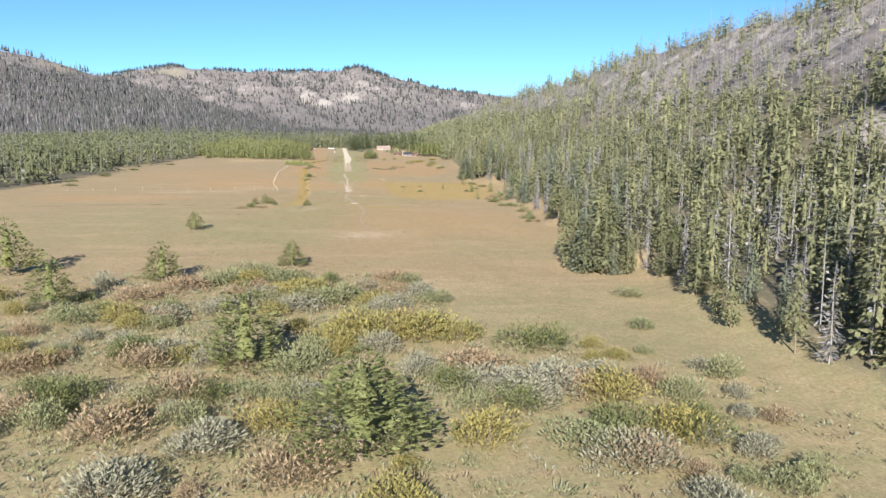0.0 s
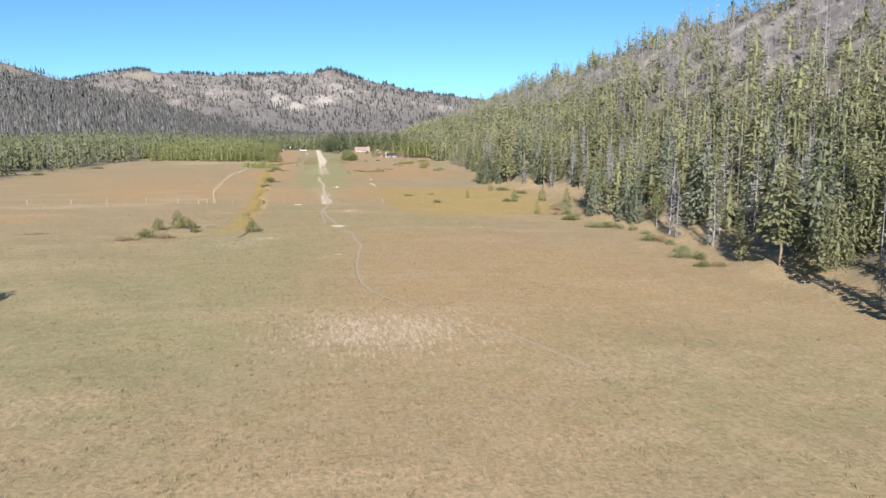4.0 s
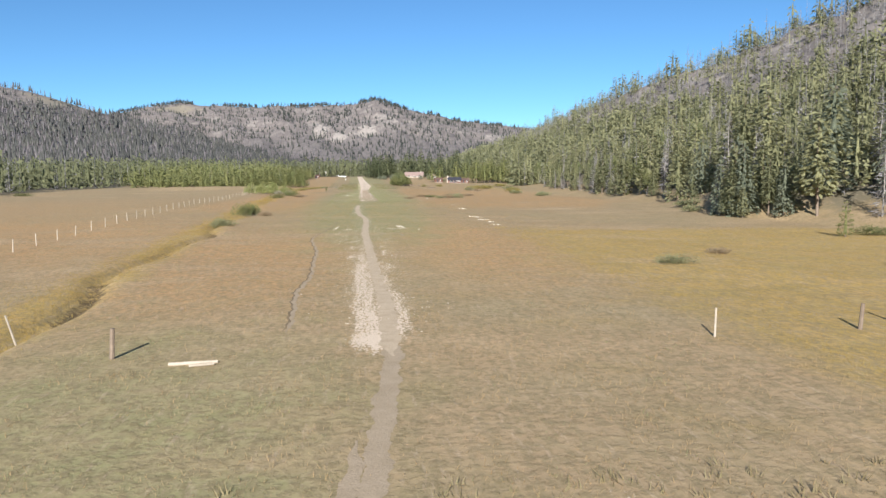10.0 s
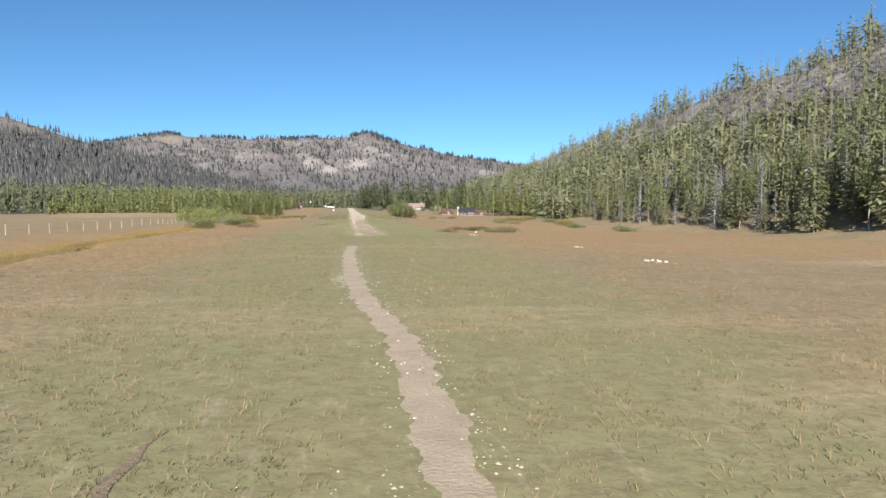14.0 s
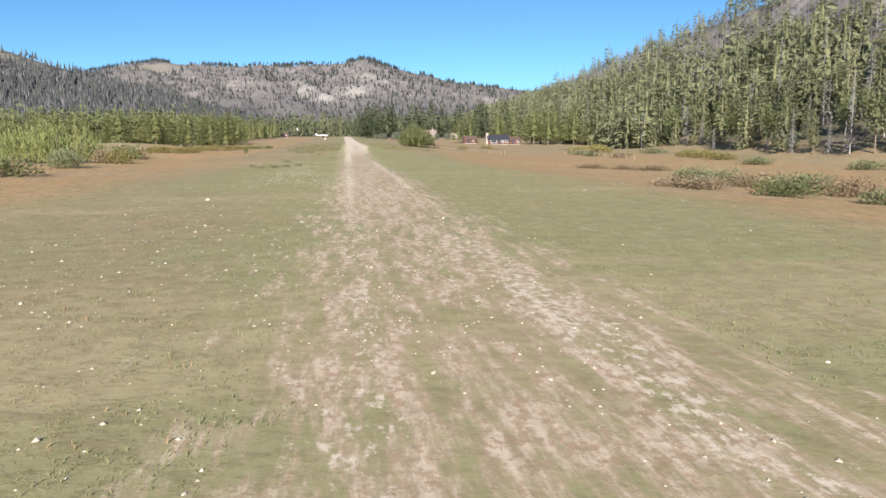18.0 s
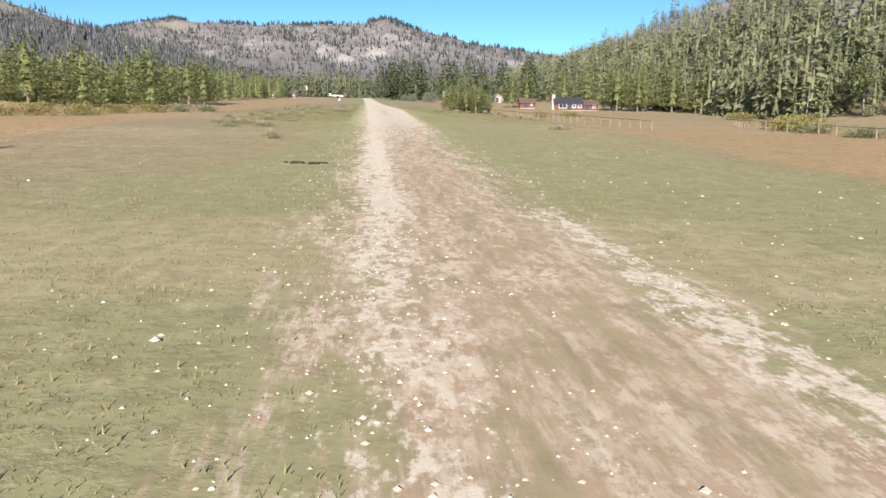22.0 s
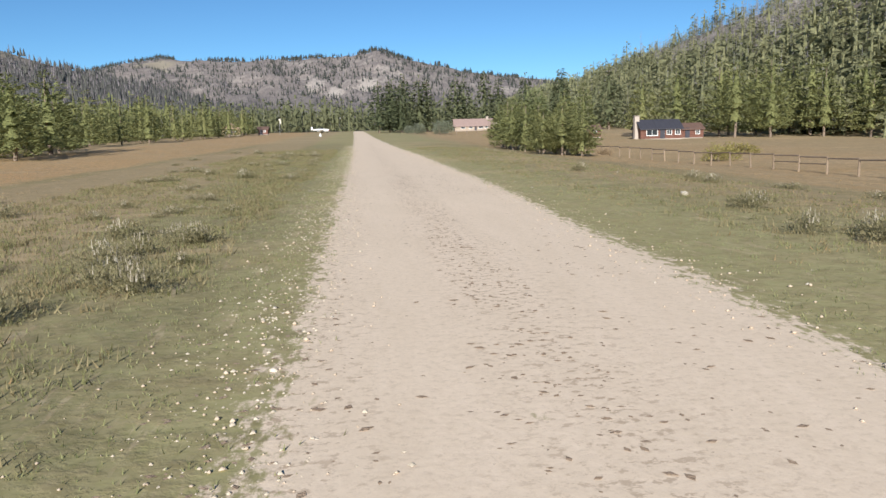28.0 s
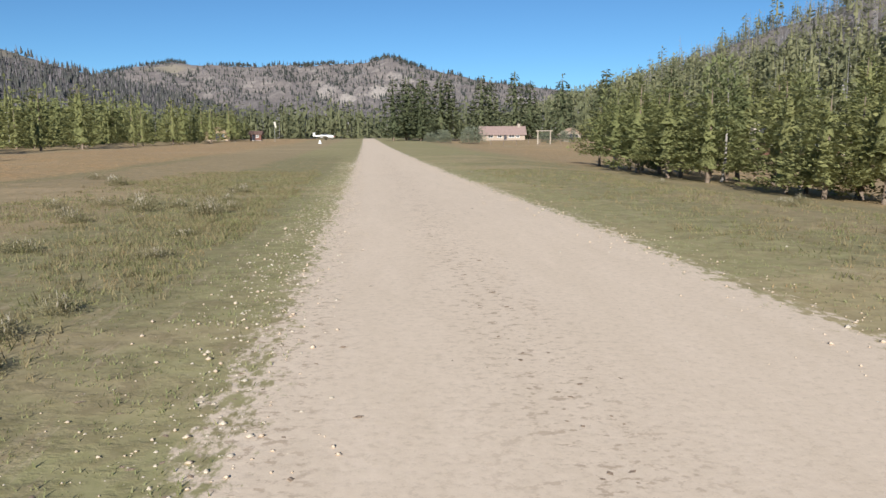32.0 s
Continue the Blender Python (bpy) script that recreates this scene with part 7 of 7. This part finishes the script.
slab(bm, -3.95, -3.2, -0.04, 0.04, 1.2, 2.35, 0.02)
part("tail_fin", bm, WHITE, plane)
part("spinner", rod(bmesh.new(), (3.05, 0, 1.02), (3.4, 0, 1.02), 0.16, 0.03, 10), RED, plane, "red spinner")
part("propeller", slab(bmesh.new(), 3.1, 3.16, -0.07, 0.07, 0.15, 1.9, 0.02), METAL, plane)
nose = part("nose_leg", rod(bmesh.new(), (2.4, 0, 0.9), (2.5, 0, 0.22), 0.045, 0.045, 6), METAL, plane)
part("wheel", rod(bmesh.new(), (2.5, -0.07, 0.2), (2.5, 0.07, 0.2), 0.2, 0.2, 12), RUBBER, nose)
part("stripe", slab(bmesh.new(), -2.6, 2.2, -0.6, -0.5, 1.0, 1.1, 0.01), BLUE, plane, "blue side stripe")
cone = anchor("edge_marker", -9.0, 852, label="white edge marker standing in the grass", category="marker")
part("cone", rod(bmesh.new(), (0, 0, 0.02), (0, 0, 0.9), 0.38, 0.12, 10), WHITE, cone)
part("base", slab(bmesh.new(), -0.42, 0.42, -0.42, 0.42, 0.0, 0.05, 0.01), WHITE, cone)

# ---- dung on the grass ----
CLODS = []
for k in range(4):
    bm = bmesh.new()
    bmesh.ops.create_icosphere(bm, subdivisions=2, radius=0.5)
    for v_ in bm.verts:
        v_.co = Vector((v_.co.x * 1.2, v_.co.y, v_.co.z * 0.55)) * R.uniform(0.8, 1.15)
    me = bpy.data.meshes.new("clod")
    bm.to_mesh(me)
    bm.free()
    me.materials.append(DUNG)
    CLODS.append(me)
for x, y, s in ((-1.95, 565.15, 0.25), (-1.4, 565.0, 0.24)):
    heap = anchor("dung_heap", x, y, 30 * x, label="dark dried dung heap on short grass", category="dung", group="dung heaps")
    for i in range(18):
        ob = new("clod", CLODS[i % 4])
        ob.parent = heap
        ob.matrix_basis = pose(R.normal(0, 0.5) * s, R.normal(0, 0.4) * s, 0.025, 0, 0, R.uniform(0, 360))
        q = R.uniform(0.25, 0.75) * s
        ob.scale = (q, q, q * R.uniform(0.6, 1.0))
